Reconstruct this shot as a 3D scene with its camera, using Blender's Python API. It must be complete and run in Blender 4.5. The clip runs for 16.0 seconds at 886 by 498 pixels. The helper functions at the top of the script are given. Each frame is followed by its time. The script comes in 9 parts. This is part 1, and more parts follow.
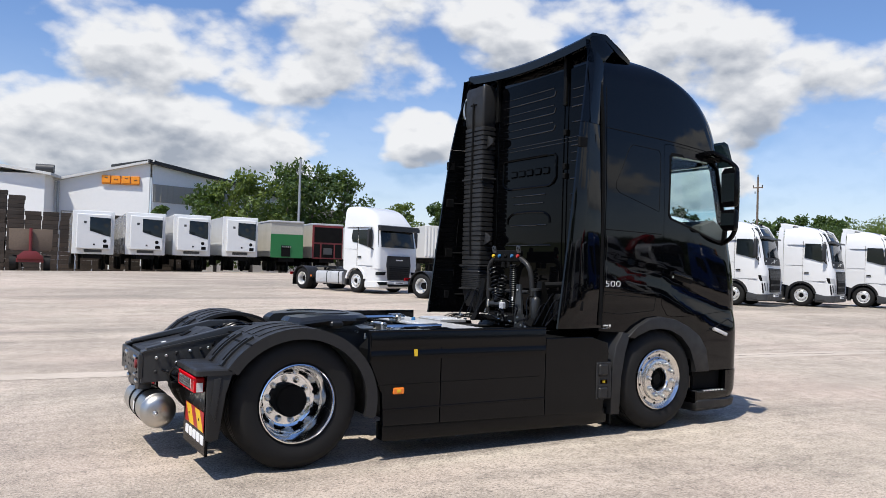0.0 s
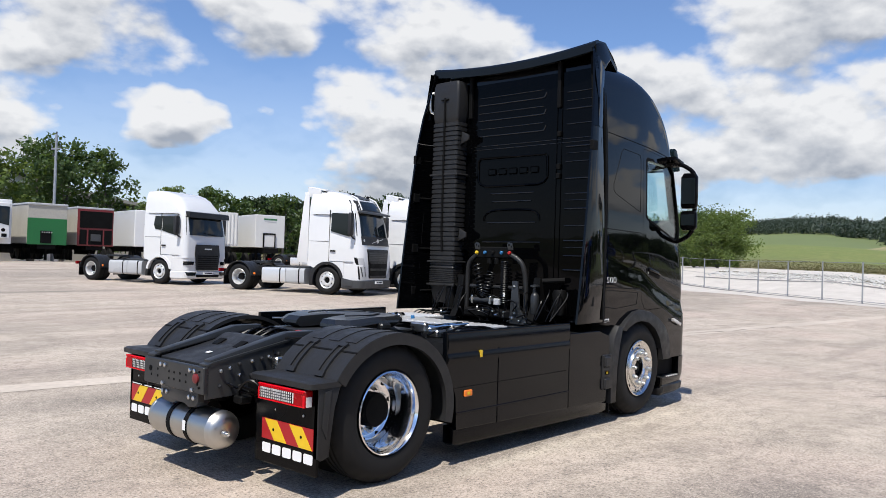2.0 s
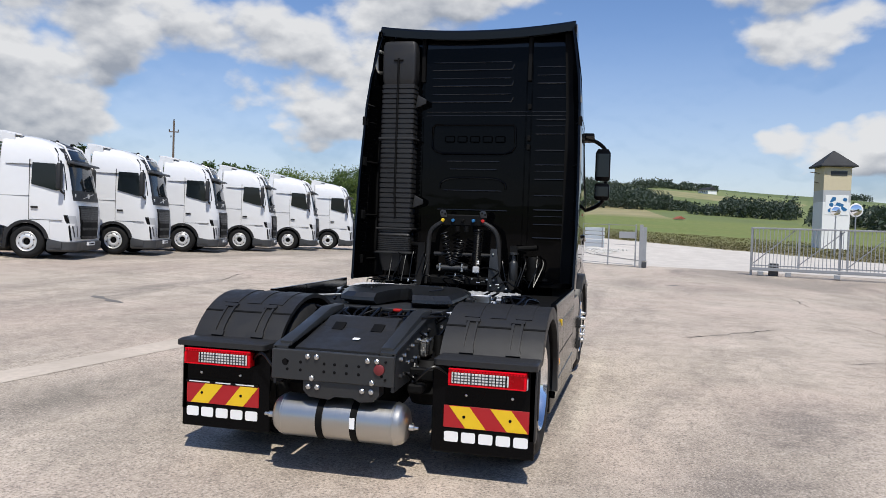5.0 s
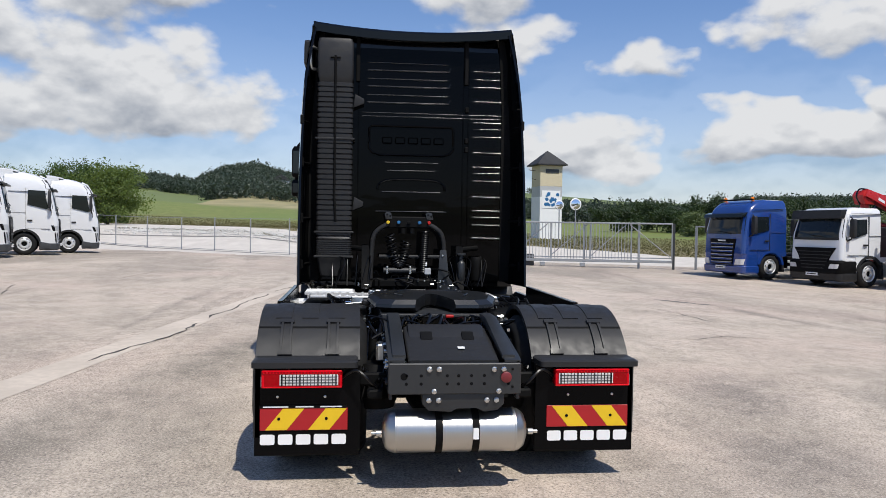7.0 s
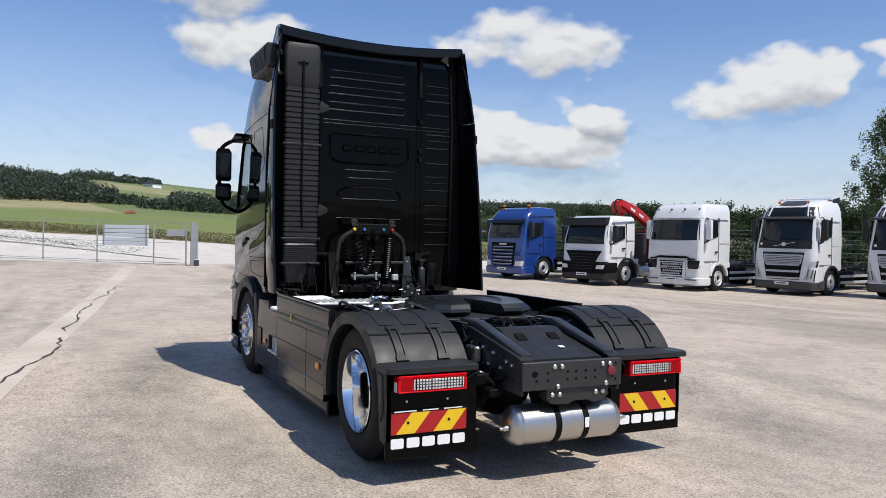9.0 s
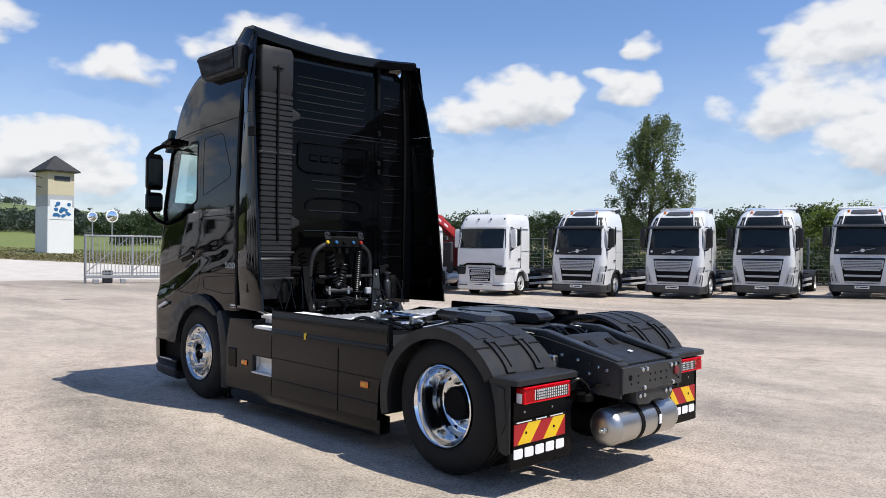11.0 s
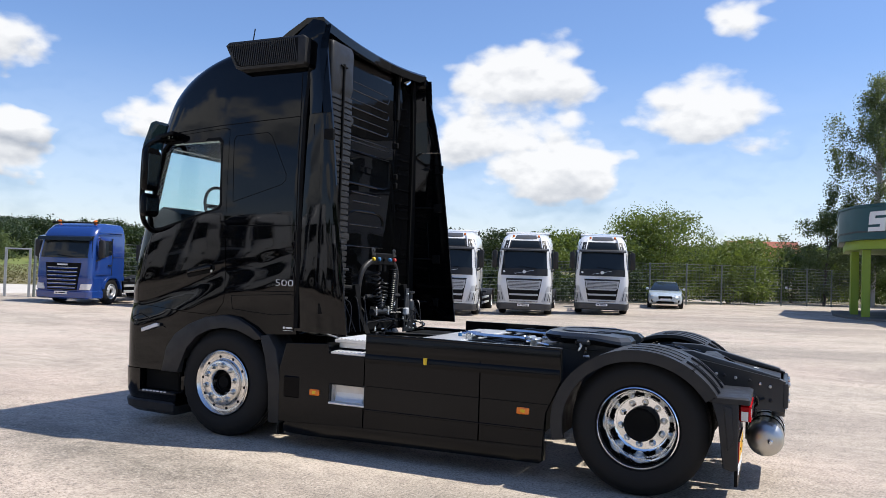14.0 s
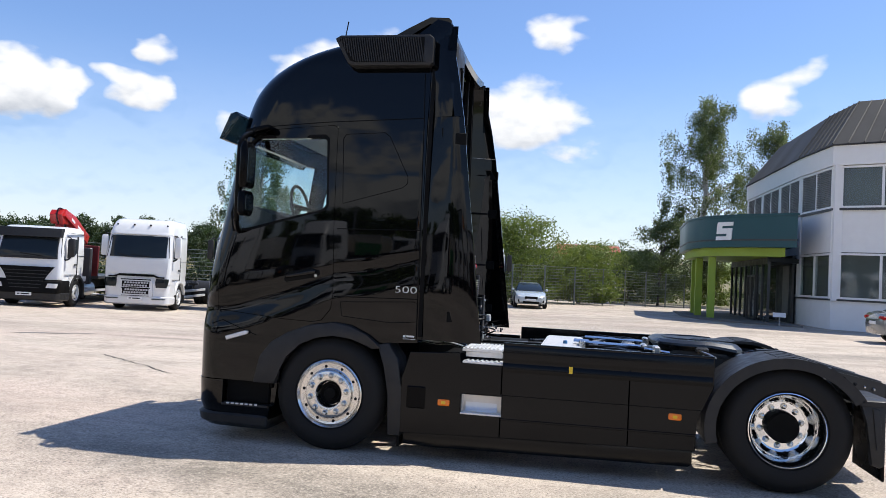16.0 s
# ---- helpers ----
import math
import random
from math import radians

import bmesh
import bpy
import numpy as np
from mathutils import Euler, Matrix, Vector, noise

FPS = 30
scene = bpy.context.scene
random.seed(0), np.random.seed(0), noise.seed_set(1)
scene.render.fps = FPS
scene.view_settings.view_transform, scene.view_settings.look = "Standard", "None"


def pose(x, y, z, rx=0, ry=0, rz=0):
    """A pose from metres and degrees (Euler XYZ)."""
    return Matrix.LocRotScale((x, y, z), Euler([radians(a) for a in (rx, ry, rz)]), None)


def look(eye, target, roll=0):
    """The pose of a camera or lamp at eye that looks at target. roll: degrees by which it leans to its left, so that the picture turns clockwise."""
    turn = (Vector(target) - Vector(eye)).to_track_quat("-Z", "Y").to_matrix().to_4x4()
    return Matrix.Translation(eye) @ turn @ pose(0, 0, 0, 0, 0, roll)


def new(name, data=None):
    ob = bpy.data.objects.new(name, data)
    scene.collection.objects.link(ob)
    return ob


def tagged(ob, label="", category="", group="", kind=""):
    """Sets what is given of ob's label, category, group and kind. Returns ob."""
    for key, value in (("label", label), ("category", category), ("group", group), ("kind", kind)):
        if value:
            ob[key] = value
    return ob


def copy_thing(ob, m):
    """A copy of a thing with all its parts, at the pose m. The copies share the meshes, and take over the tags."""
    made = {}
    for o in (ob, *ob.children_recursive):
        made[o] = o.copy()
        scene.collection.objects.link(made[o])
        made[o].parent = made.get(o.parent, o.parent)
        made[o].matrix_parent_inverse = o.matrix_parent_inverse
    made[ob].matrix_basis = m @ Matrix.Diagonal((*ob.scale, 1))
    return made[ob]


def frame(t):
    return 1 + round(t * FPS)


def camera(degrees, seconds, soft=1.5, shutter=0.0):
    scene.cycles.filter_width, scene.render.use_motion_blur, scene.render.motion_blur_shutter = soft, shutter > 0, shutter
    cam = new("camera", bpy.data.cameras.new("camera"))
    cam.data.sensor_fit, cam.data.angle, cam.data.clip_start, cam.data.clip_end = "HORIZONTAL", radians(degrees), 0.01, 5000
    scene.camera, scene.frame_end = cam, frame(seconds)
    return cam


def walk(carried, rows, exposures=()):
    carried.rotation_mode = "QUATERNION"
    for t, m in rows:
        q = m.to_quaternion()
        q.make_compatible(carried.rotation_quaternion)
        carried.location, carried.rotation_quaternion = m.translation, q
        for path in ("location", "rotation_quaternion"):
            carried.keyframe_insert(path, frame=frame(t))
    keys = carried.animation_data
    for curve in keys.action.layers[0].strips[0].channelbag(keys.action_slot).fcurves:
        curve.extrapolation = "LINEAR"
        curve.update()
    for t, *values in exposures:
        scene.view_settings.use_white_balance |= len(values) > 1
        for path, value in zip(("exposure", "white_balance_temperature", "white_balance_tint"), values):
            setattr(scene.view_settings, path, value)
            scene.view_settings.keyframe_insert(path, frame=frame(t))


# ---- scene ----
cam = camera(59.7, 16.0, soft=0.7)
METRES, EYE, TILT, LEAN, TURN = 20.0, 1.58, 0.0, 0.0, -30.8
ROWS = [
    (0.0, 0.0, 0.0, 0.0, -0.04, 1.31, -1.71),
    (0.5, -0.0337, -0.002, 0.0019, -4.62, 1.01, -1.96),
    (1.0, -0.0639, 0.0054, 0.001, -9.22, 0.9, -2.1),
    (1.5, -0.0936, 0.0129, 0.0015, -13.43, 0.92, -2.07),
    (2.0, -0.1225, 0.0245, 0.0015, -17.97, 0.87, -1.71),
    (2.5, -0.1548, 0.0351, 0.0032, -22.54, 0.57, -1.36),
    (3.0, -0.1812, 0.0495, 0.0027, -26.9, 0.07, -1.2),
    (3.5, -0.2078, 0.0639, 0.0024, -31.12, -0.45, -1.37),
    (4.0, -0.2312, 0.083, 0.0024, -35.87, -0.92, -1.76),
    (6.5, -0.3306, 0.1996, 0.0024, -59.88, -1.67, -1.13),
    (7.0, -0.3441, 0.2271, 0.003, -65.66, -1.41, -0.86),
    (7.5, -0.3567, 0.2581, 0.0026, -71.65, -1.13, -0.82),
    (8.0, -0.3701, 0.2872, 0.0032, -76.65, -0.98, -1.02),
    (8.5, -0.3819, 0.315, 0.0034, -80.85, -0.94, -1.15),
    (9.0, -0.394, 0.3428, 0.0035, -85.07, -0.9, -1.17),
    (9.5, -0.3967, 0.3711, 0.004, -89.3, -0.8, -0.88),
    (10.0, -0.3979, 0.4016, 0.004, -94.08, -0.58, -0.56),
    (12.5, -0.3587, 0.5459, 0.0029, -114.08, 0.96, -1.27),
    (13.0, -0.3453, 0.5728, 0.003, -117.48, 1.16, -1.37),
    (13.5, -0.3256, 0.598, 0.0022, -121.51, 1.39, -1.58),
    (14.0, -0.3054, 0.624, 0.0019, -125.52, 1.63, -1.89),
    (14.5, -0.2822, 0.6491, 0.0014, -129.56, 1.89, -2.17),
    (15.0, -0.2619, 0.6758, 0.002, -132.71, 2.1, -2.38),
    (15.5, -0.239, 0.697, 0.0014, -135.32, 2.1, -2.62),
    (16.0, -0.2147, 0.7225, 0.0013, -138.56, 1.95, -2.85),
]
EXPOSURES = ((0.0, 0.16), (2.0, 0.14), (3.5, 0.0), (6.5, -0.06), (8.0, -0.03), (10.0, 0.08), (12.5, 0.26), (14.5, 0.32), (16.0, 0.40))
walk(cam, [(t, pose(0, 0, EYE, TILT, LEAN, TURN) @ pose(METRES * x, METRES * y, METRES * z, 90 + pitch, roll, yaw)) for t, x, y, z, yaw, pitch, roll in ROWS], EXPOSURES)

# ---- light ----
SUN_DIR = Vector((-0.50, -0.22, 1.0)).normalized()      # towards the sun
world = bpy.data.worlds.new("sky")
scene.world = world
world.use_nodes = True
wt = world.node_tree
wt.nodes.clear()


def wn(kind, **values):
    n = wt.nodes.new(kind)
    for k, v in values.items():
        n.inputs[k].default_value = v
    return n


def wmath(op, a, b=None, c=None):
    n = wt.nodes.new("ShaderNodeMath")
    n.operation = op
    for i, v in enumerate((a, b, c)):
        if v is None:
            continue
        if isinstance(v, (int, float)):
            n.inputs[i].default_value = v
        else:
            wt.links.new(v, n.inputs[i])
    return n.outputs[0]


sky = wt.nodes.new("ShaderNodeTexSky")
sky.sky_type = "NISHITA"
sky.sun_disc = False
sky.sun_elevation = math.asin(SUN_DIR.z)
sky.sun_rotation = math.atan2(SUN_DIR.x, SUN_DIR.y)
sky.air_density, sky.dust_density, sky.ozone_density = 1.0, 0.50, 2.6
tc = wt.nodes.new("ShaderNodeTexCoord")
sep = wt.nodes.new("ShaderNodeSeparateXYZ")
wt.links.new(tc.outputs["Generated"], sep.inputs[0])
up = wmath("MAXIMUM", sep.outputs[2], 0.0)


def wvec(op, a, b=None, c=None, out=0):
    n = wt.nodes.new("ShaderNodeVectorMath")
    n.operation = op
    for i, v in enumerate((a, b, c)):
        if v is None:
            continue
        if isinstance(v, tuple):
            n.inputs[i].default_value = v
        else:
            wt.links.new(v, n.inputs[i])
    return n.outputs[out]


# the day's cumulus: bearing, height over the horizon and half-width of each cloud, in degrees
CLOUDS = ((81.1, 14.6, 6.3), (69.0, 14.3, 8.4), (65.8, 18.2, 7.1), (80.1, 8.3, 10.1), (54.8, 17.0, 5.9), (42.6, 16.7, 5.9), (61.3, 9.2, 3.1), (34.1, 12.8, 8.0), (46.7, 10.9, 6.3), (41.6, 16.2, 6.3), (43.4, 7.3, 6.3),
          (16.5, 17.3, 8.4), (26.3, 13.0, 6.3), (17.0, 9.5, 10.1), (-10.1, 13.9, 5.9), (-21.0, 11.6, 4.0), (-14.7, 6.2, 5.9), (-27.5, 7.0, 5.0), (-7.7, 17.3, 5.9), (-31.7, 14.3, 6.9), (-47.0, 10.4, 5.7), (-35.9, 9.6, 2.7),
          (-33.1, 6.7, 5.0), (-57.7, 14.8, 1.8), (-56.1, 11.4, 2.9), (-72.0, 14.1, 5.9), (-70.5, 10.7, 7.6), (-75.8, 7.6, 6.7), (-49.5, 10.8, 3.4), (-56.3, 11.7, 2.5), (-86.8, 18.0, 3.4), (-85.0, 11.8, 7.1), (-102.8, 13.6, 3.4))
bearing = wt.nodes.new("ShaderNodeCombineXYZ")
wt.links.new(wmath("MULTIPLY", wmath("ARCTAN2", sep.outputs[1], sep.outputs[0]), 57.2958), bearing.inputs[0])
wt.links.new(wmath("MULTIPLY", wmath("ARCSINE", sep.outputs[2]), 57.2958), bearing.inputs[1])
flat_dir = wvec("MULTIPLY", tc.outputs["Generated"], (1.0, 1.0, 1.7))
warp = wn("ShaderNodeTexNoise", Scale=7.0, Detail=3.0, Roughness=0.55)
wt.links.new(flat_dir, warp.inputs["Vector"])
bent = wvec("MULTIPLY_ADD", wvec("ADD", warp.outputs["Color"], (-0.5, -0.5, -0.5)), (13.0, 7.0, 0.0), bearing.outputs[0])


def cloud_density(lift):
    """Cloud at a point of the sky, or that many degrees over it."""
    here = wvec("ADD", bent, (0.0, lift, 0.0))
    near = None
    for az, el, w in CLOUDS:
        k, h = (1.0 / (1.12 * w + 0.4), 1.0 / (0.32 * w + 1.25)) if az > -5 else (1.0 / (0.92 * w + 0.3), 1.0 / (0.22 * w + 1.0))
        q = wvec("MULTIPLY_ADD", here, (k, h, 0.0), (-az * k, -el * h, 0.0))
        q = wvec("DOT_PRODUCT", q, q, out="Value")
        near = q if near is None else wmath("SMOOTH_MIN", near, q, 0.5)
    body = wmath("MULTIPLY_ADD", wmath("MINIMUM", near, 1.55), -0.42, 0.42)
    place = wvec("ADD", flat_dir, (0.0, 0.0, lift * 0.0297))
    fine = wn("ShaderNodeTexNoise", Scale=9.0, Detail=7.0, Roughness=0.56)
    puff = wn("ShaderNodeTexVoronoi", Scale=17.0, Detail=2.0, Roughness=0.5)
    for n in (fine, puff):
        wt.links.new(place, n.inputs["Vector"])
    low = wmath("MULTIPLY", wmath("MAXIMUM", wmath("MULTIPLY_ADD", up, -4.2, 1.0), 0.0), 0.26)
    rough_edge = wmath("ADD", wmath("MULTIPLY_ADD", fine.outputs[0], 0.85, -0.425), wmath("MULTIPLY_ADD", puff.outputs["Distance"], -0.22, 0.09))
    return wmath("ADD", wmath("ADD", body, rough_edge), low)


def wstep(value, a, b):
    n = wt.nodes.new("ShaderNodeMapRange")
    n.interpolation_type = "SMOOTHSTEP"
    n.inputs["From Min"].default_value, n.inputs["From Max"].default_value = a, b
    wt.links.new(value, n.inputs["Value"])
    return n.outputs[0]


dens, edge_above, above = cloud_density(0.0), cloud_density(0.5), cloud_density(1.8)
mask = wstep(dens, -0.07, 0.22)
# grey under the thick parts, bright on the tops and on each billow
side = wmath("MULTIPLY_ADD", wmath("ADD", sep.outputs[1], wmath("MULTIPLY", sep.outputs[0], 0.4)), 0.38, 0.68)
grey = wmath("ADD", wmath("MULTIPLY", wstep(above, -0.04, 0.74), side), wmath("MULTIPLY", wmath("SUBTRACT", edge_above, dens), 2.1))
cloud = wt.nodes.new("ShaderNodeMix")
cloud.data_type = "RGBA"
cloud.inputs["A"].default_value = (0.84, 0.845, 0.855, 1)
cloud.inputs["B"].default_value = (0.35, 0.385, 0.45, 1)
wt.links.new(wmath("MINIMUM", wmath("MAXIMUM", grey, 0.0), 1.0), cloud.inputs["Factor"])
bg_sky, bg_cloud = wn("ShaderNodeBackground", Strength=0.118), wn("ShaderNodeBackground", Strength=0.95)
tint = wt.nodes.new("ShaderNodeMix")
tint.data_type, tint.blend_type = "RGBA", "MULTIPLY"
tint.inputs["Factor"].default_value = 1.0
tint.inputs["B"].default_value = (0.865, 0.965, 1.165, 1)
wt.links.new(sky.outputs[0], tint.inputs["A"])
wt.links.new(tint.outputs["Result"], bg_sky.inputs["Color"])
wt.links.new(cloud.outputs["Result"], bg_cloud.inputs["Color"])
mixw = wt.nodes.new("ShaderNodeMixShader")
# thin veil of haze and far cloud towards the horizon
veil = wmath("MULTIPLY", wmath("POWER", wmath("MAXIMUM", wmath("MULTIPLY_ADD", up, -3.6, 1.0), 0.0), 1.5), 0.60)
wt.links.new(wmath("MAXIMUM", wmath("MULTIPLY", mask, 0.97), veil), mixw.inputs[0])
wt.links.new(bg_sky.outputs[0], mixw.inputs[1])
wt.links.new(bg_cloud.outputs[0], mixw.inputs[2])
outw = wt.nodes.new("ShaderNodeOutputWorld")
wt.links.new(mixw.outputs[0], outw.inputs[0])

sun = new("sun", bpy.data.lights.new("sun", "SUN"))
sun.data.energy, sun.data.angle, sun.data.color = 4.9, radians(0.55), (1.0, 0.955, 0.88)
sun.matrix_world = look(SUN_DIR * 60, (0, 0, 0))

# ---- materials ----
def tree_of(name):
    m = bpy.data.materials.new(name)
    m.use_nodes = True
    return m, m.node_tree, m.node_tree.nodes["Principled BSDF"]


def link(t, a, b):
    t.links.new(a, b)


def tex(t, kind, scale, vector=None, **values):
    n = t.nodes.new(kind)
    n.inputs["Scale"].default_value = scale
    for k, v in values.items():
        n.inputs[k].default_value = v
    if vector is not None:
        link(t, vector, n.inputs["Vector"])
    return n


def ramp(t, value, stops):
    n = t.nodes.new("ShaderNodeValToRGB")
    e = n.color_ramp.elements
    while len(e) < len(stops):
        e.new(0.5)
    for el, (p, c) in zip(e, stops):
        el.position = p
        el.color = c if len(c) == 4 else (*c, 1)
    link(t, value, n.inputs[0])
    return n.outputs[0]


def mixc(t, f, a, b, blend="MIX"):
    n = t.nodes.new("ShaderNodeMix")
    n.data_type = "RGBA"
    n.blend_type = blend
    for key, v in (("Factor", f), ("A", a), ("B", b)):
        if isinstance(v, (int, float)):
            n.inputs[key].default_value = v
        elif isinstance(v, tuple):
            n.inputs[key].default_value = v if len(v) == 4 else (*v, 1)
        else:
            link(t, v, n.inputs[key])
    return n.outputs["Result"]


def bump(t, b, height, strength, distance=0.01):
    n = t.nodes.new("ShaderNodeBump")
    n.inputs["Strength"].default_value, n.inputs["Distance"].default_value = strength, distance
    link(t, height, n.inputs["Height"])
    link(t, n.outputs[0], b.inputs["Normal"])


def coords(t):
    return t.nodes.new("ShaderNodeTexCoord").outputs["Object"]


def surface(name, colour, rough=0.5, metal=0.0, coat=0.0, vary=0.12, grain=30.0, relief=0.0, rvary=0.12, random_tint=0.0, spec=0.5):
    """A plain painted, moulded or metal surface with two scales of variation in colour and gloss."""
    m, t, b = tree_of(name)
    c = coords(t)
    fine_n, wide_n = tex(t, "ShaderNodeTexNoise", grain, c, Detail=6.0), tex(t, "ShaderNodeTexNoise", grain * 0.06, c, Detail=4.0)
    dark = tuple(v * (1 - vary) for v in colour)
    lite = tuple(min(1.0, v * (1 + vary)) for v in colour)
    col = mixc(t, fine_n.outputs[0], dark, lite)
    col = mixc(t, ramp(t, wide_n.outputs[0], ((0.35, (0, 0, 0)), (0.75, (1, 1, 1)))), col, tuple(v * (1 - vary * 0.7) for v in colour))
    if random_tint:
        info = t.nodes.new("ShaderNodeObjectInfo")
        col = mixc(t, ramp(t, info.outputs["Random"], ((0, (0, 0, 0)), (1, (random_tint,) * 3))), col, (0, 0, 0))
    link(t, col, b.inputs["Base Color"])
    r = ramp(t, wide_n.outputs[0], ((0.3, (max(0.02, rough - rvary),) * 3), (0.7, (min(1, rough + rvary),) * 3)))
    link(t, r, b.inputs["Roughness"])
    b.inputs["Metallic"].default_value = metal
    b.inputs["Coat Weight"].default_value = coat
    b.inputs["Coat Roughness"].default_value = 0.03
    b.inputs["Specular IOR Level"].default_value = spec
    if relief:
        bump(t, b, fine_n.outputs[0], relief, 0.004)
    return m


def glass(name, tint, rough=0.0):
    m, t, b = tree_of(name)
    t.nodes.remove(b)
    tr, gl, mx, lw, pw, ad = (t.nodes.new(k) for k in ("ShaderNodeBsdfTransparent", "ShaderNodeBsdfGlossy", "ShaderNodeMixShader", "ShaderNodeLayerWeight", "ShaderNodeMath", "ShaderNodeMath"))
    tr.inputs[0].default_value = (*tint, 1)
    gl.inputs["Roughness"].default_value = rough
    # Schlick's rise of the reflection towards grazing angles
    lw.inputs[0].default_value = 0.5
    pw.operation, ad.operation = "POWER", "MULTIPLY_ADD"
    pw.inputs[1].default_value = 5.0
    ad.inputs[1].default_value, ad.inputs[2].default_value = 0.90, 0.035
    link(t, lw.outputs["Facing"], pw.inputs[0])
    link(t, pw.outputs[0], ad.inputs[0])
    link(t, ad.outputs[0], mx.inputs[0])
    link(t, tr.outputs[0], mx.inputs[1])
    link(t, gl.outputs[0], mx.inputs[2])
    link(t, mx.outputs[0], t.nodes["Material Output"].inputs[0])
    return m


def leaf_mat(name, dark, lite, through_colour):
    m, t, b = tree_of(name)
    g = t.nodes.new("ShaderNodeNewGeometry")
    col = ramp(t, g.outputs["Random Per Island"], ((0.0, dark), (0.6, lite), (1.0, tuple(v * 1.35 for v in lite))))
    n = tex(t, "ShaderNodeTexNoise", 0.7, coords(t), Detail=3.0)
    col = mixc(t, n.outputs[0], col, dark)
    link(t, col, b.inputs["Base Color"])
    b.inputs["Roughness"].default_value = 0.55
    tl, mx = t.nodes.new("ShaderNodeBsdfTranslucent"), t.nodes.new("ShaderNodeMixShader")
    tl.inputs[0].default_value = (*through_colour, 1)
    mx.inputs[0].default_value = 0.28
    link(t, b.outputs[0], mx.inputs[1])
    link(t, tl.outputs[0], mx.inputs[2])
    link(t, mx.outputs[0], t.nodes["Material Output"].inputs[0])
    return m


def paint_black(name="black_paint", spec=0.31, peel=0.13):
    """Glossy black vehicle paint with faint orange peel."""
    m, t, b = tree_of(name)
    c = coords(t)
    n = tex(t, "ShaderNodeTexNoise", 2.2, c, Detail=3.0)
    col = mixc(t, n.outputs[0], (0.0008, 0.0009, 0.0012), (0.0016, 0.0017, 0.002))
    link(t, col, b.inputs["Base Color"])
    dust = tex(t, "ShaderNodeTexNoise", 9.0, c, Detail=8.0)
    link(t, ramp(t, dust.outputs[0], ((0.3, (0.02,) * 3), (0.8, (0.05,) * 3))), b.inputs["Roughness"])
    flat = t.nodes.new("ShaderNodeVectorMath")
    flat.operation = "MULTIPLY"
    flat.inputs[1].default_value = (0.42, 1.0, 1.9)
    link(t, c, flat.inputs[0])
    wave = tex(t, "ShaderNodeTexNoise", 1.9, flat.outputs[0], Detail=1.5)
    bump(t, b, wave.outputs[0], peel, 0.02)
    b.inputs["Specular IOR Level"].default_value = spec
    return m


def chrome_mat(name, colour, rough):
    m, t, b = tree_of(name)
    c = coords(t)
    n = tex(t, "ShaderNodeTexNoise", 14.0, c, Detail=5.0)
    link(t, ramp(t, n.outputs[0], ((0.3, (max(0.02, rough * 0.6),) * 3), (0.75, (rough * 1.6,) * 3))), b.inputs["Roughness"])
    link(t, mixc(t, n.outputs[0], tuple(v * 0.9 for v in colour), colour), b.inputs["Base Color"])
    b.inputs["Metallic"].default_value = 1.0
    return m


def tread_rubber():
    m, t, b = tree_of("tyre_rubber")
    c = coords(t)
    n, w = tex(t, "ShaderNodeTexNoise", 60.0, c, Detail=6.0), tex(t, "ShaderNodeTexNoise", 5.0, c, Detail=5.0)
    col = mixc(t, w.outputs[0], (0.007, 0.007, 0.0072), (0.016, 0.0157, 0.0152))
    link(t, col, b.inputs["Base Color"])
    link(t, ramp(t, w.outputs[0], ((0.3, (0.62,) * 3), (0.7, (0.80,) * 3))), b.inputs["Roughness"])
    b.inputs["Specular IOR Level"].default_value = 0.22
    bump(t, b, n.outputs[0], 0.12, 0.003)
    return m


BLACK = paint_black()
BEAD = surface("black_pressed_bead_paint", (0.002, 0.002, 0.0023), 0.17, vary=0.2, grain=20, rvary=0.05, spec=0.6)
# copy of the black paint, its reflection cut to keep the rear wall dark
REARBLACK = paint_black("dimmed_black_paint", 0.09, 0.10)
SATIN = surface("black_moulded_plastic", (0.020, 0.020, 0.0205), 0.47, vary=0.25, grain=160, relief=0.16, spec=0.30)
PANEL = surface("satin_black_panel", (0.0022, 0.0022, 0.0026), 0.26, vary=0.2, grain=14, rvary=0.05, spec=0.09)
SKIRT = surface("semi_gloss_skirt_paint", (0.0015, 0.0020, 0.0029), 0.16, vary=0.2, grain=14, rvary=0.04, spec=0.24)
FRAME = surface("frame_grey_paint", (0.020, 0.0215, 0.023), 0.42, vary=0.22, grain=40, rvary=0.14)
DARK = surface("matt_black", (0.0022, 0.0022, 0.0022), 0.7, vary=0.3, grain=30, spec=0.15)
RUBBER = tread_rubber()
CHROME = chrome_mat("polished_aluminium", (0.88, 0.89, 0.90), 0.10)


def brushed_mat(name, colour, rough):
    """Steel with fine rings of brushing round the long axis."""
    m, t, b = tree_of(name)
    flat = t.nodes.new("ShaderNodeVectorMath")
    flat.operation = "MULTIPLY"
    flat.inputs[1].default_value = (3.0, 260.0, 3.0)
    link(t, coords(t), flat.inputs[0])
    n = tex(t, "ShaderNodeTexNoise", 1.0, flat.outputs[0], Detail=3.0)
    link(t, ramp(t, n.outputs[0], ((0.3, (rough * 0.85,) * 3), (0.7, (rough * 1.15,) * 3))), b.inputs["Roughness"])
    link(t, mixc(t, n.outputs[0], tuple(v * 0.88 for v in colour), colour), b.inputs["Base Color"])
    b.inputs["Metallic"].default_value = 1.0
    return m


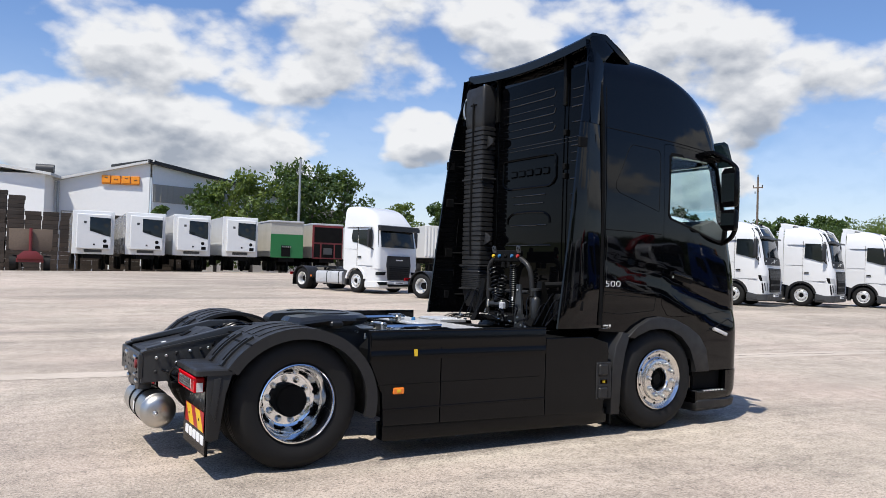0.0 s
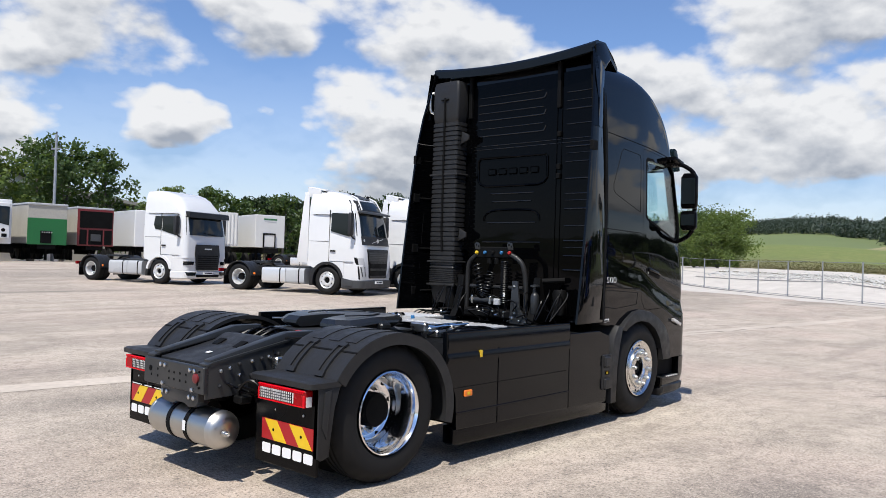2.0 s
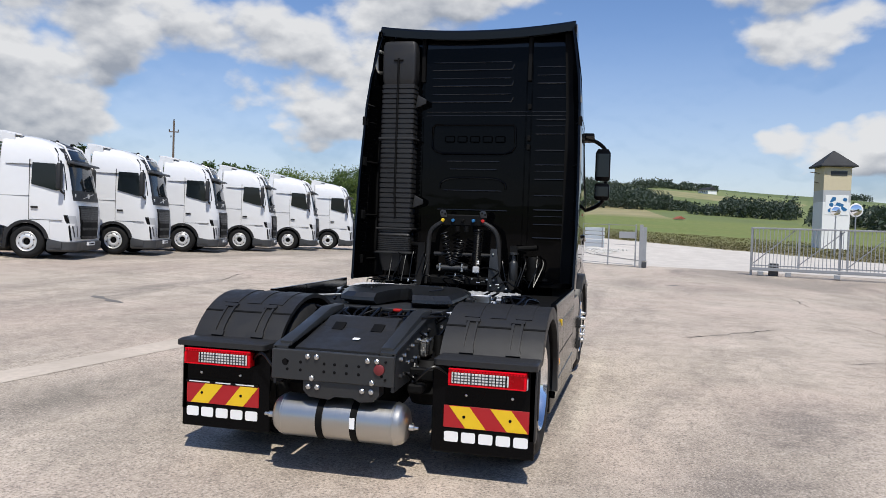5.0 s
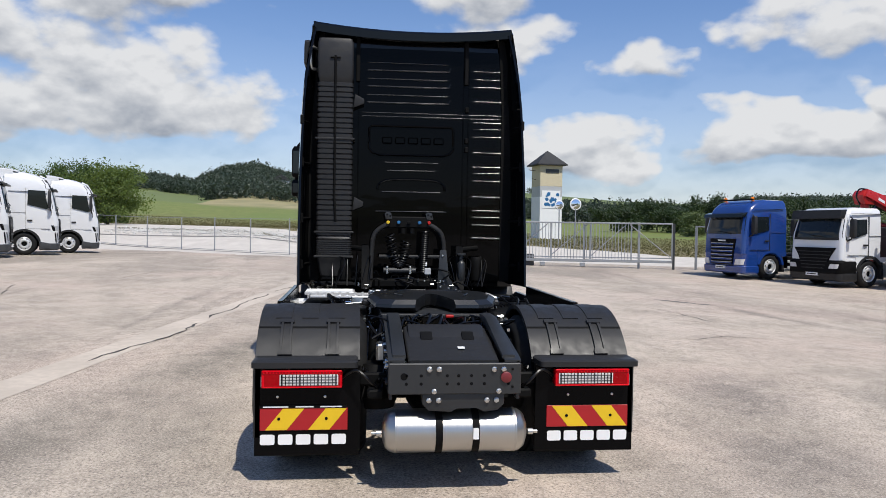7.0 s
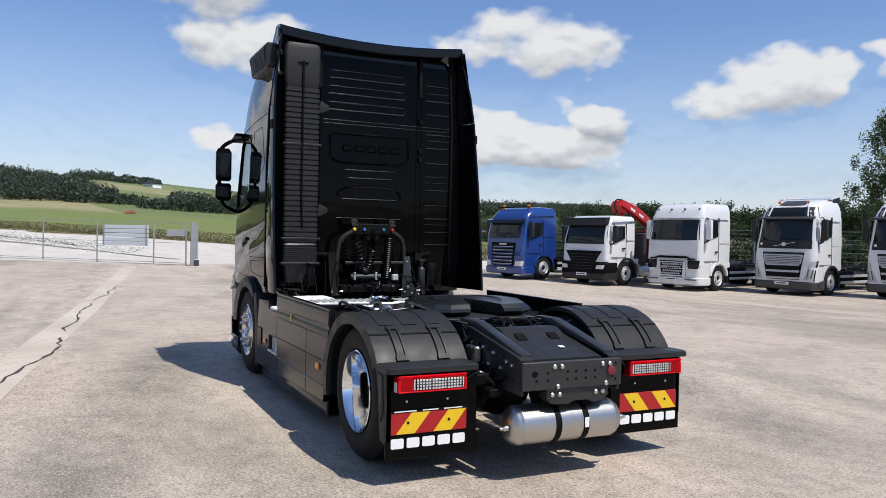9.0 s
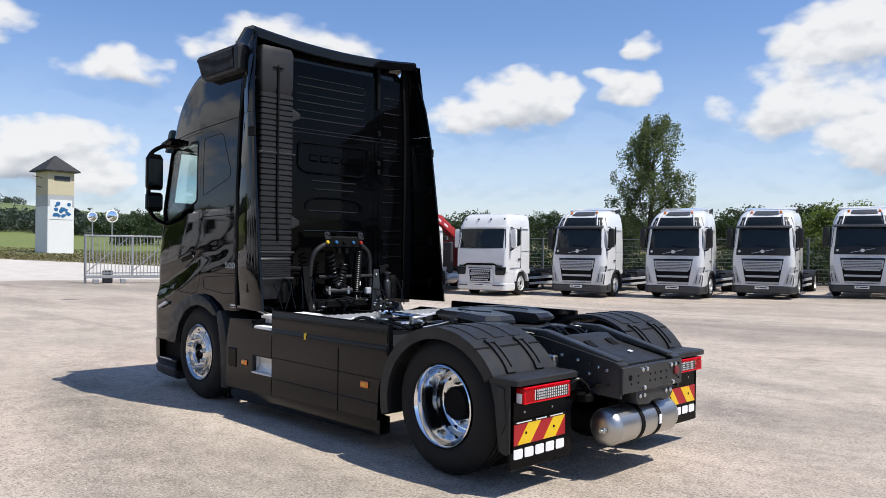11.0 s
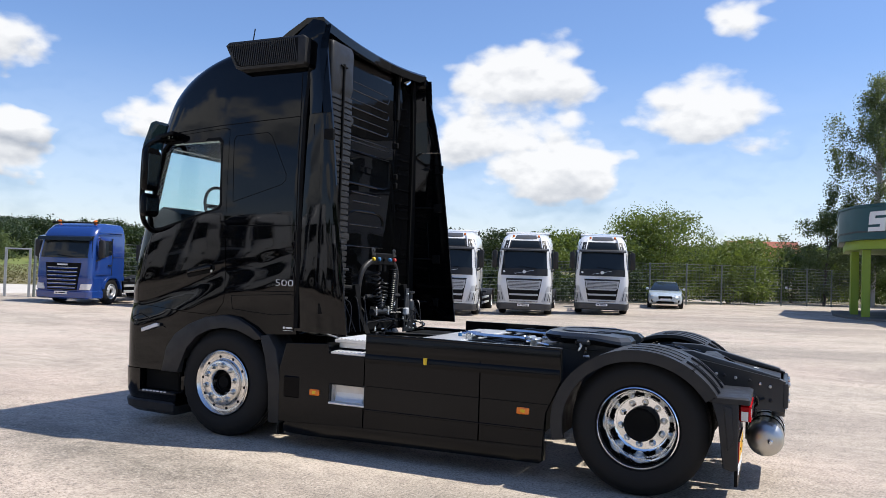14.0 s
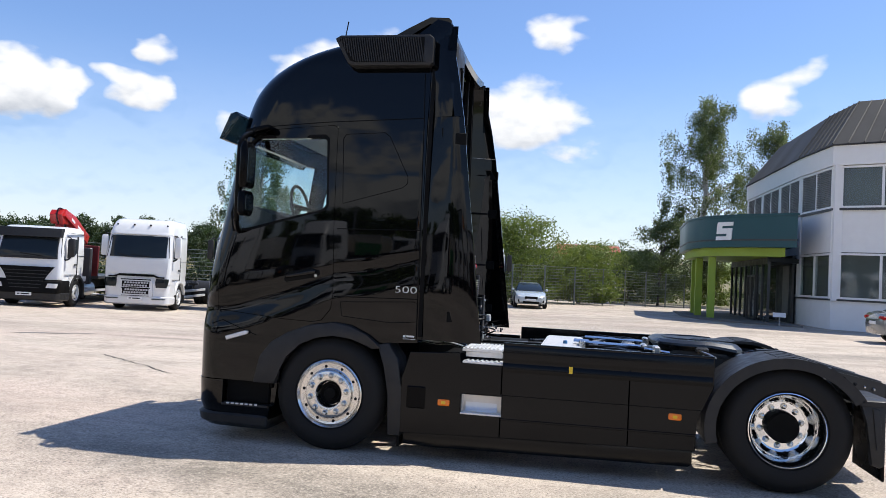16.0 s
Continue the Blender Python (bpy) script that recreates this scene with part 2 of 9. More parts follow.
TANKSTEEL = brushed_mat("brushed_tank_steel", (0.52, 0.51, 0.48), 0.36)
ALU = surface("aluminium_tread_plate", (0.72, 0.72, 0.71), 0.40, 0.55, vary=0.10, grain=26, rvary=0.08)
SPUNALU = chrome_mat("machined_aluminium", (0.70, 0.69, 0.67), 0.19)
STEEL = chrome_mat("bright_bolt_steel", (0.62, 0.62, 0.60), 0.3)
DULLALU = surface("dull_sheet_aluminium", (0.62, 0.60, 0.57), 0.36, 0.35, vary=0.16, grain=14)
GALV = surface("galvanised_steel", (0.36, 0.37, 0.38), 0.48, 0.6, vary=0.18, grain=25)
WHITE = surface("white_vehicle_paint", (0.67, 0.675, 0.675), 0.22, coat=0.6, vary=0.03, grain=6, rvary=0.05)
BLUE = surface("blue_vehicle_paint", (0.010, 0.042, 0.20), 0.22, coat=0.8, vary=0.08, grain=6, rvary=0.05)
SILVER = surface("pale_silver_paint", (0.46, 0.52, 0.56), 0.25, 0.3, coat=0.7, vary=0.05, grain=8)
GREYCAR = surface("grey_metallic_paint", (0.20, 0.21, 0.215), 0.25, 0.4, coat=0.7, vary=0.05, grain=8)
GREYPLAST = surface("grey_moulded_plastic", (0.042, 0.044, 0.047), 0.5, vary=0.15, grain=60)
LIGHTGREY = surface("light_grey_paint", (0.42, 0.43, 0.44), 0.35, vary=0.06, grain=10)
RED = surface("red_paint", (0.42, 0.015, 0.012), 0.35, vary=0.1, grain=12)
DARKRED = surface("dark_red_paint", (0.16, 0.016, 0.018), 0.5, vary=0.2, grain=12)
GREEN = surface("green_paint", (0.012, 0.13, 0.035), 0.4, vary=0.1, grain=8)
TARP = surface("grey_tarpaulin", (0.40, 0.38, 0.33), 0.6, vary=0.15, grain=8)
LENS_RED = surface("red_lens", (0.30, 0.001, 0.004), 0.25, vary=0.25, grain=60, spec=0.15)
LENS_CLEAR = surface("clear_lens", (0.70, 0.68, 0.66), 0.2, vary=0.25, grain=120, coat=0.6)
LENS_AMBER = surface("amber_lens", (0.85, 0.20, 0.010), 0.25, vary=0.1, grain=60, coat=0.4)
LENS_BRIGHT = surface("bright_red_lens", (0.62, 0.002, 0.010), 0.25, vary=0.2, grain=80, spec=0.15)
REFL_RED = surface("red_reflective_film", (0.36, 0.006, 0.010), 0.4, vary=0.1, grain=20)
REFL_YEL = surface("yellow_reflective_film", (0.74, 0.48, 0.010), 0.4, vary=0.1, grain=20)
LETTER = surface("white_film", (0.78, 0.78, 0.77), 0.5, vary=0.04, grain=20)
YELLOW = surface("yellow_plastic", (0.75, 0.50, 0.02), 0.4, vary=0.1)
BLUECAP = surface("blue_plastic", (0.02, 0.13, 0.30), 0.4, vary=0.1)
ORANGE = surface("orange_plastic", (0.80, 0.27, 0.012), 0.4, vary=0.06, grain=5)
HOSE = surface("black_hose", (0.003, 0.003, 0.0035), 0.30, vary=0.2, grain=40, spec=0.30)
GREASED = surface("greased_black_steel", (0.010, 0.0105, 0.011), 0.33, vary=0.4, grain=18, rvary=0.14, relief=0.25, spec=0.6)
GLOSSPANEL = surface("semi_gloss_black", (0.0022, 0.0023, 0.0028), 0.20, vary=0.2, grain=14, rvary=0.05, spec=0.20)
INTERIOR = surface("cab_interior_grey", (0.06, 0.058, 0.055), 0.7, vary=0.15, grain=20)
INTERIOR_PALE = surface("cab_interior_pale", (0.30, 0.29, 0.27), 0.7, vary=0.1, grain=20)
WINDOW = glass("cab_window_glass", (0.88, 0.95, 0.95))
SCREEN = surface("dark_window_glass", (0.010, 0.014, 0.016), 0.04, vary=0.3, grain=2, rvary=0.02, spec=0.35)
PANE = glass("building_window_glass", (0.74, 0.78, 0.78))
TINT = glass("smoked_visor", (0.10, 0.14, 0.15))
LEAF = leaf_mat("broad_leaves", (0.022, 0.048, 0.010), (0.060, 0.105, 0.022), (0.16, 0.24, 0.03))
LEAF_DEEP = leaf_mat("deep_green_leaves", (0.012, 0.027, 0.008), (0.032, 0.058, 0.015), (0.07, 0.11, 0.02))
GRASS_DRY = leaf_mat("dry_grass", (0.075, 0.068, 0.024), (0.165, 0.145, 0.055), (0.22, 0.20, 0.07))
# paler, greyer greens: the haze of distance is put into the leaf colour
LEAF_HAZED = leaf_mat("hazed_far_leaves", (0.034, 0.050, 0.036), (0.052, 0.074, 0.048), (0.05, 0.08, 0.03))
LEAF_LIGHT = leaf_mat("light_leaves", (0.050, 0.085, 0.016), (0.120, 0.165, 0.035), (0.28, 0.36, 0.05))
LEAF_BIRCH = leaf_mat("birch_leaves", (0.050, 0.078, 0.028), (0.125, 0.160, 0.065), (0.27, 0.33, 0.10))
BARK = surface("bark", (0.10, 0.085, 0.07), 0.9, vary=0.4, grain=14, relief=0.6)
BARK_PALE = surface("birch_bark", (0.42, 0.40, 0.37), 0.8, vary=0.4, grain=7, relief=0.3)
TIMBER_DARK = surface("dark_stacked_timber", (0.060, 0.044, 0.034), 0.85, vary=0.35, grain=10, relief=0.4, random_tint=0.5)
TIMBER = surface("weathered_timber", (0.13, 0.095, 0.07), 0.85, vary=0.3, grain=10, relief=0.4)
PLASTERW = surface("white_plaster", (0.77, 0.77, 0.76), 0.85, vary=0.06, grain=3, relief=0.1)
CREAM = surface("cream_plaster", (0.56, 0.49, 0.34), 0.85, vary=0.08, grain=3)
PALECLAD = surface("pale_sheet_cladding", (0.58, 0.58, 0.56), 0.6, vary=0.05, grain=2)
GREYCLAD = surface("grey_sheet_cladding", (0.30, 0.29, 0.26), 0.6, vary=0.08, grain=4)
PALEBOARD = surface("pale_blue_grey_board", (0.60, 0.65, 0.68), 0.5, vary=0.06, grain=5)
ROOFDARK = surface("dark_roof", (0.022, 0.023, 0.025), 0.75, vary=0.2, grain=5)
ROOFRED = surface("red_roof_tiles", (0.30, 0.085, 0.05), 0.8, vary=0.2, grain=5)
TEAL = surface("teal_fascia", (0.004, 0.060, 0.074), 0.4, vary=0.08, grain=3)
LIME = surface("lime_paint", (0.25, 0.36, 0.03), 0.45, vary=0.06, grain=4)
SLATE = surface("dark_window_frame", (0.035, 0.038, 0.04), 0.5, vary=0.1)
FENCEG = surface("grey_green_fence_wire", (0.16, 0.18, 0.17), 0.5, 0.3, vary=0.1)
BLIND = surface("grey_blind", (0.13, 0.13, 0.125), 0.6, vary=0.1)
GRAVELM = surface("pale_gravel", (0.58, 0.57, 0.54), 0.9, vary=0.3, grain=6, relief=0.5)

# ---- mesh helpers ----
def part(name, bm, material, parent=None, label="", smooth=35):
    """Links a bmesh as one mesh object under a thing, or under a part."""
    me = bpy.data.meshes.new(name)
    bmesh.ops.recalc_face_normals(bm, faces=bm.faces[:])
    bm.to_mesh(me)
    bm.free()
    mats = material if isinstance(material, (list, tuple)) else [material]
    for mt in mats:
        me.materials.append(mt)
    if smooth:
        me.shade_smooth()
        me.set_sharp_from_angle(angle=radians(smooth))
    ob = new(name, me)
    ob.parent = parent
    if label:
        tagged(ob, label)
    return ob


def thing(name, m, label, category, group="", kind=""):
    """An Empty at a thing's base, which carries its parts."""
    ob = new(name)
    ob.empty_display_size = 0.2
    ob.matrix_world = m
    return tagged(ob, label, category, group, kind)


def box(bm, x0, x1, y0, y1, z0, z1, bevel=0.0, m=None, seg=1):
    vs = [bm.verts.new((x, y, z)) for z in (z0, z1) for x, y in ((x0, y0), (x1, y0), (x1, y1), (x0, y1))]
    fs = [bm.faces.new([vs[i] for i in f]) for f in ((3, 2, 1, 0), (4, 5, 6, 7), (0, 1, 5, 4), (1, 2, 6, 5), (2, 3, 7, 6), (3, 0, 4, 7))]
    if bevel:
        es = list({e for f in fs for e in f.edges})
        r = bmesh.ops.bevel(bm, geom=es, offset=bevel, segments=seg, affect="EDGES", profile=0.5)
        vs = list({v for f in r["faces"] for v in f.verts} | {v for v in vs if v.is_valid})
    if m is not None:
        bmesh.ops.transform(bm, matrix=m, verts=[v for v in vs if v.is_valid])
    return bm


def B(x0, x1, y0, y1, z0, z1, bevel=0.0, m=None, seg=1):
    return box(bmesh.new(), x0, x1, y0, y1, z0, z1, bevel, m, seg)


def prism(bm, poly, axis, a, b, bevel=0.0):
    """A 2D outline pushed along an axis from a to b. axis y: outline (x, z); x: (y, z); z: (x, y)."""
    def at(p, w):
        return {"y": (p[0], w, p[1]), "x": (w, p[0], p[1]), "z": (p[0], p[1], w)}[axis]
    lo, hi = [bm.verts.new(at(p, a)) for p in poly], [bm.verts.new(at(p, b)) for p in poly]
    fs = [bm.faces.new(lo), bm.faces.new(hi[::-1])]
    n = len(poly)
    for i in range(n):
        fs.append(bm.faces.new((lo[i], hi[i], hi[(i + 1) % n], lo[(i + 1) % n])))
    if bevel:
        es = list({e for f in fs[:2] for e in f.edges})
        bmesh.ops.bevel(bm, geom=es, offset=bevel, segments=2, affect="EDGES", profile=0.5)
    return bm


def P(poly, axis, a, b, bevel=0.0):
    return prism(bmesh.new(), poly, axis, a, b, bevel)


def loft(bm, rings, cap=True):
    vs = [[bm.verts.new(p) for p in r] for r in rings]
    n = len(rings[0])
    for a, b in zip(vs, vs[1:]):
        for i in range(n):
            bm.faces.new((a[i], a[(i + 1) % n], b[(i + 1) % n], b[i]))
    if cap:
        bm.faces.new(vs[0][::-1])
        bm.faces.new(vs[-1])
    return bm


def tube(bm, pts, r, seg=8):
    pts = [Vector(p) for p in pts]
    rings, side = [], None
    for i, p in enumerate(pts):
        d = (pts[min(i + 1, len(pts) - 1)] - pts[max(i - 1, 0)]).normalized()
        if side is None or abs(side.dot(d)) > 0.95:
            side = d.orthogonal().normalized()
        u = (side - d * side.dot(d)).normalized()
        v = d.cross(u)
        side = u
        rings.append([p + (u * math.cos(k * math.tau / seg) + v * math.sin(k * math.tau / seg)) * r for k in range(seg)])
    return loft(bm, rings)


def T(pts, r, seg=8):
    return tube(bmesh.new(), pts, r, seg)


def curve_pts(pts, n=6):
    """A smooth line through points."""
    pts = [Vector(p) for p in pts]
    out = []
    for i in range(len(pts) - 1):
        a, b, c, d = pts[max(i - 1, 0)], pts[i], pts[i + 1], pts[min(i + 2, len(pts) - 1)]
        for k in range(n):
            t = k / n
            out.append(0.5 * ((2 * b) + (c - a) * t + (2 * a - 5 * b + 4 * c - d) * t * t + (3 * b - a - 3 * c + d) * t ** 3))
    return out + [pts[-1]]


def lathe(bm, profile, centre, seg=40, axis="y", cap=True):
    """Rings of radius r at offset a along the axis, closed where r is 0."""
    rings = []
    for r, a in profile:
        ring = []
        for k in range(seg):
            c, s = math.cos(k * math.tau / seg) * max(r, 1e-4), math.sin(k * math.tau / seg) * max(r, 1e-4)
            d = {"y": (c, a, s), "x": (a, c, s), "z": (c, s, a)}[axis]
            ring.append((centre[0] + d[0], centre[1] + d[1], centre[2] + d[2]))
        rings.append(ring)
    return loft(bm, rings, cap)


def LA(profile, centre, seg=40, axis="y"):
    return lathe(bmesh.new(), profile, centre, seg, axis)


def rounded(x0, x1, w, rf, rr, n=5, taper=0.0):
    """A rounded rectangle in plan: x0 back, x1 front, half-width w, corner radii front and rear; taper narrows the front."""
    pts = []
    for (cx_, cy_, r, a0) in ((x1, w - taper, rf, 0), (x0, w, rr, 90), (x0, -w, rr, 180), (x1, -(w - taper), rf, 270)):
        sx, sy = (-1 if cx_ == x1 else 1), (-1 if cy_ > 0 else 1)
        ox, oy = cx_ + sx * r, cy_ + sy * r
        for k in range(n + 1):
            a = radians(a0 + 90 * k / n)
            pts.append((ox + r * math.cos(a), oy + r * math.sin(a)))
    return pts


def smoothstep(t):
    t = min(1.0, max(0.0, t))
    return t * t * (3 - 2 * t)


def table(rows, v):
    return float(np.interp(v, [r[0] for r in rows], [r[1] for r in rows]))


# ---- ground ----
TRUCK = (2.10, 6.807)
# levels of the yard round the lorry: x, y, height
LEVELS = ((2, 6.8, 0), (6, 6.8, 0), (-4, 6, 0), (2, 0, 0), (2, 13, 0), (10, 9, 0.02), (16, 23, 0.31), (28, 22.5, 0.31), (14, 31, 0.36), (15, 57, 0.72), (37, 53, 0.8),
          (17.5, -13.5, -0.27), (11.4, -18, -0.26), (24, -9, -0.22), (31, -7.3, -0.02), (34, 4.7, 0.07), (45, 18, 0.15), (7, -29, 0.0), (-4, -24, 0.1), (-15, -15, 0.1), (-25, 10, 0.1), (-10, 45, 0.6))
LV = np.array(LEVELS)
GK = np.exp(-(((LV[:, None, :2] - LV[None, :, :2]) ** 2).sum(-1)) / (2 * 12.0 ** 2)) + 0.04 * np.eye(len(LV))
GW = np.linalg.solve(GK, LV[:, 2])


def yard(x, y):
    return float((np.exp(-((LV[:, :2] - (x, y)) ** 2).sum(-1) / (2 * 12.0 ** 2)) * GW).sum())


# edge of the paved yard, rise behind it, meadow and skyline, by bearing in degrees from +x
EDGE = ((-180, 70), (-120, 60), (-95, 62), (-80, 56), (-67, 39), (-50, 37), (-35, 37), (-20, 36), (0, 35), (8, 38), (20, 49), (28, 60), (36, 75), (60, 84), (90, 84), (180, 70))
BANK = ((-180, 0.5), (-90, 0.3), (-60, 0.0), (-25, 0.3), (-10, 0.7), (5, 1.5), (25, 1.5), (45, 0.9), (90, 0.6), (180, 0.5))
FIELD = ((-180, 0.6), (-60, 0.4), (-29, 0.38), (-19, 0.42), (-10, 0.85), (-3, 1.15), (1, 1.35), (8.5, 1.5), (12.3, 1.9), (16.3, 2.05), (25, 1.5), (60, 0.7), (180, 0.6))
RIDGE = ((-180, 2), (-90, 1.7), (-60, 1.6), (-34, 1.9), (-24, 2.0), (-20, 2.15), (-12, 2.7), (-8.6, 2.9), (-5, 3.2), (-2.4, 3.35), (2, 3.35), (3.5, 3.2), (5, 3.3), (7.2, 3.85), (9.5, 3.5), (10.7, 2.85), (12.5, 2.7), (14.3, 2.9), (16.2, 2.8), (25, 2.2), (60, 1.5), (180, 2))
# width of the pale track beyond the yard
TRACK = ((-46, 10), (-26, 12.5), (-22, 15), (-9, 20), (-1, 20), (4, 18), (7, 20), (11, 27), (18, 36), (30, 40))
MID = (0.0, 8.0)


def ground_z(x, y):
    dx, dy = x - MID[0], y - MID[1]
    r, az = math.hypot(dx, dy), math.degrees(math.atan2(dy, dx))
    e = table(EDGE, az)
    k = min(1.0, e / max(r, 1e-6))
    z = yard(MID[0] + dx * k, MID[1] + dy * k)
    if r > e:
        z += table(BANK, az) * smoothstep((r - e - 4) / 18)
        zf = 1.6 + 220 * math.tan(radians(table(FIELD, az)))
        z += (zf - z) * smoothstep((r - e - 20) / (240 - e)) if r < 260 else 0
        if r >= 260:
            z = zf
        zr = 1.6 + 950 * math.tan(radians(table(RIDGE, az))) + 4 * noise.noise((x * 0.006, y * 0.006, 3))
        z += (zr - zf) * smoothstep((r - 240) / 700)
        if r > 1000:
            z -= (r - 1000) * 0.012
    return z


def ground_zone(x, y):
    """0 paved yard, 1 pale road, 2 dry bank, 3 meadow."""
    dx, dy = x - MID[0], y - MID[1]
    r, az = math.hypot(dx, dy), math.degrees(math.atan2(dy, dx))
    e = table(EDGE, az)
    if az > 31 or az < -100:
        return 0.0 if r < e + 25 else 2.0
    if az < -46:
        return 0.0 if r < e + 2.0 else 2.0
    near = e + table(TRACK, az)
    return 0.0 if r < e + 1 else (1.0 if r < near else 2.0 + min(1.0, (r - near) / 75))


def build_ground():
    radii = [0.0] + list(np.arange(1.0, 30, 1.0)) + list(np.arange(30, 90, 0.75)) + list(np.geomspace(90, 4500, 60))
    nseg = 360
    bm = bmesh.new()
    zone = bm.verts.layers.float.new("zone")
    rings = []
    for r in radii:
        ring = []
        for k in range(nseg if r else 1):
            a = math.tau * k / nseg
            x, y = MID[0] + r * math.cos(a), MID[1] + r * math.sin(a)
            v = bm.verts.new((x, y, ground_z(x, y)))
            v[zone] = ground_zone(x, y)
            ring.append(v)
        rings.append(ring)
    for k in range(nseg):
        bm.faces.new((rings[0][0], rings[1][k], rings[1][(k + 1) % nseg]))
    for a, b in zip(rings[1:], rings[2:]):
        for k in range(nseg):
            bm.faces.new((a[k], b[k], b[(k + 1) % nseg], a[(k + 1) % nseg]))
    ob = part("ground", bm, ground_mat(), smooth=60)
    return tagged(ob, "pale worn concrete yard running out to road, meadow and hills", "ground", kind="structure")


def drag_mask(t, c, breakup, a, b, half, most):
    """Where a worn band from a to b lies on the yard, soft at its rims and broken up by a noise."""
    long = math.hypot(b[0] - a[0], b[1] - a[1])
    ux, uy = (b[0] - a[0]) / long, (b[1] - a[1]) / long
    masks = []
    for direction, shift, reach, soft in (((-uy, ux, 0), uy * a[0] - ux * a[1], half, half), ((ux, uy, 0), -ux * a[0] - uy * a[1] - long / 2, long / 2, long / 4)):
        dot = t.nodes.new("ShaderNodeVectorMath")
        dot.operation = "DOT_PRODUCT"
        dot.inputs[1].default_value = direction
        link(t, c, dot.inputs[0])
        add, size, fall = t.nodes.new("ShaderNodeMath"), t.nodes.new("ShaderNodeMath"), t.nodes.new("ShaderNodeMapRange")
        add.operation, size.operation, fall.interpolation_type = "ADD", "ABSOLUTE", "SMOOTHSTEP"
        add.inputs[1].default_value = shift
        link(t, dot.outputs["Value"], add.inputs[0])
        link(t, add.outputs[0], size.inputs[0])
        fall.inputs["From Min"].default_value, fall.inputs["From Max"].default_value = reach - soft, reach
        fall.inputs["To Min"].default_value, fall.inputs["To Max"].default_value = 1.0, 0.0
        link(t, size.outputs[0], fall.inputs["Value"])
        masks.append(fall.outputs[0])
    masks.append(ramp(t, breakup, ((0.38, (0, 0, 0)), (0.54, (most, most, most)))))
    for m in masks[1:]:
        times = t.nodes.new("ShaderNodeMath")
        times.operation = "MULTIPLY"
        link(t, masks[0], times.inputs[0])
        link(t, m, times.inputs[1])
        masks[0] = times.outputs[0]
    return masks[0]


def ground_mat():
    m, t, b = tree_of("yard_and_fields")
    c = coords(t)
    sx = t.nodes.new("ShaderNodeVectorMath")
    sx.operation = "MULTIPLY"
    sx.inputs[1].default_value = (0.35, 1.0, 1.0)
    link(t, c, sx.inputs[0])
    sy = t.nodes.new("ShaderNodeMapping")
    sy.inputs["Rotation"].default_value = (0, 0, radians(34))
    sy.inputs["Scale"].default_value = (0.22, 1.5, 1.0)
    link(t, c, sy.inputs["Vector"])
    n_fine = tex(t, "ShaderNodeTexNoise", 46.0, c, Detail=5.0, Roughness=0.82)
    n_grit = tex(t, "ShaderNodeTexVoronoi", 55.0, c)
    n_patch = tex(t, "ShaderNodeTexNoise", 6.0, c, Detail=9.0, Roughness=0.74)
    n_mid = tex(t, "ShaderNodeTexNoise", 0.9, c, Detail=10.0, Roughness=0.70)
    n_wide = tex(t, "ShaderNodeTexNoise", 0.15, sx.outputs[0], Detail=8.0, Roughness=0.66, Distortion=1.1)
    n_spot = tex(t, "ShaderNodeTexNoise", 0.5, c, Detail=8.0, Roughness=0.66)
    n_drag = tex(t, "ShaderNodeTexNoise", 0.42, sy.outputs[0], Detail=7.0, Roughness=0.62, Distortion=0.5)
    n_hue = tex(t, "ShaderNodeTexNoise", 0.22, c, Detail=4.0, Roughness=0.6)
    # base, worn pale areas, damp grey areas, tyre drags, old stains, pits, dark binder between pale stones
    pave = ramp(t, n_mid.outputs[0], ((0.30, (0.305, 0.258, 0.205)), (0.50, (0.470, 0.400, 0.322)), (0.70, (0.570, 0.490, 0.402))))
    pave = mixc(t, ramp(t, n_hue.outputs[0], ((0.45, (0, 0, 0)), (0.65, (0.5, 0.5, 0.5)))), pave, (0.479, 0.364, 0.301))
    pave = mixc(t, ramp(t, n_wide.outputs[0], ((0.46, (0, 0, 0)), (0.62, (0.74, 0.74, 0.74)))), pave, (0.215, 0.186, 0.150))
    pave = mixc(t, ramp(t, n_wide.outputs[0], ((0.30, (0.65, 0.65, 0.65)), (0.43, (0, 0, 0)))), pave, (0.594, 0.507, 0.423))
    pave = mixc(t, ramp(t, n_drag.outputs[0], ((0.56, (0, 0, 0)), (0.68, (0.62, 0.62, 0.62)))), pave, (0.150, 0.130, 0.108))
    pave = mixc(t, ramp(t, n_spot.outputs[0], ((0.60, (0, 0, 0)), (0.72, (0.62, 0.62, 0.62)))), pave, (0.135, 0.120, 0.095))
    # tyre drags and a scraped pale line along the yard
    for ax, ay, bx, by, half, most, shade in ((0.2, 10.35, 9.6, 8.25, 0.85, 0.75, (0.125, 0.112, 0.088)), (0.8, 8.75, 4.2, 8.75, 0.6, 0.55, (0.14, 0.125, 0.10)), (0.2, 4.7, 5.6, 2.9, 0.9, 0.75, (0.15, 0.13, 0.11)), (0.9, 2.6, 4.6, 1.9, 0.5, 0.6, (0.185, 0.165, 0.135)), (2.0, 5.42, 8.4, 5.40, 0.14, 0.6, (0.62, 0.55, 0.44))):
        pave = mixc(t, drag_mask(t, c, n_mid.outputs[0], (ax, ay), (bx, by), half, most), pave, shade)
    pave = mixc(t, ramp(t, n_patch.outputs[0], ((0.34, (0.46, 0.46, 0.46)), (0.50, (0, 0, 0)))), pave, (0.143, 0.121, 0.100))
    pave = mixc(t, ramp(t, n_patch.outputs[0], ((0.53, (0, 0, 0)), (0.68, (0.32, 0.32, 0.32)))), pave, (0.613, 0.527, 0.445))
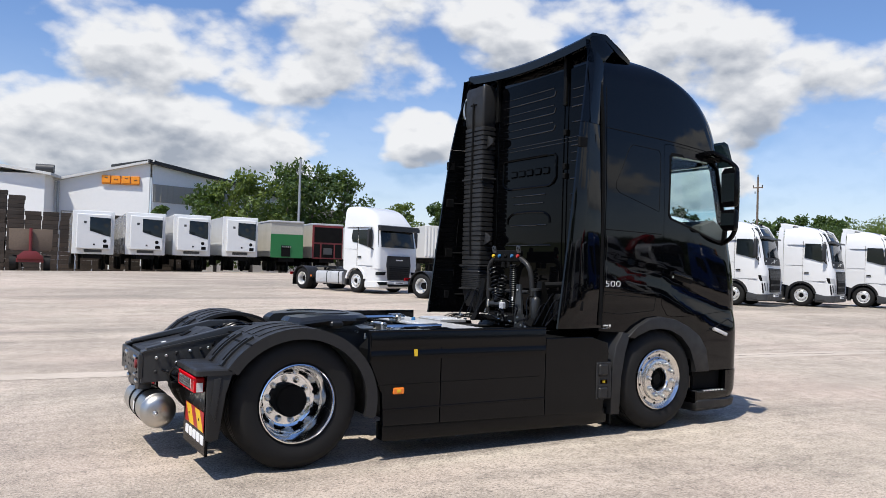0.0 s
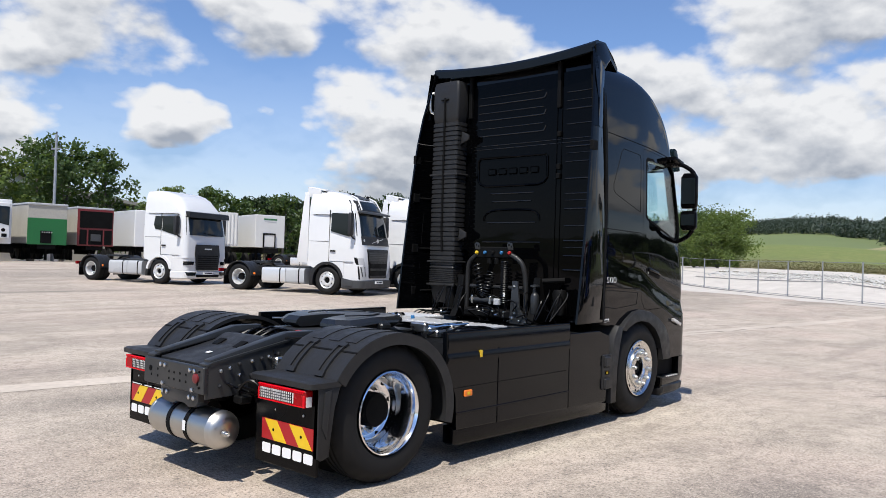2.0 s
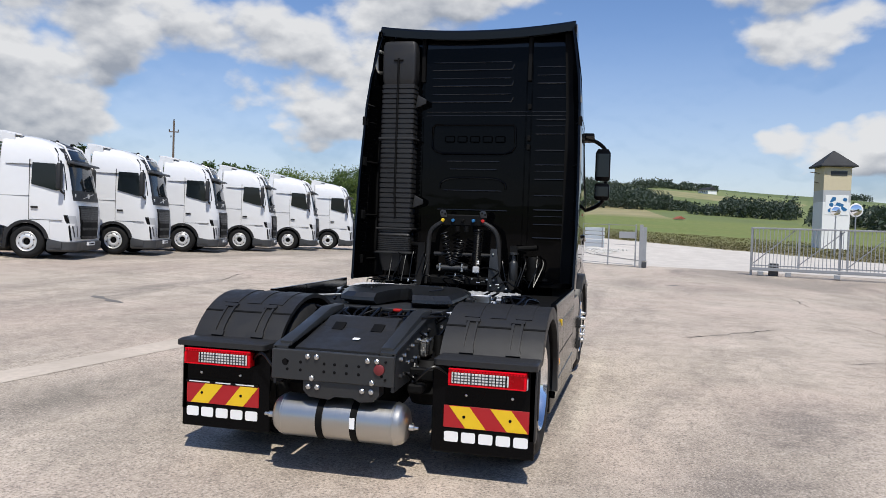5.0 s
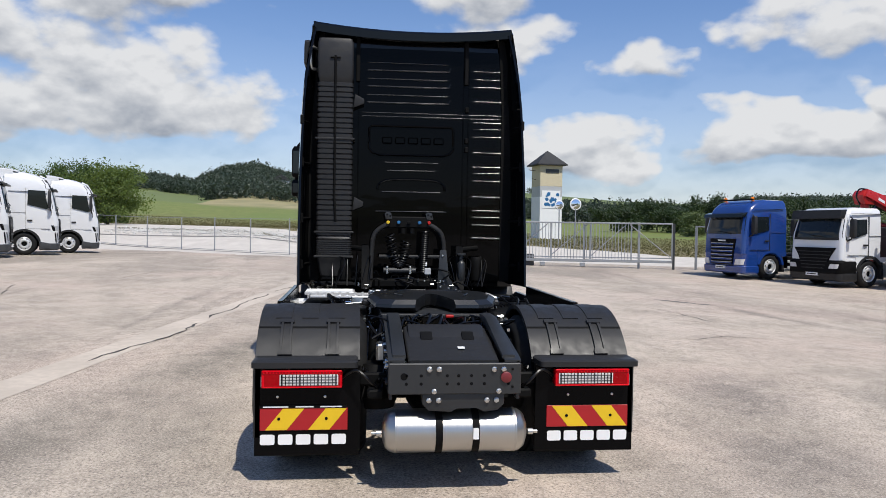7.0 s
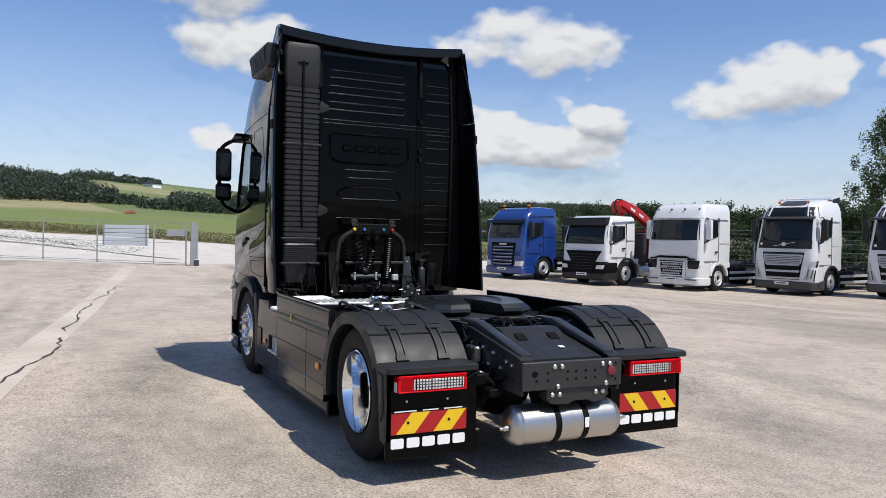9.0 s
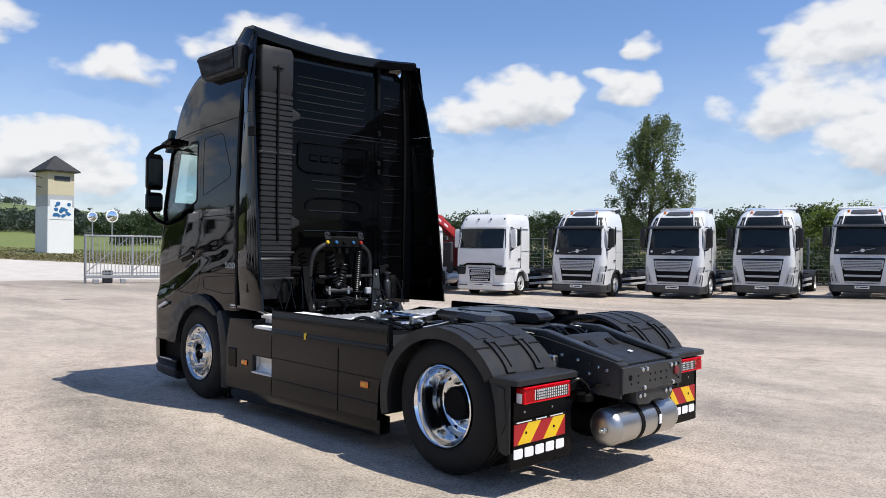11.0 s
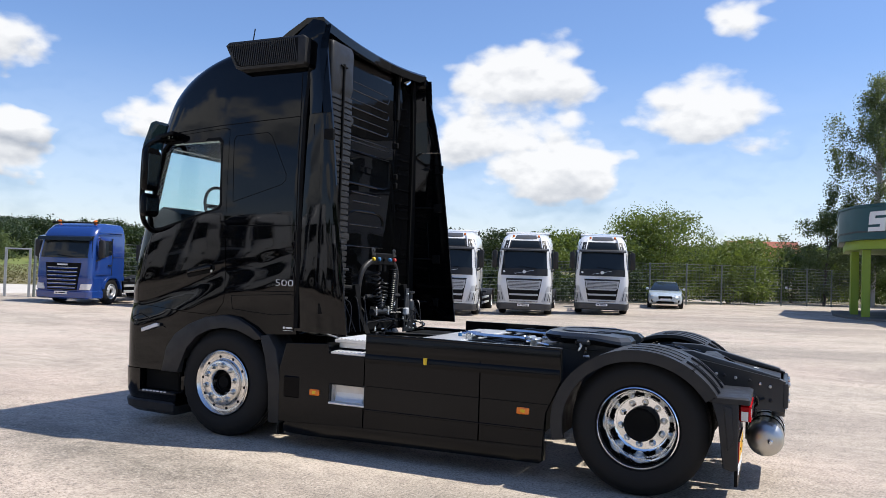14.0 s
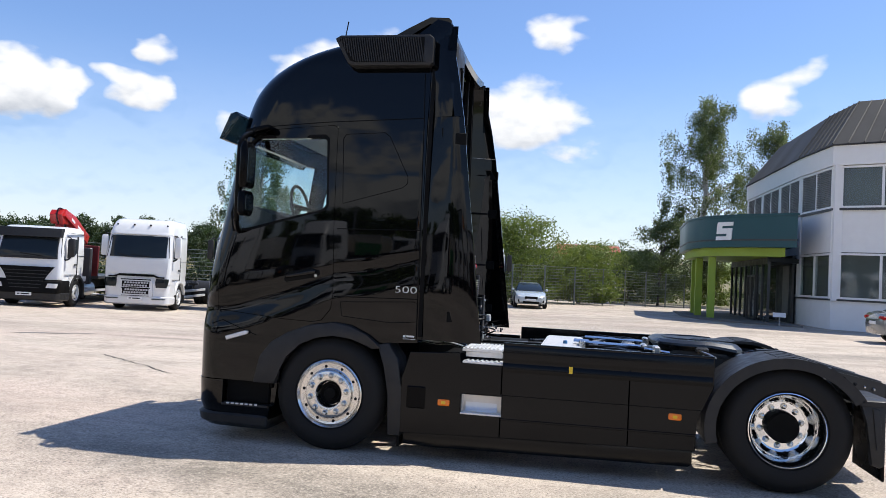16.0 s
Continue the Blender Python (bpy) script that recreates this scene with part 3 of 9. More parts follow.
    pave = mixc(t, ramp(t, n_fine.outputs[0], ((0.38, (0.76, 0.76, 0.76)), (0.49, (0, 0, 0)))), pave, (0.072, 0.061, 0.052))
    pave = mixc(t, ramp(t, n_fine.outputs[0], ((0.54, (0, 0, 0)), (0.64, (0.62, 0.62, 0.62)))), pave, (0.689, 0.599, 0.510))
    pave = mixc(t, ramp(t, n_grit.outputs[0], ((0.06, (0.62, 0.62, 0.62)), (0.24, (0, 0, 0)))), pave, (0.671, 0.585, 0.502))
    road = ramp(t, n_mid.outputs[0], ((0.3, (0.44, 0.405, 0.36)), (0.7, (0.57, 0.53, 0.475))))
    n_gr = tex(t, "ShaderNodeTexNoise", 0.9, c, Detail=10.0, Roughness=0.75)
    n_gp = tex(t, "ShaderNodeTexNoise", 0.07, c, Detail=4.0)
    meadow = ramp(t, n_gr.outputs[0], ((0.3, (0.070, 0.090, 0.020)), (0.5, (0.145, 0.170, 0.036)), (0.68, (0.25, 0.25, 0.085))))
    meadow = mixc(t, ramp(t, n_gp.outputs[0], ((0.45, (0, 0, 0)), (0.62, (0.6, 0.6, 0.6)))), meadow, (0.115, 0.165, 0.03))
    stretch = t.nodes.new("ShaderNodeMapping")
    stretch.inputs["Rotation"].default_value = (0, 0, radians(22))
    stretch.inputs["Scale"].default_value = (0.55, 1.3, 1.0)
    link(t, c, stretch.inputs["Vector"])
    cells = tex(t, "ShaderNodeTexVoronoi", 0.0085, stretch.outputs[0], Randomness=0.85)
    hue = t.nodes.new("ShaderNodeSeparateColor")
    link(t, cells.outputs["Color"], hue.inputs[0])
    fields = ramp(t, hue.outputs[0], ((0.0, (0.10, 0.135, 0.040)), (0.30, (0.155, 0.185, 0.062)), (0.60, (0.175, 0.205, 0.070)), (0.86, (0.225, 0.225, 0.095)), (0.95, (0.33, 0.27, 0.15))))
    pos = t.nodes.new("ShaderNodeVectorMath")
    pos.operation = "LENGTH"
    link(t, c, pos.inputs[0])
    far = t.nodes.new("ShaderNodeMapRange")
    far.inputs["From Min"].default_value, far.inputs["From Max"].default_value = 320, 360
    link(t, pos.outputs["Value"], far.inputs["Value"])
    at = t.nodes.new("ShaderNodeAttribute")
    at.attribute_name = "zone"
    bank = ramp(t, n_gr.outputs[0], ((0.3, (0.085, 0.072, 0.030)), (0.55, (0.155, 0.130, 0.052)), (0.75, (0.24, 0.20, 0.10))))
    dry = t.nodes.new("ShaderNodeMapRange")
    dry.inputs["From Min"].default_value, dry.inputs["From Max"].default_value = 2.05, 2.85
    link(t, at.outputs["Fac"], dry.inputs["Value"])
    meadow = mixc(t, dry.outputs[0], bank, meadow)
    fields = mixc(t, ramp(t, n_gp.outputs[0], ((0.40, (0.35, 0.35, 0.35)), (0.62, (0, 0, 0)))), fields, (0.10, 0.125, 0.045))
    land = mixc(t, far.outputs[0], meadow, fields)
    wob = t.nodes.new("ShaderNodeMath")
    wob.operation = "MULTIPLY_ADD"
    wob.inputs[1].default_value = 0.5
    link(t, n_gr.outputs[0], wob.inputs[0])
    link(t, at.outputs["Fac"], wob.inputs[2])
    col = mixc(t, ramp(t, wob.outputs[0], ((0.70, (0, 0, 0)), (0.80, (1, 1, 1)))), pave, road)
    zone2 = t.nodes.new("ShaderNodeMapRange")
    zone2.inputs["From Min"].default_value, zone2.inputs["From Max"].default_value = 1.62, 1.80
    link(t, wob.outputs[0], zone2.inputs["Value"])
    col = mixc(t, zone2.outputs[0], col, land)
    link(t, col, b.inputs["Base Color"])
    b.inputs["Roughness"].default_value = 0.74
    b.inputs["Specular IOR Level"].default_value = 0.4
    hsum = t.nodes.new("ShaderNodeMath")
    hsum.operation = "ADD"
    link(t, n_fine.outputs[0], hsum.inputs[0])
    link(t, n_grit.outputs[0], hsum.inputs[1])
    bump(t, b, hsum.outputs[0], 0.35, 0.006)
    return m


build_ground()


def strip(name, line, half, material, lift, label, category, jitter=0.0, kind="structure"):
    """A flat band laid on the ground along a line."""
    bm = bmesh.new()
    pts = [Vector((p[0], p[1], 0)) for p in line]
    fine_line = []
    for a, b in zip(pts, pts[1:]):
        n = max(1, int((b - a).length / (0.5 if not jitter else 0.22)))
        fine_line += [a.lerp(b, k / n) for k in range(n)]
    fine_line.append(pts[-1])
    rng = random.Random(int(abs(line[0][0]) * 100))
    rows, off = [], 0.0
    for i, p in enumerate(fine_line):
        d = (fine_line[min(i + 1, len(fine_line) - 1)] - fine_line[max(i - 1, 0)]).normalized()
        q = Vector((-d.y, d.x, 0))
        if jitter:
            off = off * 0.75 + rng.uniform(-jitter, jitter)
            w = half * rng.uniform(0.3, 1.3)
            if i in (0, len(fine_line) - 1):
                w = half * 0.05
        else:
            w = half * (1 + 0.06 * noise.noise((p.x * 0.7, p.y, 0)))
        row = []
        for s in (-1, 1):
            v = p + q * (off + s * w)
            row.append(bm.verts.new((v.x, v.y, ground_z(v.x, v.y) + lift)))
        rows.append(row)
    for a, b in zip(rows, rows[1:]):
        bm.faces.new((a[0], a[1], b[1], b[0]))
    ob = part(name, bm, material, smooth=0)
    return tagged(ob, label, category, kind=kind)


STRIPM = surface("pale_concrete_joint", (0.515, 0.447, 0.372), 0.9, vary=0.30, grain=11, relief=0.3)
CRACKM = surface("dark_crack", (0.05, 0.045, 0.04), 0.95, vary=0.3)
TARM = surface("old_tar_patch", (0.15, 0.14, 0.13), 0.9, vary=0.25, grain=12)
strip("concrete_joint", ((-22, 14.2), (2.07, 11.14), (13.6, 9.62), (33, 7.5)), 0.24, STRIPM, 0.004, "pale concrete joint strip across the yard", "joint")

CRACKS = (((10.2, 10.0), (12.5, 9.75), (15.2, 9.5)), ((15.8, 9.35), (18.5, 8.95), (21, 8.6)), ((5.9, 10.62), (8.2, 10.15), (9.6, 10.05)), ((18.5, 13.85), (20.2, 13.75), (22.1, 13.9)), ((12.0, 2.4), (9.5, 4.2)), ((8.0, 2.2), (8.6, 1.4), (8.4, 0.9)), ((18.2, 0.6), (21, 0.5)), ((10.6, 0.48), (12.2, 0.50), (13.9, 0.65)), ((13.5, 14.8), (16, 15.6)), ((-3.5, 12.9), (-6, 13.4)))
for i, line in enumerate(CRACKS):
    strip("crack", line, 0.014 if i > 2 else 0.022, CRACKM, 0.0065, "thin dark crack in the concrete", "crack", 0.055)
for i, (x, y, a, l, w) in enumerate(((23.3, 3.7, 92, 0.7, 0.2), (15.5, -1.0, 30, 1.8, 0.12), (9.0, 14.5, 60, 1.4, 0.1))):
    d = (math.cos(radians(a)) * l / 2, math.sin(radians(a)) * l / 2)
    strip("tar_patch", ((x - d[0], y - d[1]), (x, y), (x + d[0], y + d[1])), w, TARM, 0.005, "old dark tar patch in the yard", "patch", 0.03)
VERGE = surface("verge_earth", (0.13, 0.115, 0.07), 0.95, vary=0.4, grain=3, relief=0.4)
SCREED = surface("dark_road_edge", (0.19, 0.18, 0.17), 0.9, vary=0.25, grain=6)
strip("kerb_line", ((41.2, 4.4), (43.8, 6.9), (47.3, 10.5), (51.2, 15.2), (57.6, 27.0)), 0.16, SCREED, 0.02, "dark weathered road edge beyond the fence", "road edge")
strip("verge", ((47.6, 8.8), (50.0, 11.4), (53.2, 14.8), (57.0, 19.6), (61.0, 26.5)), 0.42, VERGE, 0.02, "narrow dry verge beside the gravel", "verge", 0.10)
strip("fence_footing", ((34.2, 4.9), (39.78, 11.05), (46.17, 18.22), (53.5, 26.3)), 0.13, SCREED, 0.012, "dark concrete footing under the wire fence", "footing")
mh = LA([(0.0, 0.0), (0.33, 0.0), (0.33, 0.004), (0.29, 0.004), (0.285, 0.002), (0.0, 0.003)], (0, 0, 0), 28, "z")
man = part("manhole_cover", mh, GREYPLAST)
man.location = (-3.0, -2.5, ground_z(-3.0, -2.5) + 0.004)
tagged(man, "round grey cast iron manhole cover in the yard", "manhole")

# ---- the black tractor unit ----
def cut(bm, cutters, op="DIFFERENCE"):
    """bm less the cutters' volumes (or what it shares with them), as a new bmesh."""
    def as_ob(b):
        me = bpy.data.meshes.new("cut")
        bmesh.ops.recalc_face_normals(b, faces=b.faces[:])
        b.to_mesh(me)
        b.free()
        return new("cut", me)
    ob, tools = as_ob(bm), [as_ob(c) for c in cutters]
    for tl in tools:
        md = ob.modifiers.new("cut", "BOOLEAN")
        md.operation, md.solver, md.object = op, "EXACT", tl
    dg = bpy.context.evaluated_depsgraph_get()
    me = bpy.data.meshes.new_from_object(ob.evaluated_get(dg))
    out = bmesh.new()
    out.from_mesh(me)
    for o in (ob, *tools):
        bpy.data.meshes.remove(o.data)
    bpy.data.meshes.remove(me)
    return out


def cab_rings(rows, inset=0.0):
    return [[(x, y, z) for x, y in rounded(x0 + inset, x1 - inset, w - inset, rf, rr, 6, tp)] for z, x0, x1, w, rf, rr, tp in rows]


def arc(cx_, cz_, rx_, rz_, a0, a1, n):
    return [(cx_ + rx_ * math.cos(radians(a0 + (a1 - a0) * k / n)), cz_ + rz_ * math.sin(radians(a0 + (a1 - a0) * k / n))) for k in range(n + 1)]


def band(bm, cx_, cz_, inner, outer, a0, a1, y0, y1, n=24):
    """A curved band round a wheel: inner and outer are (rx, rz)."""
    return prism(bm, arc(cx_, cz_, *outer, a0, a1, n) + arc(cx_, cz_, *inner, a1, a0, n), "y", y0, y1)


def tyre_mesh(y0, y1, r=0.505, rim=0.292, seg=120, blocks=True):
    """A lorry tyre between y0 and y1, with grooves and shoulder blocks."""
    w = y1 - y0
    prof = [(rim - 0.01, 0.10), (rim, 0.03), (rim + 0.025, 0.0), (rim + 0.07, -0.012), (rim + 0.13, -0.012), (r - 0.055, 0.0), (r - 0.025, 0.025), (r - 0.006, 0.045)]
    mid = []
    for g in (0.25, 0.42, 0.58, 0.75):
        mid += [(r, g * w - 0.012), (r - 0.013, g * w - 0.010), (r - 0.013, g * w + 0.010), (r, g * w + 0.012)]
    full = prof + mid + [(a, w - b) for a, b in reversed(prof)]
    bm = bmesh.new()
    rings = []
    for i, (rr, a) in enumerate(full):
        ring = []
        for k in range(seg):
            q = rr
            if blocks and rr > r - 0.03 and k % 4 == 0 and (a < 0.2 * w or a > 0.8 * w):
                q = rr - 0.010
            ang = math.tau * k / seg
            ring.append((q * math.cos(ang), y0 + a, q * math.sin(ang)))
        rings.append(ring)
    return loft(bm, rings, cap=False)


def ring_of(n, r, fn, phase=0.0):
    for k in range(n):
        a = math.tau * (k + phase) / n
        fn(r * math.cos(a), r * math.sin(a))


HOLE_MESH = []


def wheel(parent, x, y, z, side, rear, rim_mat=None, hub_mat=None, seg=48, fine_parts=True, r=0.505):
    """A wheel whose outer face looks to +y; side -1 turns it round."""
    rim_mat, hub_mat = rim_mat or (CHROME if rear else SPUNALU), hub_mat or DARK
    k = r / 0.505
    if rear:
        prof = [(0.270, -0.19), (0.254, -0.195), (0.248, -0.212), (0.236, -0.236), (0.216, -0.250), (0.202, -0.254), (0.196, -0.246), (0.120, -0.244), (0.0, -0.244)]
        lip = [(0.270, -0.19), (0.276, -0.06), (0.288, -0.03), (0.300, -0.014), (0.302, 0.0), (0.294, 0.006), (0.286, -0.005), (0.278, -0.030), (0.266, -0.06), (0.254, -0.19)]
        hub = [(0.126, -0.244), (0.126, -0.150), (0.112, -0.132), (0.0, -0.126)]
        zone_holes, depth, nut_r, nut_a = 0.231, -0.243, 0.163, -0.246
    else:
        prof = [(0.288, -0.30), (0.262, -0.27), (0.258, -0.06), (0.264, -0.026), (0.226, -0.024), (0.217, -0.018), (0.207, 0.010), (0.200, 0.014), (0.136, 0.014), (0.122, 0.010), (0.113, -0.002), (0.108, -0.022), (0.106, -0.085), (0.0, -0.09)]
        lip = [(0.258, -0.06), (0.284, -0.03), (0.300, -0.014), (0.302, 0.0), (0.294, 0.006), (0.284, -0.005), (0.270, -0.020), (0.250, -0.024)]
        hub = [(0.102, -0.086), (0.100, -0.050), (0.086, -0.044), (0.080, -0.056), (0.062, -0.058), (0.056, -0.030), (0.048, -0.024), (0.0, -0.022)]
        zone_holes, depth, nut_r, nut_a = 0.243, -0.0255, 0.167, 0.013
    bm = bmesh.new()
    for p in (prof, lip):
        lathe(bm, [(a * k, b * k) for a, b in p], (0, 0, 0), seg, cap=False)
    w = part("wheel", bm, rim_mat, parent, "polished alloy wheel" if rim_mat in (CHROME, SPUNALU) else "", 30)
    w.matrix_local = pose(x, y, z, 0, 0, 0 if side > 0 else 180) @ pose(0, 0, 0, 0, 11 if side > 0 else -7, 0)
    part("tyre", tyre_mesh(-0.315 * k, -0.005 * k, 0.505 * k, 0.292 * k, 120 if fine_parts else 48, fine_parts), RUBBER, w, "black rubber tyre", 30)
    part("hub", LA([(a * k, b * k) for a, b in hub], (0, 0, 0), 32), hub_mat, w, smooth=30)
    if fine_parts:
        hr = 0.019 if rear else 0.014

        # no opening: a dark disc on the rim, its colour standing for the hole's shade
        def hole_disc(u, v):
            bm2 = LA([(hr, depth - 0.02), (hr, depth + 0.0015), (hr - 0.002, depth + 0.003), (0.0, depth + 0.001)], (u, 0, v), 14)
            part("vent_hole_disc", bm2, DARK, w)
        ring_of(10, zone_holes, hole_disc, 0.5)

        def nut(u, v):
            bm2 = LA([(0.027, nut_a - 0.01), (0.027, nut_a + 0.005), (0.0205, nut_a + 0.009), (0.0195, nut_a + 0.030), (0.014, nut_a + 0.041), (0.0, nut_a + 0.045)], (u, 0, v), 10)
            part("wheel_nut", bm2, STEEL, w, smooth=40)
        ring_of(10, nut_r, nut)
    else:
        # plain wheels too get dark discs for the shaded vent holes
        if not HOLE_MESH:
            bm2 = LA([(0.024, -0.01), (0.024, 0.004), (0.0, 0.004)], (0, 0, 0), 10)
            me = bpy.data.meshes.new("vent_hole_disc")
            bm2.to_mesh(me)
            bm2.free()
            me.materials.append(DARK)
            HOLE_MESH.append(me)
        for i in range(8):
            ho = new("vent_hole_disc", HOLE_MESH[0])
            ho.parent = w
            a = math.tau * (i + 0.5) / 8
            ho.location = (0.214 * k * math.cos(a), (-0.252 if rear else -0.006) * k, 0.214 * k * math.sin(a))
    if rear:
        part("inner_tyre", tyre_mesh(-0.665 * k, -0.355 * k, 0.505 * k, 0.292 * k, 120 if fine_parts else 48, fine_parts), RUBBER, w, smooth=30)
    return w


# rows of the cab's outline in plan: height, back, front, half-width, front and rear corner radii, taper
CAB = [(0.56, 3.05, 5.165, 1.165, .24, .03, .0), (1.10, 3.05, 5.17, 1.170, .24, .03, .0), (1.5, 3.05, 5.15, 1.1856, .26, .03, .01), (2.0, 3.05, 5.06, 1.189, .28, .03, .03), (2.5, 3.05, 4.985, 1.175, .30, .03, .04),
       (2.85, 3.05, 4.94, 1.156, .32, .03, .05), (3.05, 3.05, 4.90, 1.142, .34, .03, .05), (3.25, 3.05, 4.84, 1.125, .38, .03, .05), (3.42, 3.05, 4.72, 1.107, .42, .04, .05),
       (3.55, 3.05, 4.54, 1.092, .44, .05, .05), (3.65, 3.05, 4.33, 1.055, .44, .05, .05), (3.72, 3.05, 4.11, 1.0, .42, .05, .04), (3.775, 3.06, 3.80, 0.88, .3, .05, .02), (3.80, 3.1, 3.5, 0.65, .1, .05, 0)]
CREASE = ((3.0, 1.70), (3.45, 1.575), (3.85, 1.52), (4.26, 1.37), (4.75, 1.216), (5.1, 1.14))
SWELL = ((3.05, 0.007), (3.9, 0.016), (4.5, 0.032), (5.2, 0.036))


def cab_row(z):
    """The cab's outline numbers at a height, gliding from row to row."""
    zs = [r[0] for r in CAB]
    k = max(0, min(len(CAB) - 2, int(np.searchsorted(zs, z)) - 1))
    p, a, b, q = CAB[max(k - 1, 0)], CAB[k], CAB[k + 1], CAB[min(k + 2, len(CAB) - 1)]
    h = b[0] - a[0]
    t = (z - a[0]) / h
    out = []
    for i in range(1, 7):
        ma = (b[i] - p[i]) / max(b[0] - p[0], 1e-6) * h
        mb = (q[i] - a[i]) / max(q[0] - a[0], 1e-6) * h
        out.append((2 * t ** 3 - 3 * t ** 2 + 1) * a[i] + (t ** 3 - 2 * t ** 2 + t) * ma + (3 * t ** 2 - 2 * t ** 3) * b[i] + (t ** 3 - t ** 2) * mb)
    return out


def swell(x, z):
    """The flank stands out below the crease that climbs from the front corner to the cab's back."""
    return table(SWELL, x) * smoothstep((table(CREASE, x) + 0.02 - z) / 0.22) - 0.004 * smoothstep(1 - abs(table(CREASE, x) + 0.05 - z) / 0.10)


def flank(x, z):
    x0, x1, w, rf, rr, tp = cab_row(z)
    return w - tp * max(0.0, (x - 3.9) / (x1 - 3.9)) ** 2 - (x - 3.5) ** 2 / 90 + swell(x, z)


def skin_ring(z):
    x0, x1, w, rf, rr, tp = cab_row(z)
    half = []
    wf = flank(x1 - rf, z)
    for k in range(5):
        half.append((x1 - 0.0, (wf - rf) * k / 5))
    for k in range(13):
        a = radians(90 * k / 12)
        half.append((x1 - rf + rf * math.cos(a), wf - rf + rf * math.sin(a)))
    n = 44
    for k in range(1, n):
        x = x1 - rf + (x0 + rr - x1 + rf) * k / n
        half.append((x, flank(x, z)))
    wr = flank(x0 + rr, z)
    for k in range(5):
        a = radians(90 + 90 * k / 4)
        half.append((x0 + rr + rr * math.cos(a), wr - rr + rr * math.sin(a)))
    for k in (0.66, 0.33):
        half.append((x0, (wr - rr) * k))
    return [(x, y, z) for x, y in half] + [(x0, 0.0, z)] + [(x, -y, z) for x, y in reversed(half[1:])]


WINDOW_SIDE = [(4.74, 2.72), (4.66, 2.79), (4.02, 2.80), (3.985, 2.77), (3.955, 2.19), (3.985, 2.15), (4.70, 1.955), (4.84, 1.95), (4.87, 2.10)]
DOOR = [(4.80, 2.82), (4.67, 2.862), (4.31, 2.893), (3.93, 2.918), (3.89, 2.90), (3.868, 1.976), (3.845, 1.343), (3.86, 1.25), (3.94, 1.15), (4.02, 1.13), (4.30, 1.14), (4.96, 1.19), (4.985, 1.9)]
ARCH_OUT = [(4.545, 0.56), (4.492, 0.798), (4.391, 0.932), (4.234, 1.03), (4.026, 1.110), (3.817, 1.140), (3.659, 1.122), (3.498, 1.045), (3.355, 0.945)]
ARCH_IN = [(4.33, 0.56), (4.297, 0.71), (4.249, 0.814), (4.123, 0.939), (3.967, 1.009), (3.81, 1.034), (3.65, 1.020), (3.547, 0.986), (3.455, 0.925)]


def lean(bm, s):
    """Lays a flat side panel drawn at 1.22 m on the cab's flank."""
    for v in bm.verts:
        v.co.y += s * (flank(v.co.x, v.co.z) - 1.22)
    return bm


def bolts(parent, spots, r=0.012, h=0.012, axis="x", sign=-1, material=None):
    for p in spots:
        bm = LA([(r, 0), (r, sign * h * 0.7), (r * 0.6, sign * h), (0, sign * h)], p, 8, axis)
        part("bolt", bm, material or STEEL, parent, smooth=0)


def coil(a, b, turns, radius, sag, n=14):
    a, b = Vector(a), Vector(b)
    pts = []
    for k in range(turns * n + 1):
        t = k / (turns * n)
        c = a.lerp(b, t) + Vector((0, 0, -sag * math.sin(math.pi * t)))
        d = (b - a) / 1.0 + Vector((0, 0, -sag * math.pi * math.cos(math.pi * t)))
        d.normalize()
        u = d.cross(Vector((1, 0, 0))).normalized()
        v = d.cross(u)
        ang = math.tau * t * turns
        pts.append(c + (u * math.cos(ang) + v * math.sin(ang)) * radius)
    return pts


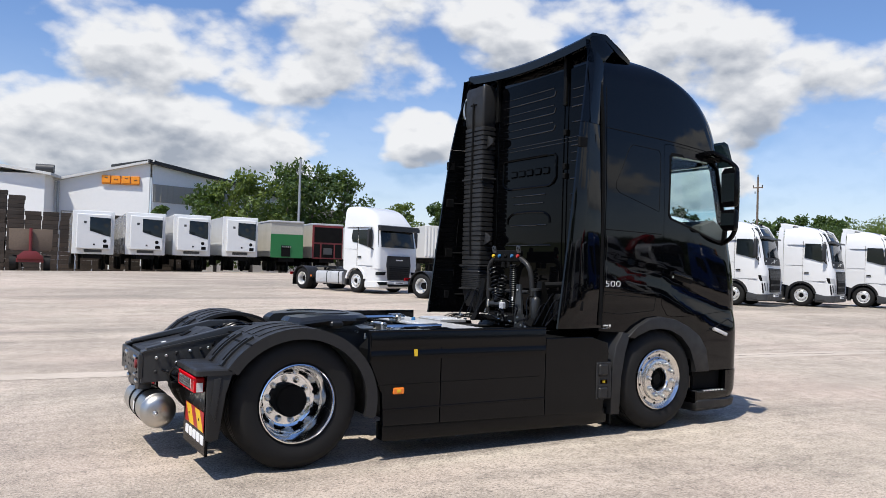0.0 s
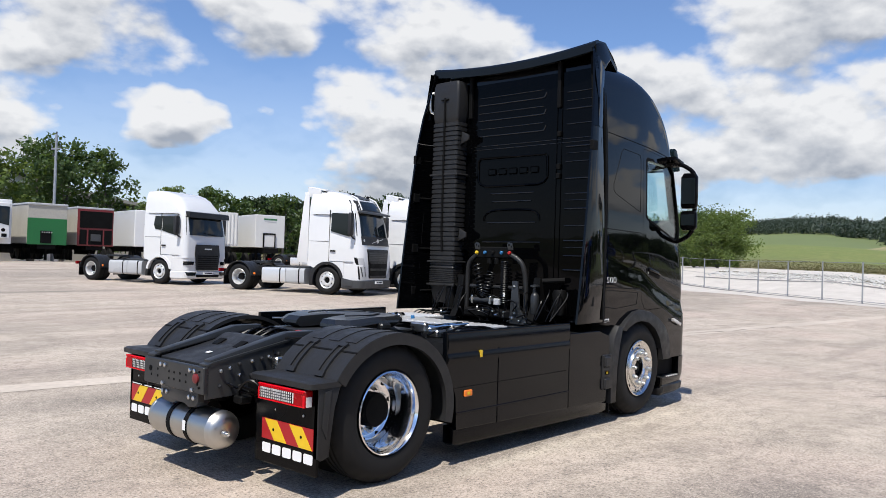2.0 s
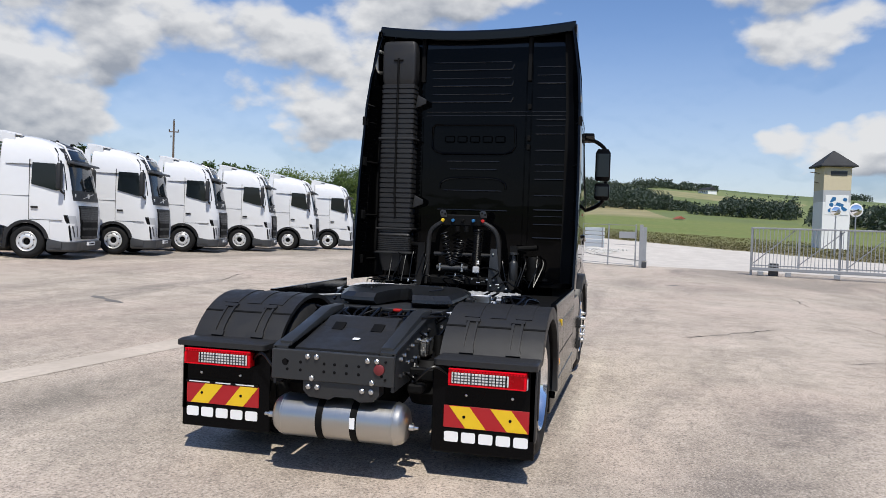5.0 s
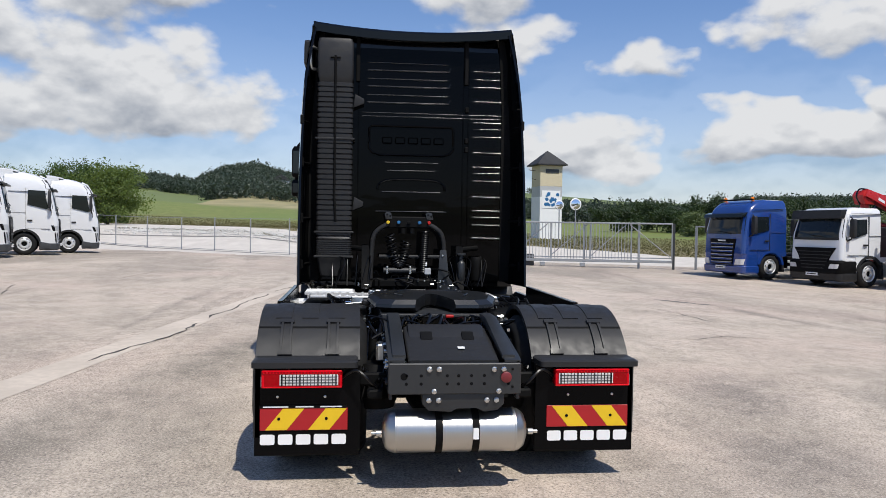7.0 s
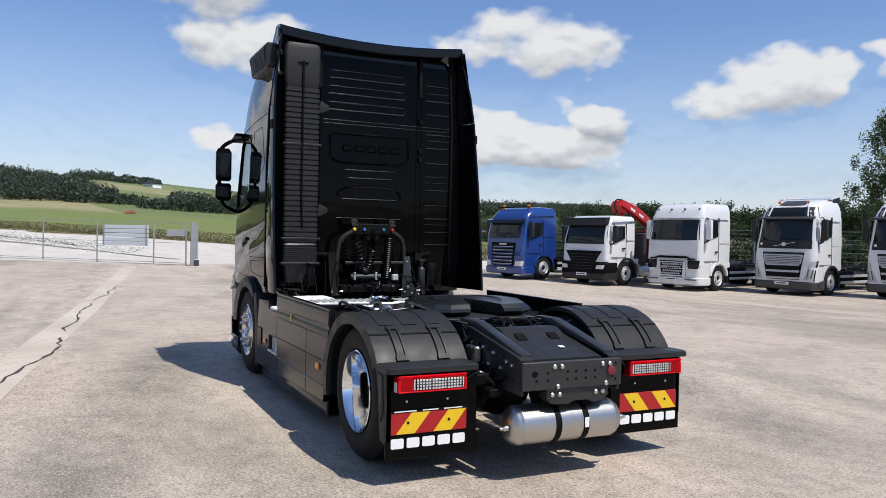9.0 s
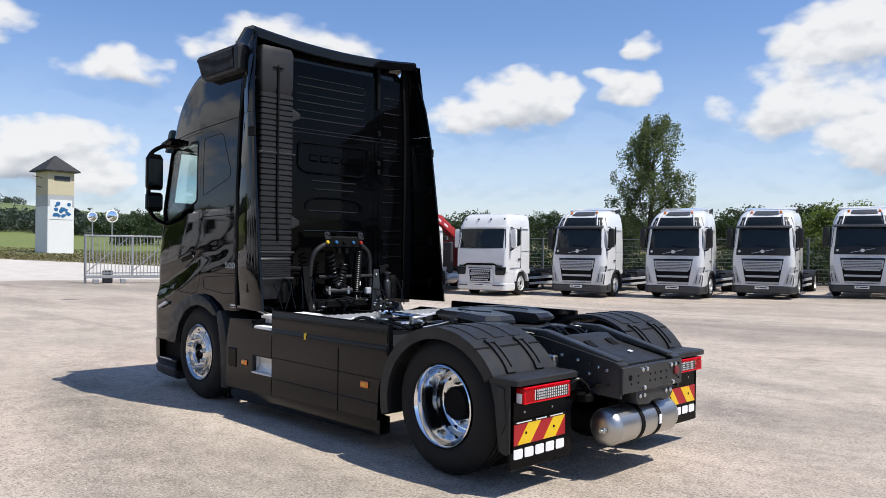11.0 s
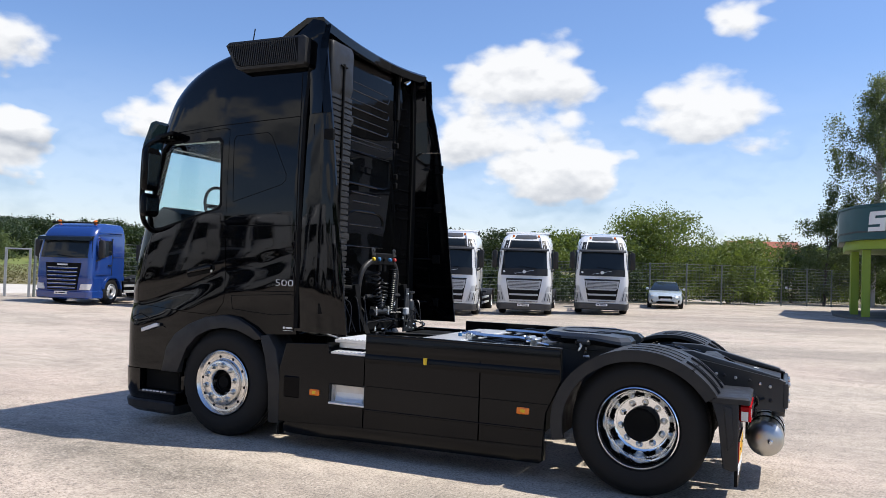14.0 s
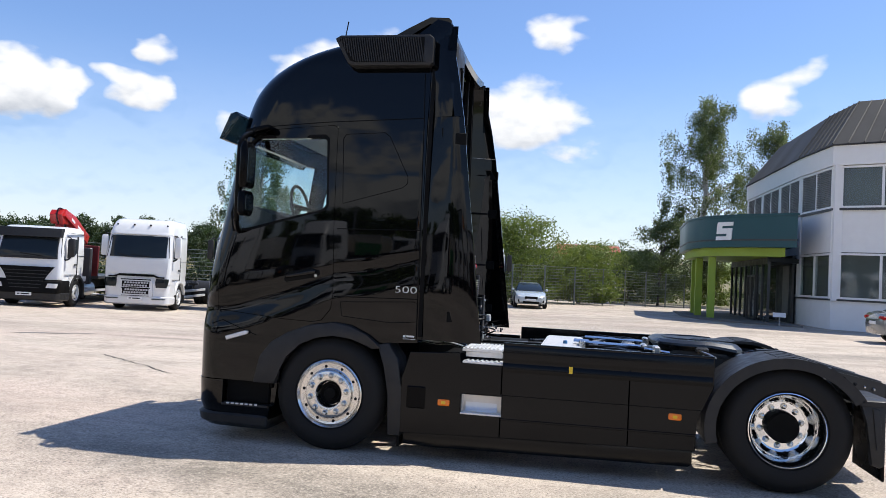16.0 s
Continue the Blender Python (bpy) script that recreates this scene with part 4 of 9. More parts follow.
def build_tractor():
    tr = thing("tractor_unit", pose(*TRUCK, 0), "glossy black two-axle lorry tractor unit with a tall sleeper cab", "lorry")
    # cab shell with see-through windows
    heights = [0.56 + 0.05 * k for k in range(56)] + [3.36 + 0.04 * k for k in range(8)] + [3.67, 3.70, 3.73, 3.755, 3.775, 3.79, 3.80]
    arch_hole = [(2.8, 0.0), (2.8, 1.015), (3.36, 0.985), (3.455, 0.99)] + [(x, z + 0.03) for x, z in reversed(ARCH_IN[1:8])] + [(4.36, 0.0)]

    def hollow_shell():
        inner = loft(bmesh.new(), cab_rings([(z + (0.05 if i == 0 else -0.02), *rest) for i, (z, *rest) in enumerate(CAB[1:10])], 0.06))
        wind = P([(-1.02, 2.02), (1.02, 2.02), (0.98, 2.80), (-0.98, 2.80)], "x", 4.4, 6)
        return cut(loft(bmesh.new(), [skin_ring(z) for z in heights]), [inner, P(arch_hole, "y", -2, 2), P(WINDOW_SIDE, "y", -2, 2), wind])
    cab = part("cab", cut(hollow_shell(), [P(DOOR, "y", -2, 2)]), BLACK, tr, "glossy black sleeper cab", 28)
    door_in = [(4.43 + (x - 4.43) * 0.9925, 2.03 + (z - 2.03) * 0.9945) for x, z in DOOR]
    doors = {sd: cut(hollow_shell(), [P(door_in, "y", *sorted((sd * 0.95, sd * 2)))], "INTERSECT") for sd in (-1, 1)}
    part("windscreen", P([(5.045, 2.0), (5.055, 2.0), (4.915, 2.82), (4.905, 2.82)], "y", -1.03, 1.03), WINDOW, cab)
    part("dashboard", P([(4.45, 1.65), (4.95, 1.65), (4.95, 2.04), (4.74, 2.17), (4.50, 2.10)], "y", -1.1, 1.1, 0.02), INTERIOR, cab)
    for s in (-1, 1):
        bm = bmesh.new()
        box(bm, 3.75, 4.2, s * 0.62 - 0.24, s * 0.62 + 0.24, 1.2, 1.72, 0.06)
        box(bm, 3.62, 3.78, s * 0.62 - 0.24, s * 0.62 + 0.24, 1.6, 2.32, 0.06)
        box(bm, 3.62, 3.74, s * 0.62 - 0.13, s * 0.62 + 0.13, 2.34, 2.55, 0.05)
        part("seat", bm, INTERIOR, cab)
    bm = bmesh.new()
    tube(bm, [(4.42 + 0.07 * math.cos(a) * 0.6, 0.62 + 0.23 * math.sin(a), 2.20 + 0.23 * math.cos(a) * 0.9) for a in [math.tau * k / 28 for k in range(29)]], 0.016)
    tube(bm, [(4.42, 0.62, 2.20), (4.62, 0.62, 1.95)], 0.03)
    tube(bm, [(4.42, 0.40, 2.20), (4.42, 0.84, 2.20)], 0.022)
    part("steering_wheel", bm, INTERIOR, cab)
    part("roof_lining", B(3.2, 4.7, -1.0, 1.0, 2.93, 2.96, 0.01), INTERIOR_PALE, cab)
    # lower front: bumper, steps and corner below the door
    low = [(0.16, 4.42, 5.02, 1.15, .20, .02, .03), (0.22, 4.40, 5.12, 1.19, .24, .02, .03), (0.34, 4.38, 5.155, 1.205, .24, .02, .02), (0.555, 4.36, 5.165, 1.21, .24, .02, .02)]
    part("bumper", cut(loft(bmesh.new(), cab_rings(low)), [B(4.3, 4.85, *sorted((sd * 1.10, sd * 1.4)), 0.345, 0.60) for sd in (-1, 1)]), BLACK, tr, "black front bumper", 28)
    part("bumper_lip", loft(bmesh.new(), cab_rings([(0.13, 4.42, 5.08, 1.16, .22, .02, .03), (0.17, 4.40, 5.15, 1.205, .24, .02, .03), (0.24, 4.40, 5.165, 1.212, .24, .02, .03), (0.27, 4.42, 5.14, 1.18, .24, .02, .03)])), SATIN, tr)
    for s in (-1, 1):
        door = part("door", doors[s], BLACK, tr, "black cab door", 28)
        ga, gb = sorted((s * 1.196, s * 1.204))
        pane = part("side_window", lean(P([(4.42 + (x - 4.42) * 1.02, 2.37 + (z - 2.37) * 1.02) for x, z in WINDOW_SIDE], "y", ga, gb), s), WINDOW, door, "clear cab side window")
        pane.visible_shadow = False
        part("window_seal", lean(cut(P([(4.42 + (x - 4.42) * 1.045, 2.37 + (z - 2.37) * 1.07) for x, z in WINDOW_SIDE], "y", *sorted((s * 1.2, s * 1.2245))), [P(WINDOW_SIDE, "y", -2, 2)]), s), DARK, door)
        hx, hz = 4.14, 1.545
        hy = flank(hx, hz)
        part("handle_cup", P([(4.30, 1.475), (4.32, 1.50), (4.30, 1.56), (4.02, 1.625), (3.985, 1.61), (3.98, 1.56), (4.02, 1.53)], "y", *sorted((s * (hy - 0.02), s * (hy + 0.003))), 0.002), DARK, door)
        part("door_handle", P([(4.29, 1.515), (4.30, 1.535), (4.04, 1.60), (4.01, 1.59), (4.02, 1.565)], "y", *sorted((s * (hy - 0.005), s * (hy + 0.028))), 0.008), BLACK, door)
        part("door_lock", LA([(0.013, 0), (0.013, s * 0.004), (0, s * 0.004)], (4.02, s * (hy + 0.002), 1.545), 12), STEEL, door)

        # sleeper panel, storage hatch and seams
        def outline(name, poly, r, mt, closed=True):
            pts, ends = [], poly[1:] + poly[:1] if closed else poly[1:]
            for (ax, az), (bx, bz) in zip(poly, ends):
                n = max(1, int(math.hypot(bx - ax, bz - az) / 0.06))
                pts += [(ax + (bx - ax) * k / n, az + (bz - az) * k / n) for k in range(n)]
            pts.append(poly[0] if closed else poly[-1])
            part(name, T([(x, s * (flank(x, z) - 0.0005), z) for x, z in pts], r, 6), mt, cab)
        outline("sleeper_panel", [(3.834, 2.79), (3.81, 2.835), (3.45, 2.855), (3.40, 2.82), (3.215, 2.46), (3.215, 2.40), (3.26, 2.36), (3.80, 2.205)], 0.0035, DARK)
        outline("storage_hatch", [(3.772, 1.325), (3.10, 1.36), (3.062, 1.34), (3.066, 1.187), (3.30, 1.165), (3.754, 1.20)], 0.0035, DARK)
        for seam in (((3.84, 1.976), (3.07, 1.99)), ((3.83, 1.37), (3.07, 1.385)), ((3.068, 1.03), (3.075, 2.0), (3.10, 2.99), (3.12, 3.40)), ((4.78, 2.885), (4.54, 2.905), (4.0, 2.945), (3.10, 2.990)), ((5.0, 1.06), (4.90, 1.10), (4.55, 0.98))):
            outline("panel_seam", list(seam), 0.0045, DARK, False)
        # number at the cab's rear corner
        cu = bpy.data.curves.new("number", "FONT")
        cu.body, cu.size, cu.extrude, cu.offset = "500", 0.105, 0.0015, -0.0022
        tmp = new("number", cu)
        me = bpy.data.meshes.new_from_object(tmp.evaluated_get(bpy.context.evaluated_depsgraph_get()))
        bpy.data.objects.remove(tmp)
        bpy.data.curves.remove(cu)
        me.materials.append(LETTER)
        num = new("number", me)
        num.parent = cab
        w = max(v.co.x for v in me.vertices)
        k = 0.205 / w
        fy = flank(3.18, 1.47) + 0.0015
        num.matrix_local = (pose(3.285, fy, 1.434, 90, 0, 180) if s > 0 else pose(3.08, -fy, 1.434, 90, 0, 0)) @ Matrix.Diagonal((k, 0.80, 1, 1))
        tagged(num, "white number 500")
        bm = bmesh.new()
        for u0, u1, z0, z1 in ((3.165, 3.185, 1.045, 1.065), (3.085, 3.155, 1.049, 1.063), (3.075, 3.185, 1.030, 1.033)):
            box(bm, u0, u1, *sorted((s * 1.17, s * (flank(3.12, z0) + 0.002))), z0, z1)
        part("dealer_mark", bm, LETTER, cab, smooth=0)
        # fog and turn lamp in the arch
        part("side_lamp", P([(4.84, 0.955), (4.828, 0.922), (4.63, 0.985), (4.62, 1.012), (4.65, 1.018)], "y", *sorted((s * 1.19, s * 1.224)), 0.006), LENS_CLEAR, tr, "clear side turn lamp")
        # arch flare and rear mudguard of the front wheel
        bm = P(ARCH_OUT + ARCH_IN[::-1], "y", *sorted((s * 1.10, s * 1.238)), 0.012)
        part("arch_flare", bm, SATIN, tr, "satin black arch flare")
        bm = P([(3.40, 0.97), (3.30, 0.99), (3.21, 0.86), (3.165, 0.6), (3.155, 0.20), (3.275, 0.20), (3.285, 0.55), (3.33, 0.78)], "y", *sorted((s * 0.92, s * 1.232)), 0.01)
        part("mudguard", bm, SATIN, tr)
        part("arch_liner", band(bmesh.new(), 3.80, 0.50, (0.60, 0.60), (0.615, 0.61), 175, 0, *sorted((s * 0.60, s * 1.13))), DARK, tr)
        part("mudguard_flap", B(3.17, 3.19, *sorted((s * 1.0, s * 1.2)), 0.10, 0.22), DARK, tr)
        # bumper step recess
        part("bumper_step", B(4.40, 4.85, *sorted((s * 1.08, s * 1.205)), 0.33, 0.35, 0.004), SATIN, tr)
        for k in range(7):
            part("step_tooth", B(4.50 + 0.045 * k, 4.53 + 0.045 * k, *sorted((s * 1.195, s * 1.208)), 0.343, 0.358, 0.003), ALU, tr)
        part("entry_step", B(4.42, 4.84, *sorted((s * 1.0, s * 1.12)), 0.35, 0.57, 0.01), DARK, tr)
        # mirrors on their arms
        def shell_at(zs_):
            return loft(bmesh.new(), [[(4.66 + x, s * 1.365 + y2, z) for x, y2 in rounded(-0.045 * k2, 0.035 * k2, 0.095 * k2, .035 * k2, .015 * k2)] for z, k2 in zs_])
        mr = part("mirror", shell_at(((2.30, .8), (2.33, 1), (2.66, 1.0), (2.71, .7))), PANEL, tr, "black main mirror")
        part("wide_mirror", shell_at(((2.05, .7), (2.08, 1), (2.24, 1.0), (2.27, .8))), PANEL, mr)
        for z0, z1 in ((2.35, 2.65), (2.10, 2.23)):
            part("mirror_glass", B(4.608, 4.617, s * 1.365 - 0.08, s * 1.365 + 0.08, z0, z1, 0.004), SCREEN, mr)
        bm = bmesh.new()
        tube(bm, curve_pts([(4.60, s * 1.10, 2.84), (4.68, s * 1.24, 2.82), (4.715, s * 1.37, 2.73), (4.715, s * 1.40, 2.6), (4.715, s * 1.40, 2.2), (4.73, s * 1.36, 2.03), (4.78, s * 1.22, 1.94), (4.80, s * 1.04, 1.90)]), 0.025, 10)
        part("mirror_arm", bm, PANEL, mr)
        part("arm_cover", P([(4.74, 2.86), (4.53, 2.90), (4.52, 2.86), (4.74, 2.80)], "y", *sorted((s * 1.08, s * 1.25)), 0.012), PANEL, mr)
        # side deflectors behind the cab
        def defl(rows, name):
            rings = []
            for z, xr, yo in rows:
                fy = flank(3.1, max(z, 1.06)) - 0.001 if z < 3.5 else yo - 0.02
                u = lambda x: fy + (yo - fy) * min(1.0, (3.062 - x) / (3.062 - xr - 0.08)) ** 0.8
                ring = [(3.062, fy), (3.0, u(3.0)), (2.92, u(2.92)), (2.84, u(2.84)), (xr + 0.08, yo), (xr, yo - 0.012), (xr, yo - 0.035), (xr + 0.08, yo - 0.03), (2.90, u(2.90) - 0.04), (3.062, fy - 0.06)]
                rings.append([(x, s * yy, z) for x, yy in ring])
            return part(name, loft(bmesh.new(), rings), BLACK, tr, "black cab side deflector", 30)
        lowd = defl([(1.035 + 1.961 * k / 16, 2.49 + 0.245 * k / 16, table(((1.0, 1.232), (1.5, 1.237), (2.2, 1.233), (3.0, 1.209)), 1.035 + 1.961 * k / 16)) for k in range(17)], "side_deflector")
        defl([(3.0, 2.738, 1.208), (3.3, 2.79, 1.186), (3.6, 2.855, 1.14), (3.83, 2.905, 1.10)], "upper_side_deflector")
        # added dark strip that keeps sky light out of the gap beside the cab
        part("deflector_backing", P([(1.02, 1.06), (1.20, 1.06), (1.20, 2.4), (1.18, 3.0), (1.10, 3.6), (1.05, 3.82), (0.98, 3.82), (1.02, 3.0)] if s > 0 else [(-1.02, 1.06), (-1.20, 1.06), (-1.20, 2.4), (-1.18, 3.0), (-1.10, 3.6), (-1.05, 3.82), (-0.98, 3.82), (-1.02, 3.0)], "x", 3.015, 3.05), DARK, lowd)
        bm = bmesh.new()
        for z in (1.25, 1.75, 2.35, 2.8):
            tube(bm, [(3.04, s * 1.12, z), (2.78, s * 1.20, z)], 0.012)
            box(bm, 2.70, 2.80, s * 1.2 - 0.018, s * 1.2 + 0.018, z - 0.05, z + 0.05, 0.006)
        tube(bm, [(2.80, s * 1.195, 1.2), (2.92, s * 1.18, 2.9)], 0.012)
        part("deflector_stay", bm, DARK, lowd)
    # sun visor over the windscreen
    part("sun_visor", P([(5.11, 2.80), (5.05, 2.79), (4.90, 3.02), (4.95, 3.06), (5.01, 3.04)], "y", -1.04, 1.04, 0.012), TINT, tr, "smoked sun visor")
    # roof deflector with its rear lip
    rings = []
    for k in range(25):
        y = -1.10 + 2.20 * k / 24
        ze = 3.845 + 0.068 * (abs(y) / 1.07) ** 2.0
        rings.append([(3.50, y * 0.93, 3.74), (3.32, y * 0.97, 3.785 + (ze - 3.845) * 0.5), (3.10, y, ze - 0.002), (2.93, y, ze - 0.01), (2.905, y, ze - 0.035), (2.91, y, ze - 0.115), (2.95, y, ze - 0.12), (3.10, y, ze - 0.06), (3.32, y * 0.97, 3.74), (3.50, y * 0.93, 3.69)])
    part("roof_deflector", loft(bmesh.new(), rings), BLACK, tr, "black roof deflector", 32)
    for s in (-1, 1):
        part("deflector_cheek", P([(3.10, 3.66), (3.20, 3.76), (3.03, 3.895), (2.93, 3.87), (2.885, 3.84), (2.92, 3.60), (3.05, 3.60)], "y", *sorted((s * 1.085, s * 1.115)), 0.01), BLACK, tr)
        part("deflector_bracket", B(3.0, 3.045, s * 0.61 - 0.022, s * 0.61 + 0.022, 3.28, 3.80, 0.006), DARK, tr)
    # air intake grille on the roof's left flank
    vent = part("roof_grille", P([(3.952, 3.70), (3.823, 3.473), (3.768, 3.447), (3.06, 3.452), (3.038, 3.475), (3.038, 3.70), (3.075, 3.73), (3.90, 3.73)], "y", 0.98, 1.205, 0.018), SATIN, tr, "black slatted air intake grille", 40)
    part("grille_well", P([(3.905, 3.69), (3.80, 3.495), (3.755, 3.48), (3.12, 3.482), (3.12, 3.705), (3.88, 3.705)], "y", 1.19, 1.2065), DARK, vent, smooth=0)
    for k in range(36):
        x = 3.125 + 0.0215 * k
        top, bot = 3.70, 3.485
        if x > 3.76:
            bot = 3.485 + (x - 3.76) * 1.55
        if bot < top - 0.03:
            part("slat", P([(x + 0.03, top), (x + 0.040, top), (x + 0.040 - (top - bot) * 0.2, bot), (x + 0.03 - (top - bot) * 0.2, bot)], "y", 1.20, 1.214), SATIN, vent, smooth=0)
    part("aerial", T([(4.05, 0.7, 3.70), (4.0, 0.7, 4.02)], 0.006, 6), DARK, tr)
    # rear wall: ribs, pressed frame, seams
    wall = part("rear_wall", B(3.035, 3.052, -1.10, 1.10, 1.06, 3.66, 0.004), REARBLACK, tr, "black ribbed cab rear wall")

    def bead(pts, r=0.009):
        part("rib", T(curve_pts([(3.036, y, z) for y, z in pts], 4), r, 8), BEAD, wall, smooth=50)
    # long pressings with a turned-up end, cross beads, and short ledges beside the seam
    for z in (3.42, 3.24, 3.06):
        bead(((0.50, z), (0.1, z), (-0.36, z), (-0.41, z + 0.012), (-0.43, z + 0.05)), 0.010)
        bead(((0.50, z + 0.085), (0.0, z + 0.085), (-0.40, z + 0.085)), 0.007)
    for z in (2.945, 2.905):
        bead(((0.56, z), (0.0, z), (-0.6, z), (-1.06, z)), 0.006)
    for z, w in ((2.39, 0.30), (2.30, 0.27), (2.06, 0.33), (1.84, 0.40)):
        bead(((w, z), (0.0, z), (-w, z)), 0.009)
    for k, z in enumerate((3.44, 3.26, 3.10, 2.86, 2.70, 2.52, 2.36, 2.20, 2.02, 1.86, 1.70, 1.55)):
        bead(((-0.70, z), (-0.9, z), (-1.04, z)), 0.011 if k % 2 else 0.008)
        if k % 3 == 1:
            bead(((-0.70, z + 0.09), (-0.9, z + 0.09), (-1.04, z + 0.09)), 0.006)
    bm = bmesh.new()
    tube(bm, curve_pts([(3.034, -0.38, 2.08), (3.034, -0.36, 2.15), (3.034, -0.22, 2.20), (3.034, 0.22, 2.20), (3.034, 0.36, 2.15), (3.034, 0.38, 2.08)]), 0.013, 8)
    part("pressed_arch", bm, REARBLACK, wall)
    ringp = [(3.032, y, z) for y, z in ((-0.47, 2.55), (-0.47, 2.77), (-0.44, 2.80), (0.45, 2.80), (0.48, 2.77), (0.48, 2.55), (0.44, 2.50), (0.36, 2.475), (-0.35, 2.475), (-0.43, 2.50), (-0.47, 2.55))]
    part("pressed_frame", T(ringp, 0.014, 8), REARBLACK, wall)
    for k in range(5):
        y = 0.335 - 0.145 * k
        part("embossed_mark", B(3.022, 3.04, y - 0.115, y, 2.60, 2.675, 0.012), REARBLACK, wall)
    for y in (0.60, -0.58, -0.64):
        part("wall_seam", B(3.026, 3.04, y - 0.006, y + 0.006, 1.3, 3.5, 0.003), REARBLACK, wall)
    for y, z in ((-0.62, 3.0), (-0.62, 2.65), (-0.62, 2.55)):
        part("hook", B(3.0, 3.04, y - 0.02, y + 0.02, z - 0.03, z + 0.03, 0.006), DARK, wall)
    # air intake snorkel
    rings, z = [], 1.30
    def sq(z, g, cx0=0.855, hw=0.195, hx=0.10):
        return [(2.94 + x * 1.0, cx0 + y, z) for x, y in rounded(-hx + g, hx - g, hw - g, .03, .03, 3)]
    n = 0
    rows = [(1.12, 0.05), (1.20, 0.03), (1.32, 0.012)]
    zz = 1.34
    while zz < 1.50:
        rows += [(zz, 0.0), (zz + 0.010, 0.0), (zz + 0.014, 0.012), (zz + 0.020, 0.012)]
        zz += 0.022
    rows += [(1.53, 0.0)]
    zz = 1.56
    while zz < 3.22:
        rows += [(zz, 0.014), (zz + 0.006, 0.0), (zz + 0.044, 0.0), (zz + 0.050, 0.014)]
        zz += 0.056
    rows += [(3.26, 0.008), (3.30, 0.0), (3.66, 0.0), (3.71, 0.015), (3.725, 0.05)]
    rings = [[(2.94 + (x if z < 3.25 else x), 0.855 + y, z) for x, y in rounded(-0.10 + g, 0.10 - g, 0.195 - g, .03, .03, 3)] for z, g in rows]
    sn = part("air_intake", loft(bmesh.new(), rings), SATIN, tr, "black ribbed air intake duct", 40)
    bm = bmesh.new()
    tube(bm, [(2.832, 0.855, 3.52), (2.832, 0.855, 2.0), (2.832, 0.84, 1.72)], 0.013)
    tube(bm, [(2.832, 0.80, 3.50), (2.832, 0.91, 3.50)], 0.010)
    part("duct_rod", bm, DARK, sn)
    for z in (1.60, 2.62, 1.33):
        part("duct_strap", B(2.828, 3.04, 0.64, 1.07, z - 0.012, z + 0.012, 0.006), SATIN, sn)
    for z in (3.05, 1.92):
        part("duct_bracket", P([(0.64, z + 0.07), (0.54, z + 0.02), (0.54, z - 0.03), (0.66, z - 0.08)], "x", 2.90, 2.93, 0.006), SATIN, sn)
    bm = bmesh.new()
    tube(bm, curve_pts([(2.95, 1.06, 3.60), (2.88, 1.12, 3.60), (2.88, 1.12, 3.40), (2.95, 1.06, 3.38)]), 0.018)
    part("grab_handle", bm, STEEL, tr)
    # floor of the cab, engine tunnel underneath
    part("cab_floor", B(3.06, 4.5, -1.1, 1.1, 1.06, 1.13, 0.01), DARK, tr)
    part("engine_block", B(3.1, 4.7, -0.36, 0.36, 0.42, 1.06, 0.05), DARK, tr)
    part("front_axle", T([(3.80, -0.9, 0.44), (3.80, 0.9, 0.44)], 0.07, 12), DARK, tr)
    part("rear_axle", T([(0, -0.6, 0.505), (0, 0.6, 0.505)], 0.11, 14), DARK, tr)
    bm = bmesh.new()
    bmesh.ops.create_uvsphere(bm, u_segments=20, v_segments=12, radius=0.26)
    part("differential", bm, DARK, tr).location = (0, 0, 0.50)
    # chassis rails
    for s in (-1, 1):
        poly = [(-1.0, 0.60), (-1.0, 0.835), (-0.95, 0.85), (-0.28, 0.975), (0.1, 0.985), (3.2, 0.93), (3.2, 0.65), (0.0, 0.66), (-0.4, 0.62)]
        rail = part("chassis_rail", P(poly, "y", *sorted((s * 0.385, s * 0.405)), 0.003), FRAME, tr, "dark grey steel chassis rail")
        a, b = sorted((s * 0.33, s * 0.405))
        part("rail_flange", P([(-1.0, 0.826), (-0.95, 0.842), (-0.28, 0.968), (0.1, 0.978), (3.2, 0.925), (3.2, 0.937), (0.1, 0.992), (-0.28, 0.982), (-0.95, 0.857), (-1.0, 0.842)], "y", *sorted((s * 0.31, s * 0.412)), 0.003), FRAME, rail)
        rng = random.Random(5)
        spots = []
        for i in range(9):
            x = -0.90 + 0.085 * i
            top = 0.80 + 0.012 * i
            for z in (0.68, 0.745, top):
                if rng.random() < 0.8:
                    spots.append((x + rng.uniform(-.012, .012), s * 0.405, z + rng.uniform(-.008, .008)))
        bolts(rail, spots[::2], 0.014, 0.02, "y", s, SATIN)
        bolts(rail, spots[1::2], 0.013, 0.02, "y", s, STEEL)
        bolts(rail, [(-0.35 + 0.05 * k, s * 0.41, 0.70 + 0.05 * (k % 3)) for k in range(4)], 0.013, 0.02, "y", s, STEEL)
        # shock absorber bracket, bright casting and air lines beside the rail
        part("bracket", B(-0.46, -0.30, *sorted((s * 0.41, s * 0.47)), 0.74, 0.86, 0.012), STEEL, rail)
        part("air_bellows", LA([(0.0, 0.42), (0.12, 0.42), (0.15, 0.50), (0.12, 0.58), (0.15, 0.66), (0.11, 0.72), (0.0, 0.72)], (-0.36, s * 0.46, 0), 20, "z"), DARK, tr)
        part("damper", T([(-0.28, s * 0.50, 0.42), (-0.20, s * 0.48, 0.86)], 0.035, 12), DARK, tr)
